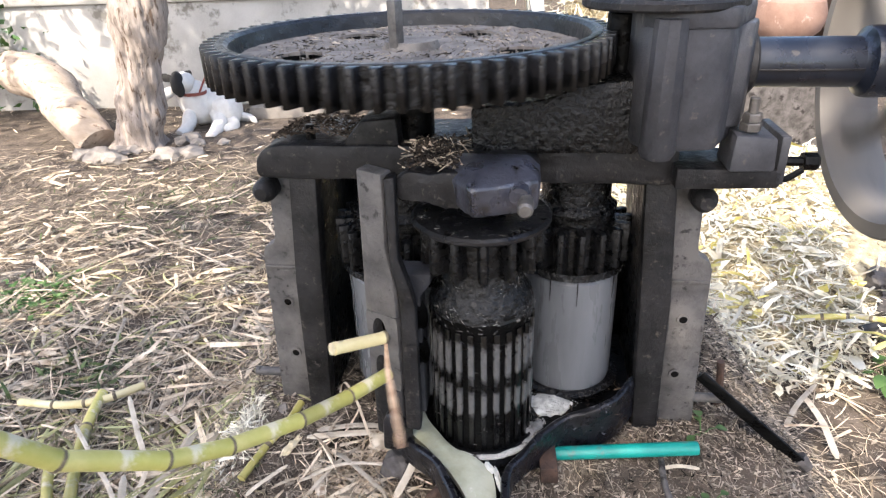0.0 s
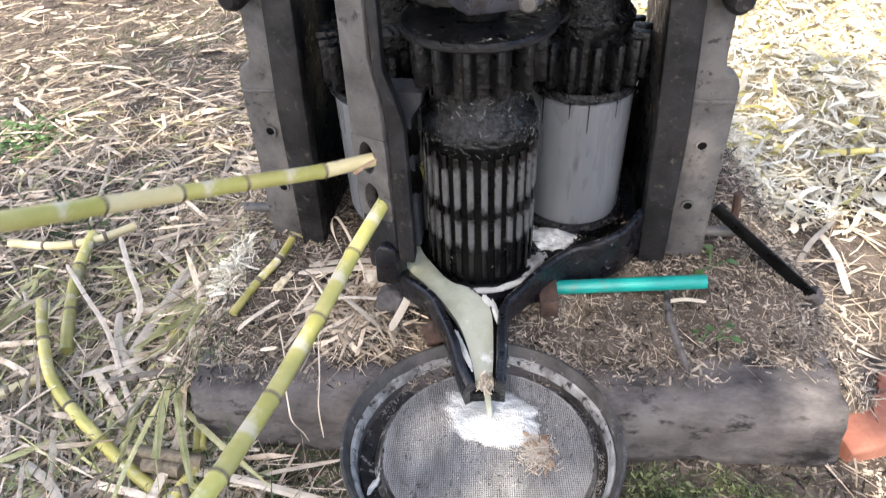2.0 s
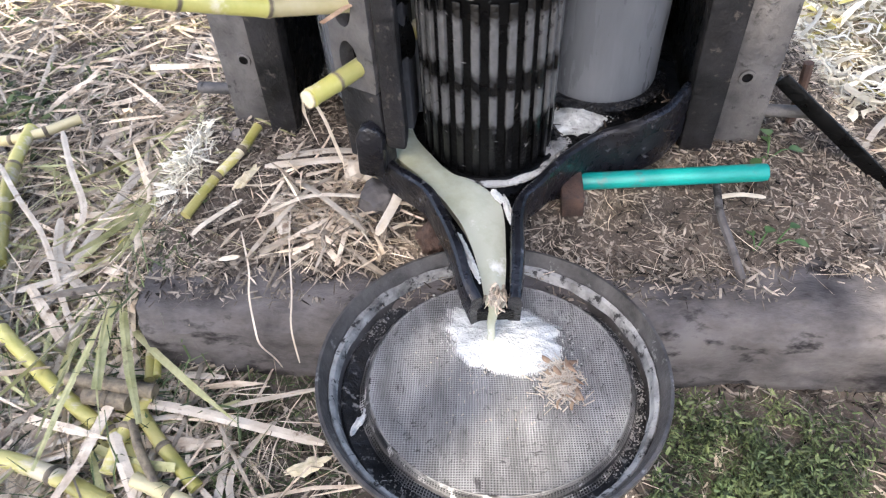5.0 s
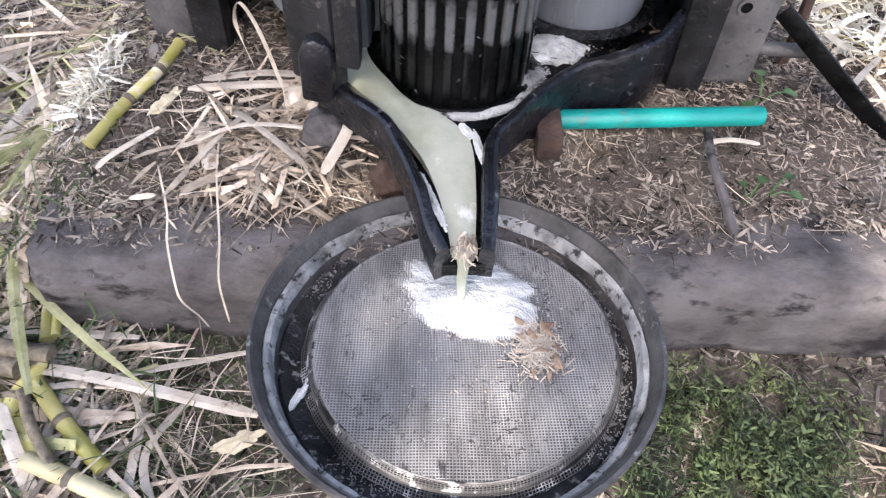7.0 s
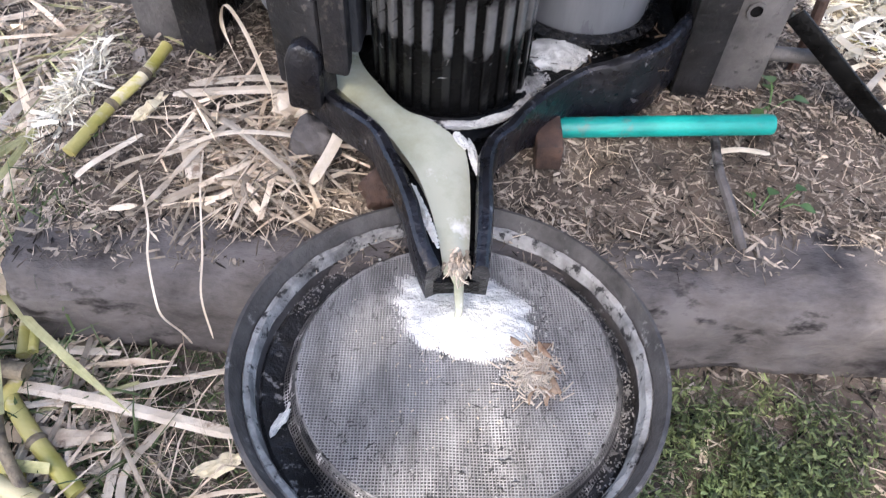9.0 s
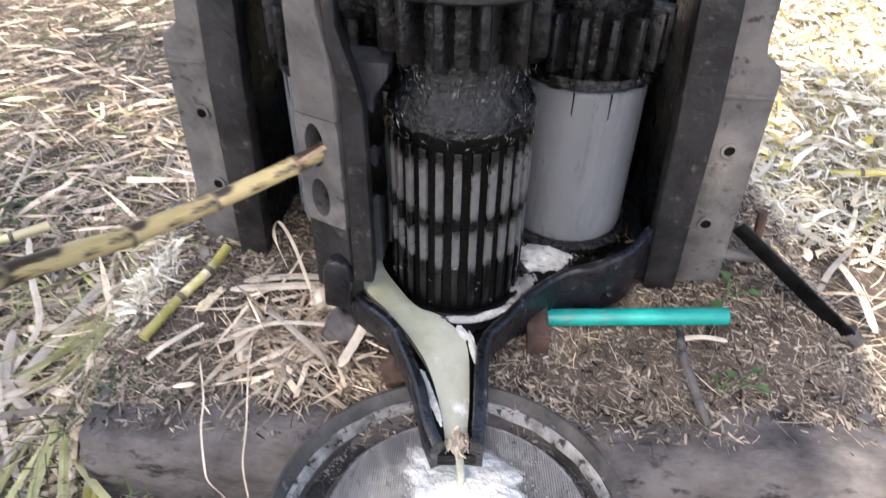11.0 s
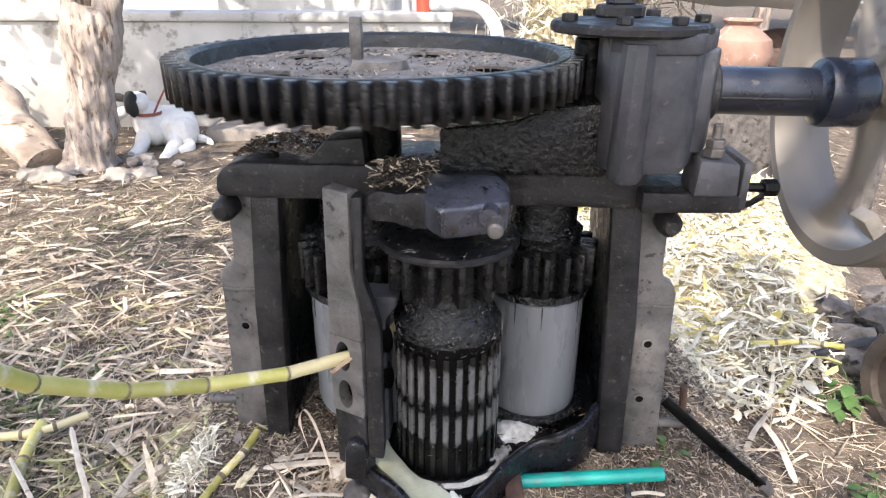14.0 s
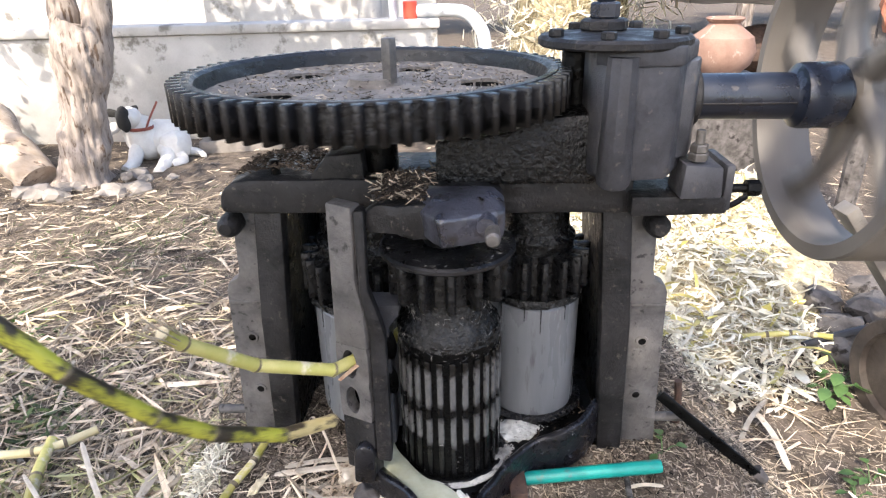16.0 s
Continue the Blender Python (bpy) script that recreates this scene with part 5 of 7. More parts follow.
# ---- the sieve and what it stands on ----
def build_sieve():
    s = thing("sieve", pose(0.115, 0.782, 0.004, -6.5, 0, 0), "round sooty tin sieve with wire mesh, resting on a pot", "sieve")
    R = 0.228
    part("rim", lathe([(R - 0.030, -0.052), (R - 0.022, -0.050), (R - 0.004, -0.004), (R - 0.001, 0.002), (R + 0.003, 0.002), (R + 0.004, -0.003), (R - 0.010, -0.046), (R - 0.026, -0.060), (R - 0.030, -0.058)], 96), SIEVE_RIM, s)
    part("rim_bead", rough_up(lathe([(R - 0.021, -0.034), (R - 0.014, -0.034), (R - 0.009, -0.022), (R - 0.012, -0.017), (R - 0.017, -0.020), (R - 0.021, -0.034)], 160), 0.0028, 45), SCUM, s)
    part("pan_floor", rough_up(lathe([(0, -0.062), (0.165, -0.060), (0.18, -0.054), (R - 0.026, -0.047), (R - 0.022, -0.050), (0.165, -0.066), (0, -0.068)], 120), 0.003, 50), SIEVE_BLACK, s, "black residue over the floor of the pan")
    # a drum of wire mesh stands in the pan: two crossing sets of wires on top, and a creased skirt
    dx, dy, rm, pitch, top = 0.010, 0.003, 0.1735, 0.0034, -0.032

    def mesh_z(x, y):
        return top - 0.005 * (1 - (x * x + y * y) / rm ** 2) + 0.0014 * noise.noise(Vector((x * 18, y * 18, 0)))

    verts, faces = [], []
    n = int(rm / pitch)
    for d in range(2):
        for k in range(-n, n + 1):
            c = k * pitch
            h = math.sqrt(max(0, rm * rm - c * c))
            if h < 0.004:
                continue
            seg = max(2, int(h / 0.012))
            i0 = len(verts)
            for q in range(seg + 1):
                u = -h + 2 * h * q / seg
                bow = 0.0016 * noise.noise(Vector((u * 12, k * 0.06, d * 9)))
                x, y = (u, c + bow) if d == 0 else (c + bow, u)
                z = mesh_z(x, y) + d * 0.0007
                wv = 0.00075
                x, y = x + dx, y + dy
                verts += [(x, y - wv, z), (x, y, z + wv), (x, y + wv, z)] if d == 0 else [(x - wv, y, z), (x, y, z + wv), (x + wv, y, z)]
            for q in range(seg):
                b = i0 + 3 * q
                faces += [(b, b + 1, b + 4, b + 3), (b + 1, b + 2, b + 5, b + 4)]
    raw("wire_mesh", verts, faces, MESH_WIRE, s)["label"] = "fine grey wire mesh"
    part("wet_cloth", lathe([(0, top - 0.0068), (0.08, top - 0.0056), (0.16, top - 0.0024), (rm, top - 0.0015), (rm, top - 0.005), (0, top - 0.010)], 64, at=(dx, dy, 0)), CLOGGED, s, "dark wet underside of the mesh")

    def skirt(a, v):
        """A point of the skirt at the angle a, from its top (v 0) to its foot (v 1), in folds."""
        fold = 0.0035 * math.sin(v * 9.5 + 1.4 * noise.noise(Vector((math.cos(a) * 2, math.sin(a) * 2, 1)))) * v
        out = rm + 0.0025 + 0.013 * v + fold + 0.003 * v * noise.noise(Vector((math.cos(a) * 5, math.sin(a) * 5, v * 2)))
        return Vector((dx + out * math.cos(a), dy + out * math.sin(a), top - 0.024 * v + 0.0012 * noise.noise(Vector((math.cos(a) * 9, math.sin(a) * 9, 4)))))

    verts, faces = [], []
    lines = [[skirt(2 * math.pi * k / 180, v / 12) for k in range(181)] for v in range(13)]
    lines += [[skirt(2 * math.pi * k / 300, v / 8) for v in range(9)] for k in range(300)]
    for line in lines:
        i0, wv = len(verts), 0.0007
        for q, pt in enumerate(line):
            run = (line[min(q + 1, len(line) - 1)] - line[max(q - 1, 0)]).normalized()
            away = (pt - Vector((dx, dy, pt.z))).normalized()
            side = run.cross(away).normalized() * wv
            verts += [tuple(pt - side), tuple(pt + away * wv), tuple(pt + side)]
        for q in range(len(line) - 1):
            b = i0 + 3 * q
            faces += [(b, b + 1, b + 4, b + 3), (b + 1, b + 2, b + 5, b + 4)]
    raw("mesh_skirt", verts, faces, SKIRT_WIRE, s)["label"] = "creased skirt of pale-crusted wire mesh"
    for r0, w, mt in ((rm + 0.001, 0.0022, SCUM), (rm + 0.007, 0.0020, SOOT_WIRE)):
        part("mesh_ring", rough_up(lathe([(r0 - w, top - 0.002), (r0, top + 0.001), (r0 + w, top - 0.002), (r0, top - 0.005), (r0 - w, top - 0.002)], 160, at=(dx, dy, 0 if mt is SCUM else -0.010)), 0.0012, 60), mt, s)
    r = random.Random(11)
    froth("foam_on_sieve", 0.002, 0.112, -0.037, 0.055, 0.034, -0.2, 0.010, 9, FOAM, "white juice froth under the falling stream", s.matrix_basis)
    froth("foam_on_sieve", 0.022, 0.074, -0.037, 0.102, 0.062, -0.46, 0.018, 6, FOAM, "white juice froth lying on the sieve mesh", s.matrix_basis)
    froth("foam_smear", -0.090, 0.085, -0.036, 0.03, 0.012, 0.7, 0.002, 7, SCUM, "thin grey smear of froth on the mesh", s.matrix_basis)
    froth("foam_smear", 0.095, 0.125, -0.036, 0.03, 0.012, -0.5, 0.002, 8, SCUM, "thin grey smear of froth on the mesh", s.matrix_basis)
    verts, faces = [], []
    for k in range(620):
        far = k > 480
        x, y = (r.gauss(0.092, 0.011), r.gauss(-0.012, 0.016)) if not far else (r.gauss(-0.01, 0.06), r.gauss(0.0, 0.05))
        l, w, h, i = r.uniform(0.004, 0.020) * (0.2 if far else 1), r.uniform(0.0003, 0.0010), r.uniform(0, 6.28), len(verts)
        z = -0.036 + r.uniform(0, 0.010 if not far else 0.001)
        c, q = math.cos(h), math.sin(h)
        verts += [(x - q * w, y + c * w, z), (x, y, z + w), (x + q * w, y - c * w, z), (x + c * l - q * w, y + q * l + c * w, z + 0.002), (x + c * l, y + q * l, z + 0.002 + w), (x + c * l + q * w, y + q * l - c * w, z + 0.002)]
        faces += [(i, i + 1, i + 4, i + 3), (i + 1, i + 2, i + 5, i + 4)]
    p = raw("pulp_fibres", verts, faces, STRAW_ONE)
    p.matrix_basis = s.matrix_basis
    tagged(p, "clump of tan cane pulp caught on the mesh", "cane pulp", kind="stuff")
    for k in range(26):
        x, y, a, l = r.gauss(0.094, 0.010), r.gauss(-0.010, 0.018), r.gauss(-1.3, 0.7), r.uniform(0.010, 0.028)
        w, lift, arch = r.uniform(0.0012, 0.0040), r.uniform(0.0, 0.008), r.uniform(0.1, 0.5)
        b, rows = bmesh.new(), []
        for q in range(6):
            u = q / 5
            c = Vector((x + math.cos(a) * l * (u - 0.5), y + math.sin(a) * l * (u - 0.5), -0.034 + lift + arch * l * u * (1 - u)))
            e = Vector((-math.sin(a), math.cos(a), 0.4)) * w * (0.35 + math.sin(math.pi * u) * 0.65)
            rows.append([b.verts.new(c - e), b.verts.new(c + Vector((0, 0, w * 0.5))), b.verts.new(c + e)])
            a += 0.12
        for u, v in zip(rows, rows[1:]):
            b.faces.new((u[0], u[1], v[1], v[0])), b.faces.new((u[1], u[2], v[2], v[1]))
        flake = part("pulp_flake", b, PULP)
        flake.matrix_basis = s.matrix_basis
        tagged(flake, "curled brown flake of cane pulp on the mesh", "cane pulp", "pulp flakes on the sieve")
    wad = part("fibre_wad", rough_up(blob(0.017, 0.005, 0.004, 0.6, 2, 3, 4), 0.004, 120), FOAM)
    wad.matrix_basis = s.matrix_basis @ pose(-0.172, -0.070, -0.040, 0, -15, 62)
    tagged(wad, "whitish wad of wet fibre at the edge of the mesh", "cane fibre")
    for name, mat, n, lo, hi, label in (("dried_residue", SCUM, 2200, 0.184, 0.205, "pale grey specks of dried scum round the mesh"), ("mesh_residue", SCUM, 420, 0.0, 0.160, "grey specks caught in the mesh"), ("dark_residue", SIEVE_BLACK, 420, 0.02, 0.162, "dark threads of residue on the mesh")):
        verts, faces = [], []
        for _ in range(n):
            a, d = r.uniform(0, 6.283), math.sqrt(r.uniform(lo * lo, hi * hi))
            x, y, h, i = d * math.cos(a), d * math.sin(a), r.uniform(0, 6.283), len(verts)
            if noise.noise(Vector((x * 14, y * 14, n))) < -0.05:
                continue
            l, w = r.uniform(0.0004, 0.0018) * (2.4 if mat is SIEVE_BLACK else 1), r.uniform(0.0003, 0.0008) * (0.8 if mat is SIEVE_BLACK else 1)
            z = (-0.050 + 0.2 * max(0.0, d - 0.185) if lo > 0.1 else -0.0355 + 0.005 * (d / 0.17) ** 2)
            x, y = (x, y) if lo > 0.1 else (x + dx, y + dy)
            c, q = math.cos(h), math.sin(h)
            verts += [(x - q * w - c * l, y + c * w - q * l, z), (x + q * w - c * l, y - c * w - q * l, z), (x + q * w + c * l, y - c * w + q * l, z), (x - q * w + c * l, y + c * w + q * l, z), (x, y, z + 0.002)]
            faces += [(i, i + 1, i + 4), (i + 1, i + 2, i + 4), (i + 2, i + 3, i + 4), (i + 3, i, i + 4)]
        sp = raw(name, verts, faces, mat)
        sp.matrix_basis = s.matrix_basis
        tagged(sp, label, "residue", kind="stuff")
    pot = thing("juice_pot", pose(0.13, 0.775, -0.24), "pale tin pot standing on the ground under the sieve", "pot")
    part("wall", lathe([(0, 0.0), (0.13, 0.0), (0.155, 0.02), (0.175, 0.10), (0.178, 0.165), (0.182, 0.168), (0.178, 0.172), (0.172, 0.165), (0.168, 0.10), (0.15, 0.025), (0, 0.01)], 56), WHITE_PLASTIC, pot)
    bag = part("flour_sack_scrap", rough_up(box(-0.045, 0.045, -0.03, 0.03, 0, 0.014, 0.004), 0.006, 30, 6), WHITE_PLASTIC)
    bag.matrix_basis = pose(0.30, 0.60, -0.215, 0, 0, 25)
    tagged(bag, "crumpled scrap of white plastic sheet on the ground", "plastic scrap")


build_sieve()


def build_hand_tools():
    h = thing("hammer", pose(0.256, 1.128, 0.012, 0, -4.0, -1.2), "rusty-headed hammer with a teal plastic handle on soil", "hammer")
    part("handle", lathe([(0, 0), (0.0135, 0), (0.0145, 0.004), (0.0145, 0.29), (0.0135, 0.296), (0.0105, 0.296), (0.0105, 0.28), (0, 0.28)], 22, axis="x", at=(0.012, 0, 0)), GREEN_PLASTIC, h, "teal plastic tube handle")
    head = prism([(-0.060, -0.024), (-0.064, 0.02), (-0.03, 0.026), (0.035, 0.022), (0.06, 0.012), (0.06, -0.004), (0.035, -0.02), (-0.03, -0.026)], -0.022, 0.014, "x", 0.004)
    part("head", rough_up(head, 0.0015, 60), RUST, h, "rusty iron head")
    bar = thing("iron_angle", pose(0.60, 1.255, 0.125, 0, 33, -30), "black oily angle iron leaning from the mill to the ground", "iron bar")
    part("bar", prism([(-0.014, -0.012), (0.014, -0.012), (0.014, -0.006), (-0.008, -0.006), (-0.008, 0.014), (-0.014, 0.014)], 0.0, 0.265, "x", 0.001), IRON_BLACK, bar)
    part("bar_tip", tube([(0.26, 0, 0), (0.29, 0, -0.004)], [0.018, 0.012], 10), OLDWOOD, bar, "clay-caked end")
    rod = part("rust_stake", tube(smooth_line([(0.665, 1.30, -0.06), (0.668, 1.30, 0.03), (0.660, 1.302, 0.12)], 4), 0.009, 8), RUST)
    tagged(rod, "rusty iron stake standing in the soil", "iron stake")
    st = part("dark_stick", tube(smooth_line([(0.488, 1.115, 0.012), (0.478, 1.05, 0.01), (0.482, 1.0, 0.0), (0.498, 0.955, -0.035)], 6), 0.0065, 8), OLDWOOD)
    tagged(st, "thin dark crooked stick lying on the mound", "stick")
    stone = part("rough_stone", rough_up(blob(0.035, 0.03, 0.032, 0.4, 1.5, 3, 2), 0.004, 40), OLDWOOD)
    stone.matrix_basis = pose(-0.06, 1.09, 0.015, 0, 0, 30)
    tagged(stone, "dark rounded stone under the tray edge", "stone")
    stone2 = part("rough_stone", rough_up(blob(0.03, 0.02, 0.035, 0.4, 1.5, 3, 5), 0.004, 40), RUST)
    stone2.matrix_basis = pose(0.03, 1.03, -0.02, 0, 0, 10)
    tagged(stone2, "rust-brown stone wedged beside the spout", "stone")
    bundle = part("pulp_clump", rough_up(blob(0.035, 0.03, 0.02, 0.5, 2, 3, 9), 0.012, 60), STRAW_ONE)
    bundle.matrix_basis = pose(-0.095, 1.16, 0.02)
    tagged(bundle, "matted clump of crushed cane fibre", "cane fibre")
    slab = part("mortar_slab", rough_up(box(-0.09, 0.09, -0.05, 0.05, -0.06, 0.03, 0.01), 0.012, 18, 5), STONE)
    slab.matrix_basis = pose(-0.405, 1.235, -0.055, 4, -22, 22)
    tagged(slab, "grey lump of mortar beside the mill leg", "mortar lump")
    for k, (x, y, s) in enumerate(((1.50, 1.90, 0.07), (1.66, 1.98, 0.09), (1.52, 2.06, 0.06), (1.75, 2.10, 0.08), (1.42, 1.80, 0.06), (1.60, 1.84, 0.06))):
        clod = part("dark_clod", rough_up(blob(s * 1.2, s, s * 0.7, 0.5, 1.5, 3, k), 0.012, 25), OLDWOOD)
        clod.matrix_basis = pose(x, y, ground_z(x, y) + s * 0.35, 0, 0, 40 * k)
        tagged(clod, "dark clod of earth and rag at the heap edge", "clod", "clods by the heap")
    bowl = thing("plastic_bowl", pose(0.775, 0.66, -0.215), "white plastic bowl with a green sprig on the ground", "bowl")
    part("wall", lathe([(0, 0), (0.05, 0), (0.075, 0.02), (0.085, 0.055), (0.092, 0.058), (0.093, 0.062), (0.083, 0.060), (0.072, 0.024), (0.048, 0.006), (0, 0.006)], 44), WHITE_PLASTIC, bowl)
    part("sprig", tube(smooth_line([(-0.05, -0.02, 0.02), (-0.02, 0.0, 0.035), (0.03, 0.01, 0.03)], 4), 0.003, 6), GRASS, bowl)
    for x, y, z, a in ((0.865, 0.935, -0.19, 14), (0.99, 0.99, -0.19, -25)):
        br = part("brick", rough_up(box(-0.075, 0.075, -0.05, 0.05, -0.032, 0.032, 0.006), 0.004, 30, 4), BRICK)
        br.matrix_basis = pose(x, y, z, 3, -5, a)
        tagged(br, "broken red brick at the end of the timber", "brick", "broken bricks")


build_hand_tools()


def herb(x, y, n, size, seed):
    """A low herb: thin stems, each with folded oval leaves."""
    r = random.Random(seed)
    root = thing("herb", pose(x, y, ground_z(x, y)), "small green broad-leaved herb in the soil", "plant", "herbs")
    for k in range(n):
        a, l = r.uniform(0, 6.283), size * r.uniform(0.6, 1.2)
        tip = Vector((math.cos(a) * l, math.sin(a) * l, l * r.uniform(0.4, 1.1)))
        part("stem", tube([(0, 0, -0.004), tip * 0.6 + Vector((0, 0, 0.2 * l)), tip], [0.0018, 0.0014, 0.001], 5), LEAF, root)
        b = bmesh.new()
        w, m = l * 0.55, l * 0.9
        d, s = Vector((math.cos(a), math.sin(a), -0.1)), Vector((-math.sin(a), math.cos(a), 0))
        rows = []
        for i in range(6):
            u = i / 5
            ww = w * math.sin(math.pi * (0.08 + 0.88 * u)) * 0.6
            rows.append([b.verts.new(tip + d * m * u + s * ww * q + Vector((0, 0, 0.25 * abs(q) * ww - 0.2 * m * u * u))) for q in (-1, 0, 1)])
        for p, q in zip(rows, rows[1:]):
            b.faces.new((p[0], p[1], q[1], q[0])), b.faces.new((p[1], p[2], q[2], q[1]))
        part("leaf", b, LEAF, root)


herb(0.535, 1.015, 2, 0.024, 1), herb(0.57, 1.03, 2, 0.022, 2), herb(0.60, 1.20, 4, 0.028, 3)
herb(1.30, 1.64, 11, 0.055, 4), herb(1.37, 1.69, 11, 0.055, 5), herb(1.20, 1.29, 7, 0.035, 7), herb(1.13, 1.24, 6, 0.03, 8), herb(0.98, 0.98, 6, 0.04, 6)


# ---- canes ----
def fallen_cane(points, r, mat, pieces, label):
    """A cane lying on the ground, in pieces between its dark nodes."""
    root = thing("sugar_cane", pose(0, 0, 0), label, "sugar cane", "canes on the ground")
    line = smooth_line(points, 12)
    n = len(line)
    cuts = [round(k * (n - 1) / pieces) for k in range(pieces + 1)]
    for a, b in zip(cuts, cuts[1:]):
        seg = line[a:b + 1]
        part("internode", tube(seg, [r * (1.0 if k in (0, len(seg) - 1) else 0.93) for k in range(len(seg))], 12), mat, root)
    for c in cuts[1:-1]:
        d = (line[min(c + 1, n - 1)] - line[c - 1]).normalized()
        part("node", tube([line[c] - d * 0.005, line[c], line[c] + d * 0.005], [r * 0.98, r * 1.12, r * 0.98], 12), NODE, root)
    return root


fallen_cane([(-0.93, 1.22, -0.11), (-0.90, 1.143, -0.14), (-0.814, 1.014, -0.16), (-0.653, 0.883, -0.17), (-0.533, 0.798, -0.17), (-0.459, 0.755, -0.175), (-0.368, 0.674, -0.18)], 0.0135, CANE, 5, "yellow-green sugar cane lying across the straw")
fallen_cane([(-1.01, 1.58, -0.19), (-0.97, 1.423, -0.18), (-0.913, 1.259, -0.185), (-0.858, 1.129, -0.19)], 0.016, CANE, 3, "thick yellow cane stump lying in the straw")
fallen_cane([(-0.90, 0.70, -0.185), (-0.728, 0.714, -0.175), (-0.637, 0.72, -0.17), (-0.531, 0.693, -0.17), (-0.436, 0.655, -0.175)], 0.0145, CANE, 4, "yellow sugar cane lying in the straw")
fallen_cane([(x, y, max(z, ground_z(x, y) + 0.012)) for x, y, z in ((-0.312, 1.285, 0.02), (-0.33, 1.225, 0.012), (-0.36, 1.16, 0.0), (-0.395, 1.075, -0.015))], 0.0095, CANE, 3, "thin green cane resting on the mound edge")
fallen_cane([(-0.47, 1.262, -0.13), (-0.485, 1.22, -0.14), (-0.52, 1.15, -0.165)], 0.012, CANE, 2, "short green cane end beside the mound")
fallen_cane([(-0.60, 1.34, -0.20), (-0.615, 1.25, -0.19), (-0.622, 1.17, -0.195)], 0.012, CANE, 3, "short green cane half buried in straw")
fallen_cane([(-0.478, 0.978, -0.165), (-0.457, 0.911, -0.165), (-0.441, 0.855, -0.168)], 0.009, CANE, 2, "thin green cane among grass by the timber")
fallen_cane([(-0.458, 0.967, -0.165), (-0.444, 0.911, -0.165), (-0.431, 0.861, -0.168)], 0.007, CANE, 2, "thin green cane among grass by the timber")
fallen_cane([(-0.438, 0.799, -0.168), (-0.38, 0.74, -0.172), (-0.311, 0.679, -0.178)], 0.0115, CANE, 2, "yellow cane piece lying in the grass")
fallen_cane([(-0.45, 0.697, -0.168), (-0.444, 0.767, -0.162), (-0.431, 0.817, -0.168)], 0.0115, CANE, 2, "yellow cane piece lying in the grass")
fallen_cane([(-0.56, 0.842, -0.145), (-0.506, 0.832, -0.138), (-0.452, 0.823, -0.138), (-0.409, 0.818, -0.142)], 0.0125, NODE, 1, "brown weathered cane stump across the straw")
fallen_cane([(-0.427, 0.767, -0.143), (-0.40, 0.722, -0.145), (-0.366, 0.677, -0.165)], 0.0075, NODE, 1, "thin brown dead stalk across a cane")
fallen_cane([(-0.403, 0.687, -0.165), (-0.342, 0.665, -0.168), (-0.275, 0.639, -0.175)], 0.012, CANE_PALE, 2, "pale peeled cane piece lying in the straw")
fallen_cane([(-0.505, 0.97, -0.19), (-0.49, 0.86, -0.185), (-0.479, 0.78, -0.19), (-0.481, 0.70, -0.19), (-0.478, 0.62, -0.195)], 0.0115, CANE, 4, "thin green cane among grass by the timber")
fallen_cane([(-0.535, 0.96, -0.195), (-0.53, 0.88, -0.19), (-0.525, 0.74, -0.195), (-0.50, 0.60, -0.195)], 0.010, CANE_PALE, 4, "thin brownish cane among grass by the timber")
fallen_cane([(-1.25, 1.555, -0.20), (-1.10, 1.535, -0.195), (-0.99, 1.555, -0.19), (-0.90, 1.62, -0.19)], 0.013, CANE_PALE, 4, "yellow-brown cane half buried in straw")
fallen_cane([(-1.06, 0.95, -0.19), (-0.96, 0.99, -0.185), (-0.86, 1.06, -0.185)], 0.013, CANE_PALE, 3, "yellow-brown cane half buried in straw")
fallen_cane([(-0.525, 0.819, -0.155), (-0.485, 0.811, -0.152), (-0.445, 0.802, -0.15)], 0.016, NODE, 2, "brown cut cane stub lying on other canes")
fallen_cane([(-0.95, 0.50, -0.19), (-0.70, 0.53, -0.185), (-0.50, 0.50, -0.185)], 0.016, CANE_PALE, 4, "pale yellow cane lying in the straw")
fallen_cane([(1.15, 1.90, -0.15), (1.29, 1.862, -0.12), (1.39, 1.796, -0.10)], 0.011, CANE, 4, "yellow-green cane across the bagasse")
fallen_cane([(1.20, 2.13, -0.13), (1.31, 2.116, -0.13), (1.505, 2.04, -0.11)], 0.010, CANE, 4, "yellow-green cane across the bagasse")


def leaf_strip(points, w, label):
    """One long dry leaf, creased along its middle."""
    line = smooth_line(points, 6)
    b = bmesh.new()
    rows = []
    for i, p in enumerate(line):
        d = (line[min(i + 1, len(line) - 1)] - line[max(i - 1, 0)]).normalized()
        s = d.cross(Vector((0, 0, 1))).normalized() * w * 0.85 * (0.5 if 0 < i < len(line) - 1 else 0.25)
        rows.append([b.verts.new(q) for q in (p - s, p + Vector((0, 0, w * 0.06)) + s * 0.2, p + s, p - Vector((0, 0, 0.0008)))])
    for p, q in zip(rows, rows[1:]):
        for k in range(4):
            b.faces.new((p[k], p[(k + 1) % 4], q[(k + 1) % 4], q[k]))
    b.faces.new(rows[0][::-1]), b.faces.new(rows[-1])
    ob = part("dry_leaf", b, STRAW_ONE, smooth=False)
    return tagged(ob, label, "dry leaf", "long dry leaves")


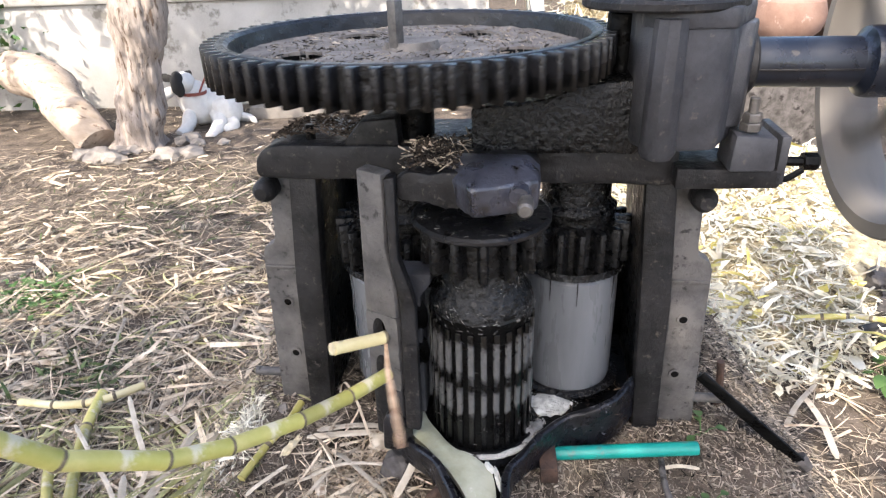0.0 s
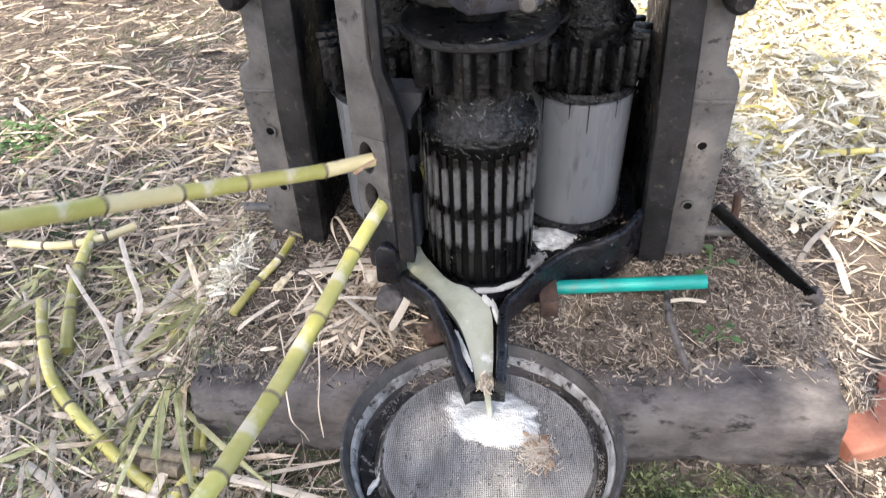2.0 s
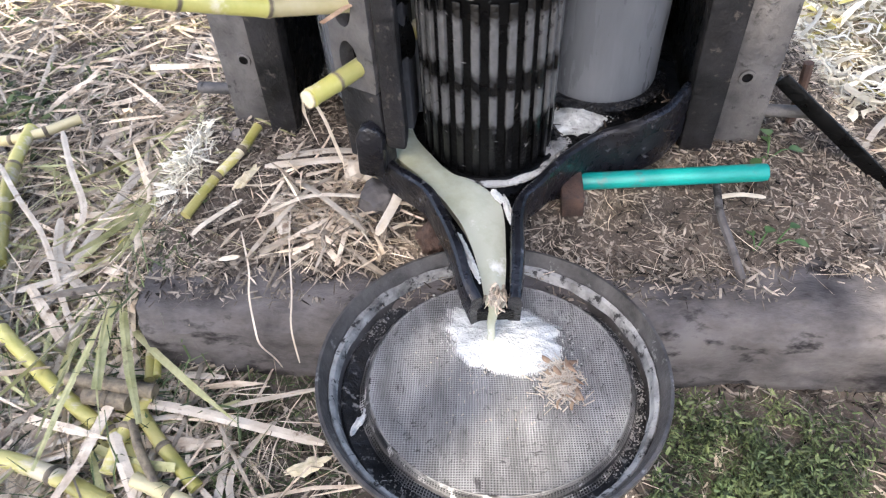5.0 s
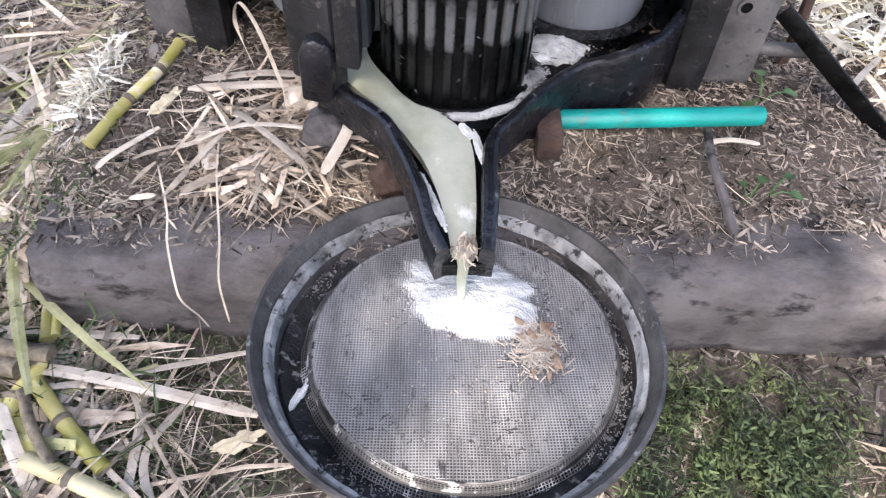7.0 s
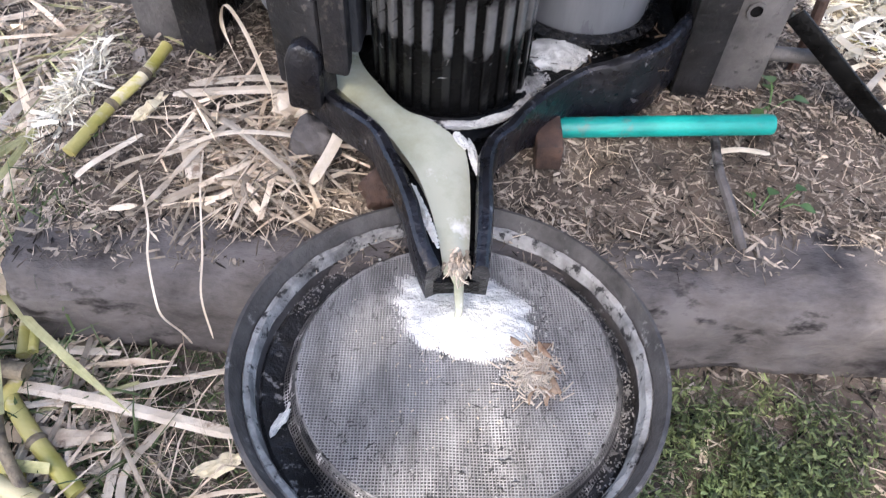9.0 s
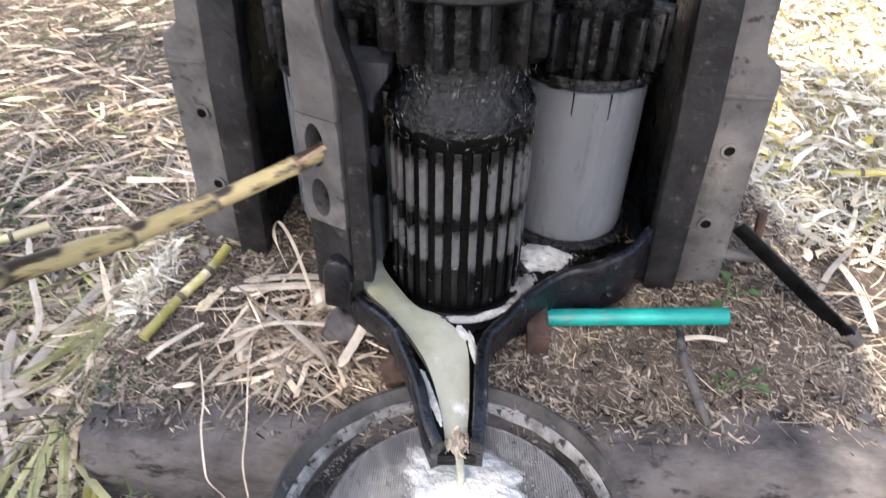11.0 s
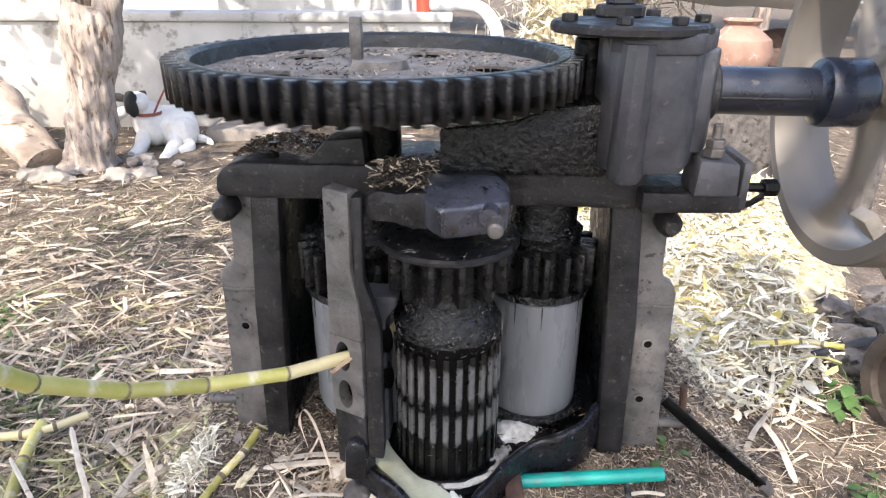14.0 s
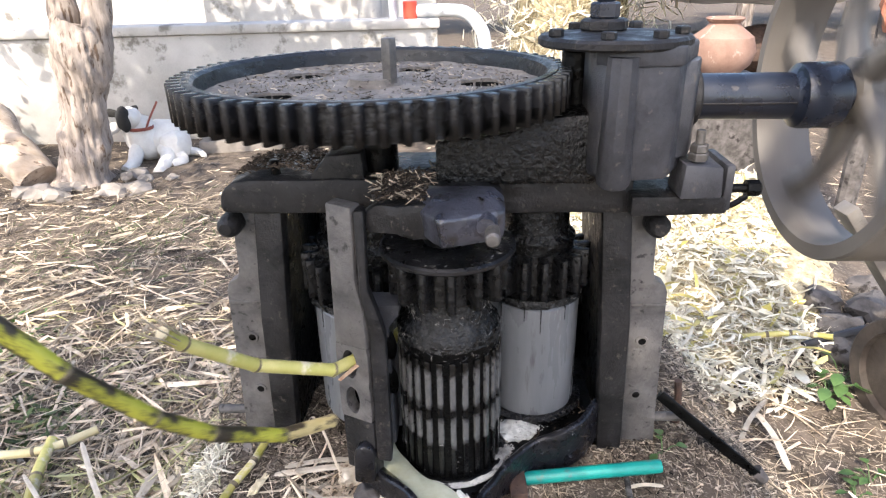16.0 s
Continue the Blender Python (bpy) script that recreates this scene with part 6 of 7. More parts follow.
for x, y, z, a in ((-0.305, 1.155, 0.008, 70), (-0.16, 0.72, -0.19, 20), (-0.56, 1.33, -0.15, 60), (-0.555, 1.27, -0.15, 40), (-0.58, 1.40, -0.15, 100)):
    chip = part("pith_chip", rough_up(blob(0.028, 0.010, 0.004, 0.7, 2, 3, a), 0.004, 70), PITH)
    chip.matrix_basis = pose(x, y, z, 0, 0, a)
    tagged(chip, "pale chip of cane pith lying in litter", "pith chip", "pith chips")
leaf_strip([(-0.27, 1.165, 0.024), (-0.17, 1.168, 0.032), (-0.075, 1.172, 0.034)], 0.022, "flat pale dry leaf beside the tray")
leaf_strip([(-0.25, 1.18, 0.03), (-0.16, 1.185, 0.040), (-0.085, 1.18, 0.040)], 0.018, "flat pale dry leaf beside the tray")
leaf_strip([(-0.90, 0.912, -0.185), (-0.72, 0.898, -0.18), (-0.589, 0.885, -0.178), (-0.322, 0.868, -0.18)], 0.016, "long straight dry leaf along the timber")
leaf_strip([(-0.46, 0.815, -0.165), (-0.37, 0.80, -0.163), (-0.291, 0.784, -0.165), (-0.137, 0.753, -0.18)], 0.020, "long reddish-white dry leaf beside the pot")
leaf_strip([(-0.62, 0.725, -0.18), (-0.47, 0.77, -0.165), (-0.358, 0.799, -0.175), (-0.156, 0.852, -0.185)], 0.011, "thin dry leaf beside the pot")
leaf_strip([(-0.455, 0.752, -0.15), (-0.42, 0.70, -0.16), (-0.384, 0.645, -0.185)], 0.022, "brown crumpled dry leaf over a cane")
leaf_strip([(-0.56, 0.62, -0.19), (-0.57, 0.70, -0.185), (-0.588, 0.806, -0.18), (-0.64, 0.97, -0.185)], 0.034, "broad grey-beige dry leaf in the straw")
leaf_strip([(-1.0, 1.423, -0.17), (-0.86, 1.27, -0.14), (-0.754, 1.157, -0.15), (-0.637, 0.984, -0.165), (-0.546, 0.877, -0.18)], 0.013, "long bent dry leaf across the straw")
leaf_strip([(-0.913, 1.554, -0.18), (-0.80, 1.38, -0.15), (-0.718, 1.248, -0.16), (-0.72, 1.13, -0.18)], 0.016, "long bent dry leaf across the straw")
leaf_strip([(-0.65, 1.42, -0.17), (-0.66, 1.25, -0.16), (-0.70, 1.02, -0.18)], 0.030, "broad grey-beige dry leaf in the straw")
leaf_strip([(-0.78, 1.25, -0.18), (-0.70, 1.10, -0.165), (-0.56, 1.00, -0.18)], 0.022, "dry leaf folded over in the straw")
leaf_strip([(-0.60, 1.16, -0.18), (-0.66, 1.08, -0.16), (-0.78, 1.05, -0.18)], 0.020, "dry leaf folded over in the straw")
leaf_strip([(-0.55, 1.10, -0.17), (-0.60, 0.99, -0.165), (-0.62, 0.86, -0.18)], 0.018, "dry leaf beside the timber end")
leaf_strip([(-0.30, 0.80, -0.19), (-0.285, 0.72, -0.185), (-0.28, 0.62, -0.19)], 0.015, "dry leaf lying on dark soil")
leaf_strip([(-0.22, 0.80, -0.19), (-0.27, 0.70, -0.185), (-0.22, 0.60, -0.19)], 0.013, "dry leaf lying on dark soil")
leaf_strip([(-0.62, 0.70, -0.175), (-0.70, 0.78, -0.165), (-0.80, 0.84, -0.18)], 0.020, "broad dry leaf across the straw")
leaf_strip([(-0.205, 1.06, 0.02), (-0.199, 1.0, 0.004), (-0.19, 0.93, -0.035), (-0.187, 0.882, -0.062), (-0.185, 0.864, -0.13)], 0.003, "dry brown leaf hanging over the timber")
leaf_strip([(-0.285, 1.03, 0.0), (-0.262, 0.965, -0.02), (-0.256, 0.925, -0.035), (-0.243, 0.882, -0.058), (-0.238, 0.868, -0.085), (-0.222, 0.864, -0.115), (-0.214, 0.862, -0.14)], 0.0032, "pale crinkled leaf hanging over the timber")
leaf_strip([(-0.19, 1.24, 0.01), (-0.20, 1.23, 0.09), (-0.185, 1.22, 0.13), (-0.16, 1.20, 0.10), (-0.13, 1.16, 0.03)], 0.007, "bent dry leaf standing against the mill")
leaf_strip([(1.0, 1.32, -0.19), (1.02, 1.44, -0.18), (1.03, 1.56, -0.19)], 0.022, "flat dry leaf on the soil by the bagasse")
leaf_strip([(0.90, 1.40, -0.17), (0.98, 1.50, -0.17), (1.08, 1.60, -0.18)], 0.016, "flat dry leaf on the soil by the bagasse")
leaf_strip([(-0.02, 1.10, 0.06), (-0.03, 1.06, 0.04), (-0.06, 1.01, 0.01)], 0.02, "pale strip of peel by the stone")
leaf_strip([(-0.30, 1.10, 0.006), (-0.35, 1.05, 0.0), (-0.37, 1.03, -0.008)], 0.012, "short grey strip at the timber edge")
leaf_strip([(-0.21, 1.13, 0.02), (-0.16, 1.08, 0.035), (-0.08, 1.02, 0.01)], 0.012, "dry leaf across the straw pile")
leaf_strip([(-0.26, 1.05, 0.012), (-0.17, 1.075, 0.035), (-0.05, 1.085, 0.02)], 0.010, "dry leaf across the straw pile")
leaf_strip([(-0.24, 1.02, 0.005), (-0.19, 1.08, 0.03), (-0.15, 1.14, 0.02)], 0.011, "dry leaf across the straw pile")
leaf_strip([(0.48, 1.09, 0.008), (0.52, 1.095, 0.010), (0.56, 1.09, 0.008)], 0.012, "flat dry leaf on the mound")
leaf_strip([(-0.24, 1.10, 0.015), (-0.222, 1.055, 0.012), (-0.21, 1.02, 0.004)], 0.026, "short orange-brown piece of peel on the mound")


# ---- the yard behind ----
def build_background():
    def wall(name, x0, x1, y0, y1, z0, z1, mat, label):
        b = box(x0, x1, y0, y1, z0, z1, 0.02)
        return tagged(part(name, b, mat), label, "wall", kind="structure")
    wall("wall_north", -7.0, 0.28, 5.86, 6.10, -0.45, 0.56, PLASTER, "low whitewashed wall with stains")
    wall("wall_coping", -7.0, 0.30, 5.82, 6.14, 0.56, 0.64, PLASTER, "whitewashed coping on the low wall")
    wall("wall_tank", -1.9, 0.30, 6.6, 6.9, -0.45, 0.86, PLASTER, "white water tank wall")
    wall("wall_far", -9.0, -1.0, 9.5, 9.8, -0.45, 2.2, PLASTER, "pale far wall in the sun")
    wall("step_slab", -1.75, -1.05, 5.35, 5.86, -0.45, -0.24, STONE, "low grey plinth at the wall")
    pillar = part("white_pillar", can(0.11, -0.4, 2.2, 24), PLASTER)
    pillar.matrix_basis = pose(-0.32, 6.3, 0)
    tagged(pillar, "round whitewashed pillar behind the tank", "pillar", kind="structure")
    pipe = thing("water_pipe", pose(0, 0, 0), "pale grey plastic water pipe bending down to the ground", "pipe")
    part("run", tube(smooth_line([(0.05, 5.95, 0.70), (0.35, 5.9, 0.70), (0.52, 5.8, 0.68), (0.62, 5.65, 0.58), (0.66, 5.55, 0.40), (0.68, 5.5, -0.34)], 6), 0.055, 14), PVC, pipe)
    part("cap", can(0.06, 0.0, 0.16, 16, at=(0.05, 5.92, 0.62)), RED_PLASTIC, pipe, "red plastic cap")
    stub = part("iron_stub", tube([(-0.10, 5.95, 0.62), (-0.10, 5.95, 0.82)], 0.035, 10), PVC)
    tagged(stub, "short upright pipe on the wall", "pipe")
    # trunk of the old tree by the dog
    t = thing("old_tree", pose(-2.335, 4.62, -0.40), "gnarled pale-barked tree with a forked trunk", "tree")
    line = smooth_line([(0, 0, 0), (0.04, 0.0, 0.25), (0.09, 0.02, 0.55), (0.155, 0.03, 0.9), (0.21, 0.04, 1.16)], 5)
    trunk = tube(line, [0.30, 0.235, 0.19, 0.175, 0.168, 0.165, 0.16, 0.158, 0.157, 0.158, 0.16, 0.165, 0.17, 0.175, 0.18, 0.185, 0.19, 0.195, 0.19, 0.18, 0.15][:len(line)], 28)
    bmesh.ops.subdivide_edges(trunk, edges=trunk.edges[:], cuts=2, use_grid_fill=True)
    rough_up(trunk, 0.05, 5)
    trunk.normal_update()
    for v in trunk.verts:
        v.co += v.normal * (0.035 * abs(noise.noise(Vector((v.co.x * 16, v.co.y * 16, v.co.z * 2.2)))) - 0.015)
    for v in trunk.verts:
        v.co.x, v.co.y = v.co.x * 0.95, v.co.y * 0.95
    part("trunk", rough_up(trunk, 0.01, 30), BARK, t)
    for k, pts in enumerate(([(0.14, 0.03, 0.85), (0.10, 0.04, 1.12), (0.07, 0.06, 1.4), (-0.2, 0.0, 2.3), (-0.5, -0.2, 3.2)], [(0.22, 0.03, 0.85), (0.30, 0.03, 1.12), (0.37, 0.04, 1.4), (0.5, -0.1, 2.3), (0.6, -0.3, 3.1)])):
        l = smooth_line(pts, 5)
        part("limb", rough_up(tube(l, [0.115 - 0.07 * i / len(l) for i in range(len(l))], 20), 0.03, 9), BARK, t)
    crown(t, -0.1, -0.5, 2.9, 1.8, 1.2, 0.8, 3600, 0.13, 5)
    fallen = part("fallen_trunk", rough_up(rough_up(tube(smooth_line([(-3.7, 5.4, 0.12), (-3.25, 5.1, 0.05), (-2.85, 4.72, -0.14), (-2.62, 4.55, -0.30)], 5), [0.17, 0.17, 0.17, 0.17, 0.17, 0.17, 0.165, 0.165, 0.16, 0.16, 0.16, 0.155, 0.15, 0.15, 0.15, 0.14], 20), 0.04, 4), 0.015, 20), LOGWOOD)
    tagged(fallen, "split fallen trunk with pale bare wood", "log")
    r = random.Random(21)
    for k in range(15):
        x, y = (-2.05 + 0.42 * r.random() - 0.05, 4.3 + 0.55 * r.random()) if k < 10 else (-2.65 + 0.35 * r.random(), 4.2 + 0.3 * r.random())
        s = r.uniform(0.04, 0.085)
        st = part("stone", rough_up(blob(s * 1.3, s, s * 0.65, 0.5, 1.3, 2, k), 0.012, 12), STONE, smooth=False)
        st.matrix_basis = pose(x, y, ground_z(x, y) + s * 0.3, 0, 0, r.uniform(0, 180))
        tagged(st, "pale angular stone at the foot of the tree", "stone", "stones by the tree")


def crown(parent, x, y, z, rx, ry, rz, count, size, seed):
    """Leaves in uneven clumps through an oval space."""
    r = random.Random(seed)
    verts, faces = [], []
    clumps = [(x + rx * r.gauss(0, 0.5), y + ry * r.gauss(0, 0.5), z + rz * r.gauss(0, 0.45)) for _ in range(40)]
    for _ in range(count):
        c = r.choice(clumps)
        p = Vector((r.gauss(c[0], 0.24), r.gauss(c[1], 0.24), r.gauss(c[2], 0.16)))
        d = Vector((r.gauss(0, 1), r.gauss(0, 1), r.gauss(-0.3, 0.6))).normalized()
        s = d.cross(Vector((r.gauss(0, 1), r.gauss(0, 1), 1))).normalized() * size * 0.35
        n, i = d.cross(s).normalized() * size * 0.12, len(verts)
        verts += [p, p + d * size * 0.5 + s + n, p + d * size * 1.2, p + d * size * 0.5 - s + n, p + d * size * 0.55]
        faces += [(i, i + 1, i + 4), (i + 1, i + 2, i + 4), (i + 2, i + 3, i + 4), (i + 3, i, i + 4)]
    ob = raw("crown", [tuple(v) for v in verts], faces, LEAF, parent)
    ob["label"] = "loose crown of small green leaves"
    return ob


build_background()


def shade_tree():
    """The tree behind the camera whose crown keeps the mill in the shade."""
    px, py = 0.05, 1.0
    h = 4.4
    cx, cy = px + SUN_DIR.x / SUN_DIR.z * h, py + SUN_DIR.y / SUN_DIR.z * h
    t = thing("shade_tree", pose(cx - 0.8, cy - 0.6, -0.25), "broad leafy tree that shades the mill", "tree")
    part("trunk", rough_up(tube(smooth_line([(0, 0, 0), (0.1, 0.05, 1.2), (0.3, 0.2, 2.4), (0.7, 0.5, 4.2)], 5), [0.26 - 0.011 * k for k in range(16)], 18), 0.03, 5), BARK, t)
    for a in range(6):
        part("limb", tube(smooth_line([(0.3, 0.2, 2.6), (0.5 + 0.8 * math.cos(a), 0.4 + 0.8 * math.sin(a), 3.6), (0.8 + 1.6 * math.cos(a), 0.6 + 1.3 * math.sin(a), 4.5)], 4), [0.10 - 0.009 * k for k in range(9)], 10), BARK, t)
    crown(t, 0.8 - 0.92, 0.66, 4.6, 1.70, 1.35, 0.5, 5000, 0.17, 9)


shade_tree()


def build_dog():
    d = thing("dog", pose(-2.02, 5.22, -0.37, 0, 0, 8), "white dog with a black head patch lying by the wall", "dog")

    def lump(name, rx, ry, rz, m, mat, parent, seed, label=""):
        b = blob(rx, ry, rz, 0.16, 1.8, 3, seed)
        rough_up(b, 0.006, 30)
        bmesh.ops.transform(b, matrix=m, verts=b.verts)
        return part(name, b, mat, parent, label)
    lump("body", 0.21, 0.16, 0.165, pose(0.04, 0.08, 0.165, 0, 10, -12), FUR_WHITE, d, 1)
    lump("haunch", 0.115, 0.13, 0.13, pose(0.13, -0.02, 0.14, 0, 0, 10), FUR_WHITE, d, 2)
    lump("chest", 0.14, 0.13, 0.20, pose(-0.10, 0.02, 0.21, 0, -22, 0), FUR_WHITE, d, 3)
    h = lump("head", 0.088, 0.085, 0.085, pose(-0.16, -0.05, 0.385, 0, 0, 0), FUR_WHITE, d, 4)
    lump("head_patch", 0.055, 0.055, 0.095, pose(-0.185, -0.105, 0.385, 0, 0, 0), FUR_BLACK, h, 5, "black patch over the face")
    lump("muzzle", 0.07, 0.042, 0.042, pose(-0.275, -0.11, 0.325, 0, -18, 35), FUR_WHITE, h, 6)
    lump("nose", 0.014, 0.014, 0.012, pose(-0.335, -0.155, 0.318), FUR_BLACK, h, 7)
    for x, y, ry, rz in ((-0.285, -0.05, 8, -10), (-0.145, -0.03, -25, 30)):
        e = blob(0.07, 0.014, 0.034, 0.15, 2, 2, 6)
        bmesh.ops.transform(e, matrix=pose(x, y, 0.432, 0, ry, rz), verts=e.verts)
        part("ear", e, FUR_BLACK, h)
    for pts in ([(-0.14, -0.06, 0.14), (-0.16, -0.18, 0.06), (-0.20, -0.28, 0.03)], [(0.06, -0.06, 0.13), (0.10, -0.18, 0.09), (0.07, -0.32, 0.03), (0.06, -0.40, 0.025)], [(0.14, -0.08, 0.08), (0.20, -0.16, 0.05), (0.13, -0.24, 0.03)]):
        l = smooth_line(pts, 4)
        part("leg", rough_up(tube(l, [0.06 - 0.025 * k / len(l) for k in range(len(l))], 12), 0.008, 12), FUR_WHITE, d)
    part("tail", tube(smooth_line([(0.20, 0.06, 0.07), (0.30, 0.02, 0.06), (0.36, -0.06, 0.045)], 4), [0.04, 0.04, 0.036, 0.034, 0.03, 0.028, 0.025, 0.02, 0.012], 10), FUR_WHITE, d)
    part("collar", lathe([(0.092, -0.012), (0.10, -0.012), (0.10, 0.012), (0.092, 0.012), (0.092, -0.012)], 24, at=(-0.10, -0.02, 0.30)), CLOTH, d)
    part("leash", tube(smooth_line([(-0.05, -0.08, 0.29), (-0.01, -0.02, 0.38), (0.04, 0.06, 0.48)], 5), 0.008, 6), CLOTH, d, "red cord leash")


build_dog()


def wall_bush():
    """A yellow-green bush that stands against the low wall."""
    t = thing("bush", pose(-4.22, 5.45, -0.40), "yellow-green leafy bush against the white wall", "bush")
    for k in range(5):
        a = k * 1.3
        part("stem", tube(smooth_line([(0, 0, 0), (0.08 * math.cos(a), 0.06 * math.sin(a), 0.5), (0.18 * math.cos(a), 0.12 * math.sin(a), 0.95)], 4), [0.014 - 0.001 * q for q in range(9)], 7), BARK, t)
    crown(t, -0.05, 0.0, 0.75, 0.22, 0.14, 0.45, 900, 0.07, 71)


wall_bush()


def build_right_side():
    pot = part("clay_pot", lathe([(0, 0), (0.12, 0.0), (0.22, 0.10), (0.25, 0.20), (0.22, 0.30), (0.13, 0.37), (0.11, 0.40), (0.14, 0.43), (0.13, 0.44), (0.10, 0.40), (0, 0.38)], 36), CLAY)
    pot.matrix_basis = pose(2.06, 4.3, 0.33) @ Matrix.Scale(0.85, 4)
    tagged(pot, "round terracotta water pot on a brick pier", "clay pot")
    pier = thing("stone_pier", pose(2.06, 4.35, 0), "rough stone pier under the clay pot", "pier")
    part("core", rough_up(box(-0.30, 0.30, -0.28, 0.28, -0.45, 0.33, 0.02), 0.03, 5, 6), OLDWOOD, pier)
    sheet = part("roof_sheet", rough_up(box(-0.9, 0.9, -0.5, 0.5, 0, 0.03, 0.005), 0.03, 3, 8), PVC)
    sheet.matrix_basis = pose(2.75, 5.9, 0.74, -6, 4, 0)
    tagged(sheet, "pale blue-grey sheet lying over a store of sacks", "roofing sheet")
    r = random.Random(31)
    for k in range(6):
        s = part("sack", rough_up(blob(0.42, 0.3, 0.2, 0.25, 1.3, 3, k), 0.03, 6), RUST if k % 2 else OLDWOOD)
        s.matrix_basis = pose(2.15 + 0.55 * (k % 3), 5.9 + 0.1 * r.random(), -0.12 + 0.40 * (k // 3), 0, 0, r.uniform(-20, 20))
        tagged(s, "brown filled sack in the store", "sack", "sacks")
    blades("fodder_stack", 5200, spot(1.55, 6.3, 0.36, 0.25), (0.08, 0.3), (0.006, 0.025), BAGASSE, "tall stack of pale dry cane tops", "fodder stack", lift=(0.0, 1.5), tilt=0.9, seed=33)
    core = part("fodder_core", rough_up(blob(0.55, 0.35, 0.95, 0.3, 1.5, 4, 2), 0.05, 9), SEAM)
    core.matrix_basis = pose(1.55, 6.35, 0.35)
    tagged(core, "packed inside of the dry fodder stack", "fodder stack", kind="stuff")
    strut = part("wooden_strut", box(-0.02, 0.02, -0.035, 0.035, -0.3, 0.34, 0.004), DUSTY_STEEL)
    strut.matrix_basis = pose(1.50, 1.75, 0.10, 0, -38, 0)
    tagged(strut, "pale wooden strut standing by the flywheel", "strut")
    w = thing("cart_wheel", pose(1.42, 1.50, -0.06, 0, 0, 12), "dusty dark iron cart wheel half in view", "wheel")
    part("rim", lathe([(0.14, -0.03), (0.175, -0.03), (0.18, -0.025), (0.18, 0.025), (0.175, 0.03), (0.14, 0.03), (0.135, 0), (0.14, -0.03)], 48, axis="x"), WHEEL_RUST, w)
    part("disc", lathe([(0, -0.012), (0.145, -0.008), (0.145, 0.008), (0, 0.012)], 40, axis="x"), WHEEL_RUST, w)
    hose = part("black_hose", tube(smooth_line([(1.30, 1.80, -0.13), (1.5, 1.83, -0.10), (1.75, 1.86, -0.09)], 5), 0.014, 10), BLACK_RUBBER)
    tagged(hose, "black hose on the bagasse", "hose")
    rag = part("orange_bag", rough_up(blob(0.06, 0.04, 0.12, 0.5, 2, 3, 3), 0.015, 20), BRICK)
    rag.matrix_basis = pose(2.35, 3.2, 0.82)
    post = part("bag_post", tube([(2.38, 3.25, -0.4), (2.38, 3.25, 1.4)], 0.05, 10), OLDWOOD)
    tagged(post, "weathered post behind the flywheel", "post")
    tagged(rag, "crumpled orange bag hung on a post", "bag")
    # far trees that close the yard
    for x, y, s, k in ((-6, 14, 2.6, 1), (-2, 16, 3.0, 2), (2.5, 15, 2.6, 3), (6.5, 13, 2.8, 4), (10, 15, 3.0, 5)):
        t = thing("far_tree", pose(x, y, -0.35), "leafy tree at the back of the yard", "tree", "far trees")
        part("trunk", tube([(0, 0, 0), (0.05, 0, 1.2), (0, 0.05, 2.6)], [0.18, 0.14, 0.08], 10), BARK, t)
        crown(t, 0, 0, 2.6, s, s * 0.8, 1.1, 2200, 0.28, 40 + k)


build_right_side()


# ---- what moves ----
A_GUIDE = [
    (0, (-0.273, 0.768, 0.364), (-0.405, 0.596, 0.537)),
    (0.5, (-0.146, 0.891, 0.269), (-0.215, 0.705, 0.307)),
    (1, (-0.132, 0.855, 0.238), (-0.184, 0.640, 0.267)),
    (1.5, (-0.148, 0.822, 0.232), (-0.185, 0.580, 0.257)),
    (2, (-0.144, 0.769, 0.224), (-0.197, 0.533, 0.246)),
    (2.5, (-0.167, 0.739, 0.242), (-0.225, 0.515, 0.246)),
    (3, (-0.189, 0.800, 0.234), (-0.272, 0.587, 0.230)),
    (3.5, (-0.213, 0.900, 0.244), (-0.319, 0.722, 0.250)),
    (4, (-0.180, 0.938, 0.259), (-0.291, 0.832, 0.244)),
]
B_GUIDE = [
    (1, (-0.349, 0.783, 0.517), (-0.402, 0.508, 0.645)),
    (1.5, (-0.348, 0.786, 0.388), (-0.380, 0.620, 0.502)),
    (2, (-0.288, 0.876, 0.427), (-0.377, 0.669, 0.533)),
    (2.5, (-0.268, 0.898, 0.465), (-0.367, 0.733, 0.581)),
    (3, (-0.269, 0.911, 0.407), (-0.390, 0.745, 0.505)),
    (3.5, (-0.253, 0.949, 0.420), (-0.352, 0.824, 0.507)),
    (4, (-0.238, 0.964, 0.421), (-0.359, 0.850, 0.509)),
]
C_GUIDE = [
    (10.5, (-0.204, 0.995, 0.292), (-0.265, 0.834, 0.323)),
    (11, (-0.232, 0.954, 0.316), (-0.310, 0.791, 0.369)),
    (11.5, (-0.264, 0.967, 0.322), (-0.345, 0.787, 0.412)),
    (12, (-0.270, 0.964, 0.351), (-0.357, 0.792, 0.450)),
    (12.5, (-0.279, 0.949, 0.372), (-0.372, 0.748, 0.491)),
    (13, (-0.286, 0.921, 0.389), (-0.378, 0.733, 0.501)),
    (14, (-0.320, 0.899, 0.419), (-0.401, 0.720, 0.571)),
    (14.5, (-0.291, 0.887, 0.423), (-0.405, 0.718, 0.634)),
    (15, (-0.266, 0.878, 0.419), (-0.391, 0.740, 0.609)),
    (15.5, (-0.262, 0.922, 0.436), (-0.350, 0.815, 0.597)),
    (16, (-0.226, 0.982, 0.429), (-0.311, 0.880, 0.559)),
]
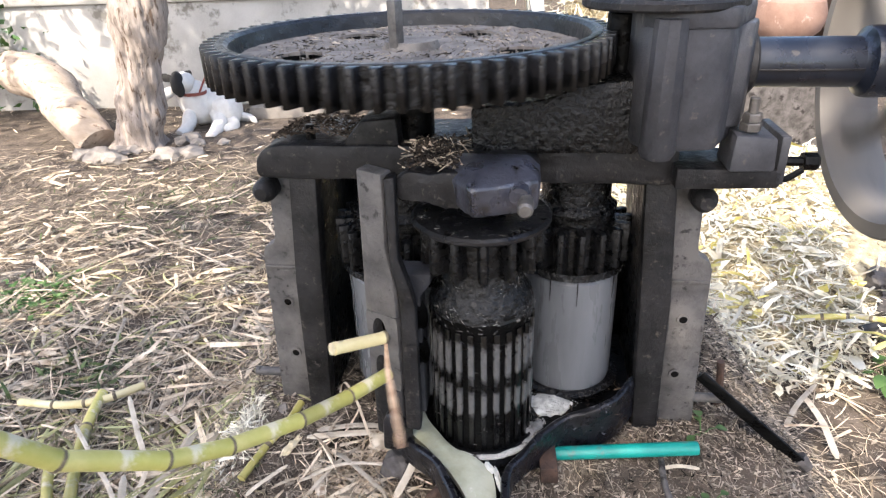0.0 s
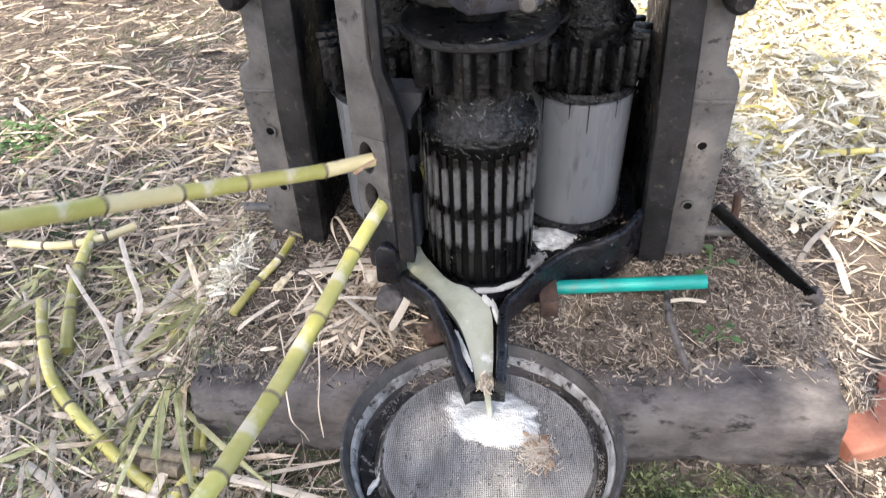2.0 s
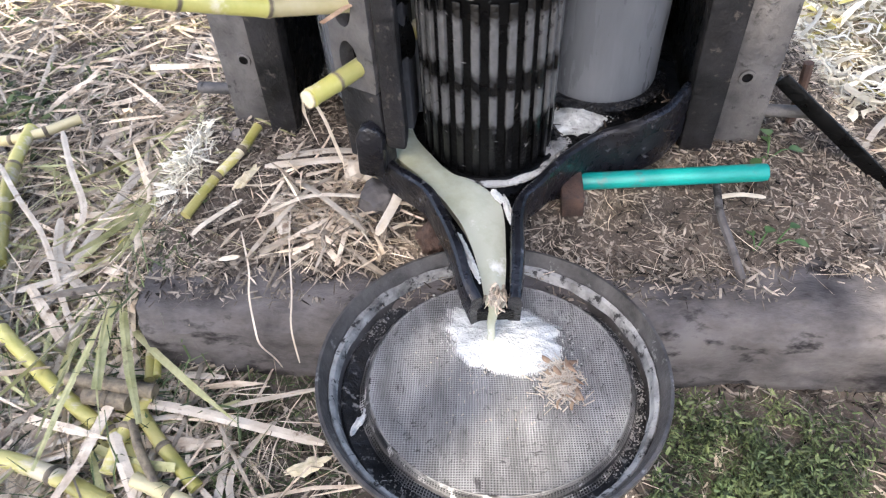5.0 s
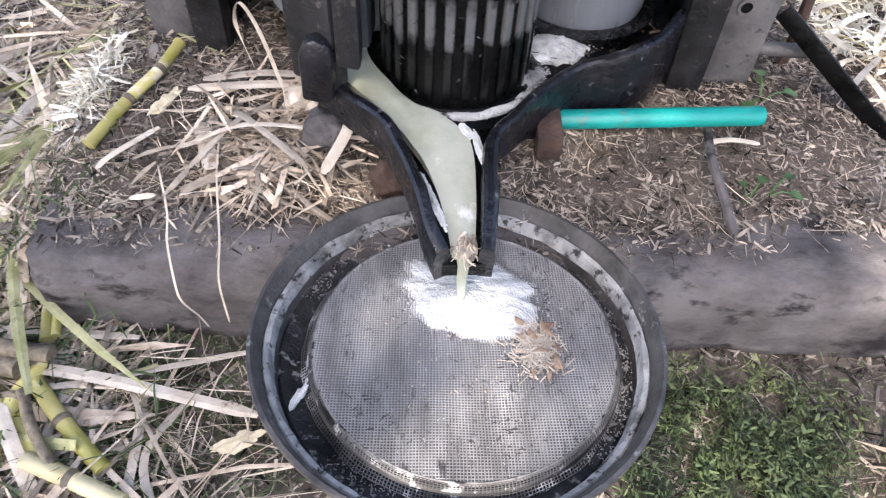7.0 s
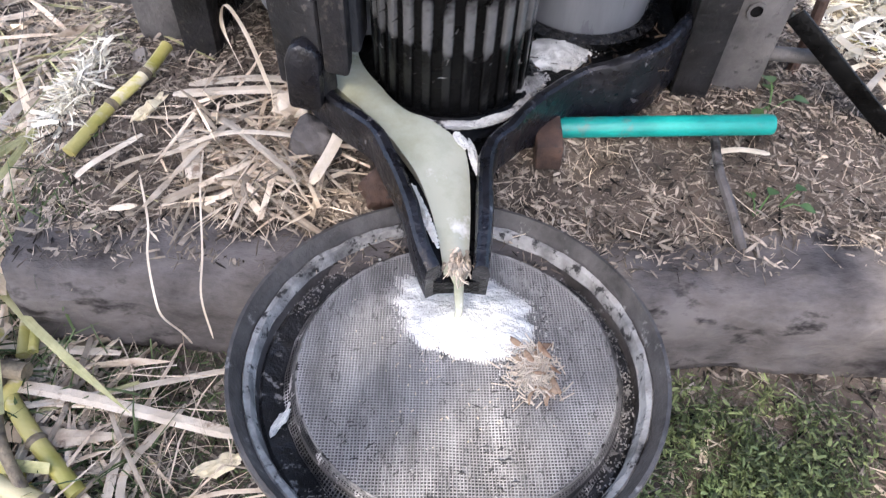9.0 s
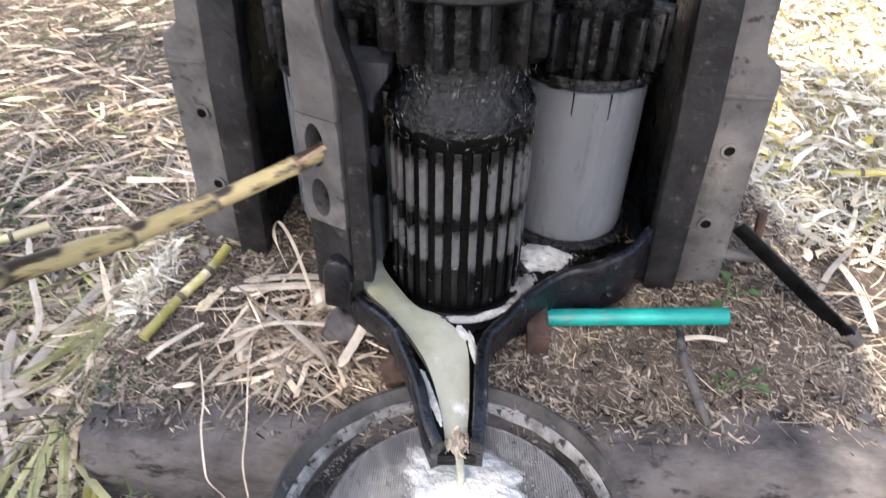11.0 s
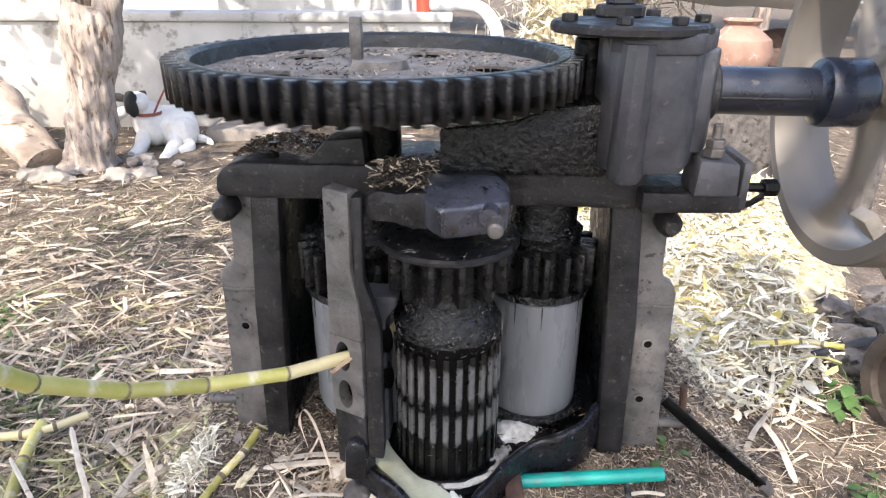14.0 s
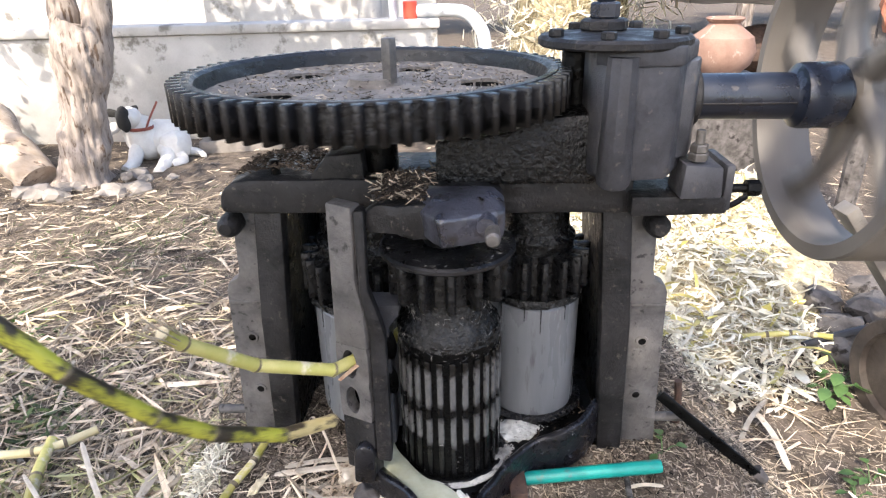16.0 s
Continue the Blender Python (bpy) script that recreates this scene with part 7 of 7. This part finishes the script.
D_GUIDE = [
    (15.0, (-0.330, 0.640, 0.400), (-0.500, 0.400, 0.600)),
    (15.2, (-0.284, 0.760, 0.378), (-0.353, 0.587, 0.568)),
    (15.4, (-0.279, 0.716, 0.335), (-0.357, 0.606, 0.599)),
    (15.6, (-0.287, 0.772, 0.398), (-0.361, 0.624, 0.629)),
    (15.8, (-0.301, 0.794, 0.431), (-0.365, 0.650, 0.671)),
    (16, (-0.218, 0.819, 0.415), (-0.367, 0.662, 0.692)),
]
STUB_GUIDE = [(0, (-0.150, 1.02, 0.36), (-0.24, 0.95, 0.375)), (1, (-0.150, 1.02, 0.36), (-0.24, 0.95, 0.375))]
SLOT_UP, SLOT_LOW = Vector((-0.064, 1.077, 0.345)), Vector((-0.064, 1.077, 0.262))
INSIDE = [Vector((0.045, 1.235, 0.0)), Vector((0.10, 1.42, 0.0)), Vector((0.16, 1.62, -0.05))]


def guide_at(guide, t):
    if t <= guide[0][0]:
        return Vector(guide[0][1]), Vector(guide[0][2])
    for (t0, m0, r0), (t1, m1, r1) in zip(guide, guide[1:]):
        if t <= t1:
            u = (t - t0) / (t1 - t0)
            return Vector(m0).lerp(Vector(m1), u), Vector(r0).lerp(Vector(r1), u)
    return Vector(guide[-1][1]), Vector(guide[-1][2])


def cane_point(slot, guide, t, u, rest):
    """The place at the distance u before the slot (behind it when u is negative), and the way there."""
    if u < -0.50:
        return rest, None
    if u < 0:
        line = [slot] + [slot.lerp(Vector((p.x, p.y, slot.z + p.z)), 1) for p in INSIDE]
        d = -u
        for a, b in zip(line, line[1:]):
            l = (b - a).length
            if d <= l or b is line[-1]:
                return a + (b - a) / l * d, None
            d -= l
    m, r = guide_at(guide, t)
    c = m * 2 - (slot + r) * 0.5
    prev, run = slot, 0.0
    for k in range(1, 25):
        s = k / 24
        p = slot * (1 - s) ** 2 + c * 2 * s * (1 - s) + r * s * s
        l = (p - prev).length
        if run + l >= u:
            return prev + (p - prev) * ((u - run) / l), None
        run, last, prev = run + l, prev, p
    return prev + (prev - last).normalized() * (u - run), None


def progress(steps, t):
    if t <= steps[0][0]:
        return steps[0][1]
    for (t0, s0), (t1, s1) in zip(steps, steps[1:]):
        if t <= t1:
            return s0 + (s1 - s0) * (t - t0) / (t1 - t0)
    return steps[-1][1]


def feed_cane(slot, guide, steps, length, r, mats, label, seed, step=0.25, frayed=False):
    """A cane in rigid internodes that the rollers draw in through a slot; crushed pieces drop behind the mill."""
    rr = random.Random(seed)
    root = thing("fed_cane", pose(0, 0, 0), label, "sugar cane", "canes fed into the mill")
    u0 = 0.0
    k = 0
    while u0 < length - 0.03:
        l = min(rr.uniform(0.10, 0.155), length - u0)
        piece = part("internode", lathe([(0, 0), (r * 0.96, 0), (r * 1.0, 0.004), (r * 0.93, 0.012), (r * 0.95, l * 0.5), (r * 0.93, l - 0.008), (r * 1.0, l), (0, l + 0.004)], 16, axis="x"), mats[k % len(mats)], root)
        part("node", lathe([(r * 0.9, -0.003), (r * 1.02, -0.002), (r * 1.05, 0.0), (r * 1.015, 0.003), (r * 0.9, 0.003)], 16, axis="x"), NODE, piece)
        rest = Vector((0.18 + rr.uniform(-0.25, 0.3), 1.85 + rr.uniform(-0.1, 0.35), -0.02))
        rest.z = ground_z(rest.x, rest.y) + r
        rows = []
        for q in range(0, round(16 / step) + 1):
            t = q * step
            s = progress(steps, t)
            a, _ = cane_point(slot, guide, t, u0 - s, rest)
            b, _ = cane_point(slot, guide, t, u0 + l - s, rest + Vector((l, 0, 0)))
            d = b - a
            if u0 - s < -0.50:
                a, d = rest, Vector((1, 0.3 * math.sin(k), 0))
            rows.append((t, Matrix.Translation(a) @ d.to_track_quat("X", "Z").to_matrix().to_4x4()))
        walk(piece, rows)
        if u0 + l >= length - 0.03:
            part("cut_end", can(r * 0.9, l + 0.002, l + 0.007, 14, 0.001, axis="x"), PITH, piece, "pale frayed cut end")
            for q in range(9 if frayed else 0):
                a, out = q * 0.7, rr.uniform(0.004, 0.020)
                e = Vector((0, math.cos(a), math.sin(a)))
                strip = tube([Vector((l - 0.02, 0, 0)) + e * r * 0.95, Vector((l + 0.012, 0, 0)) + e * (r + out * 0.2), Vector((l + rr.uniform(0.03, 0.07), 0, 0)) + e * (r * 0.6 + out)], [0.003, 0.0042, 0.0012], 6, squash=0.3)
                part("sheath_strip", strip, STRAW_ONE, piece, "frayed strip of dry leaf sheath")
        u0 += l
        k += 1


def flapping_peel():
    """A strip of brown peel that hangs at the slot, swings up and is drawn in."""
    b = tube([(0, 0, 0), (-0.06, 0.003, 0.002), (-0.12, 0.0, 0.004), (-0.20, -0.004, 0.0)], [0.003, 0.0055, 0.006, 0.004], 6, squash=0.35)
    peel = tagged(part("cane_peel", b, PULP), "brown strip of cane peel caught at the slot", "cane peel")
    rows = []
    for t, a, c in ((0.0, (-0.062, 1.070, 0.340), (-0.020, 0.866, 0.230)), (0.25, (-0.062, 1.070, 0.340), (-0.17, 1.00, 0.26)), (0.5, (-0.065, 1.078, 0.349), (-0.209, 0.982, 0.409)), (1.0, (-0.081, 1.065, 0.330), (-0.164, 1.049, 0.394)), (1.5, (0.02, 1.20, 0.34), (-0.06, 1.08, 0.35)), (16.0, (0.02, 1.20, 0.34), (-0.06, 1.08, 0.35))):
        rows.append((t, Matrix.Translation(a) @ (Vector(a) - Vector(c)).to_track_quat("X", "Z").to_matrix().to_4x4()))
    walk(peel, rows)


def motions():
    flapping_peel()
    step = 0.25
    spin = 1.27
    start = radians(6) - spin * 14.1
    walk(gear, [(q * step, Matrix.Translation((-0.122, 0.02, 0)) @ Matrix.Rotation(start + spin * q * step, 4, "Z")) for q in range(65)])
    walk(roller_main, [(q * step, Matrix.Translation((-0.15, 0.05, 0)) @ Matrix.Rotation(spin * q * step, 4, "Z")) for q in range(65)])
    walk(roller_front, [(q * step, Matrix.Translation((0.02, -0.135, 0)) @ Matrix.Rotation(-1.3 * q * step, 4, "Z")) for q in range(65)])
    walk(roller_right, [(q * step, Matrix.Translation((0.20, 0.062, 0)) @ Matrix.Rotation(-0.9 * q * step, 4, "Z")) for q in range(65)])
    hub = flywheel.location.copy()
    walk(flywheel, [(q * 0.1, Matrix.Translation(hub) @ Matrix.Rotation(radians(80) * q, 4, "X")) for q in range(161)])
    stream = bpy.data.objects["juice_stream"]
    home = stream.matrix_basis.copy()
    walk(stream, [(q * step, home @ pose(0.0015 * math.sin(q * 1.7), 0, 0, 2.5 * math.sin(q * 2.3), 0, 40 * math.sin(q * 0.9))) for q in range(65)])
    feed_cane(SLOT_LOW, A_GUIDE, [(0.0, 0.0), (5.8, 1.40), (16.0, 3.0)], 1.29, 0.0135, [FED_CANE], "yellow-green sugar cane running into the lower slot", 1)
    feed_cane(SLOT_UP, STUB_GUIDE, [(0.0, 0.0), (2.4, 0.7), (16.0, 3.0)], 0.10, 0.0125, [CANE_PALE], "short pale cane end vanishing into the upper slot", 2)
    feed_cane(SLOT_UP, B_GUIDE, [(0.0, -1.3), (1.0, -0.75), (1.5, -0.20), (1.9, 0.0), (8.0, 1.46), (16.0, 3.0)], 1.20, 0.0125, [CANE_PALE, FED_CANE, FED_CANE], "yellow sugar cane pushed into the upper slot", 3)
    feed_cane(SLOT_UP, C_GUIDE, [(0.0, -1.6), (8.4, -1.5), (9.6, 0.0), (16.0, 1.54)], 1.92, 0.0125, [CANE_SCARRED] * 7 + [CANE_PALE] * 2 + [FED_CANE] * 12, "pale yellow sugar cane running into the upper slot", 4, frayed=True)
    feed_cane(SLOT_LOW, D_GUIDE, [(0.0, -1.6), (14.6, -1.3), (15.0, -0.60), (15.2, -0.23), (15.4, -0.43), (15.6, -0.24), (15.8, -0.16), (16.0, -0.088)], 0.9, 0.0125, [CANE_SCARRED] + [CANE_DARK] * 9, "dark-jointed green cane brought towards the lower slot", 5, step=0.1)


motions()
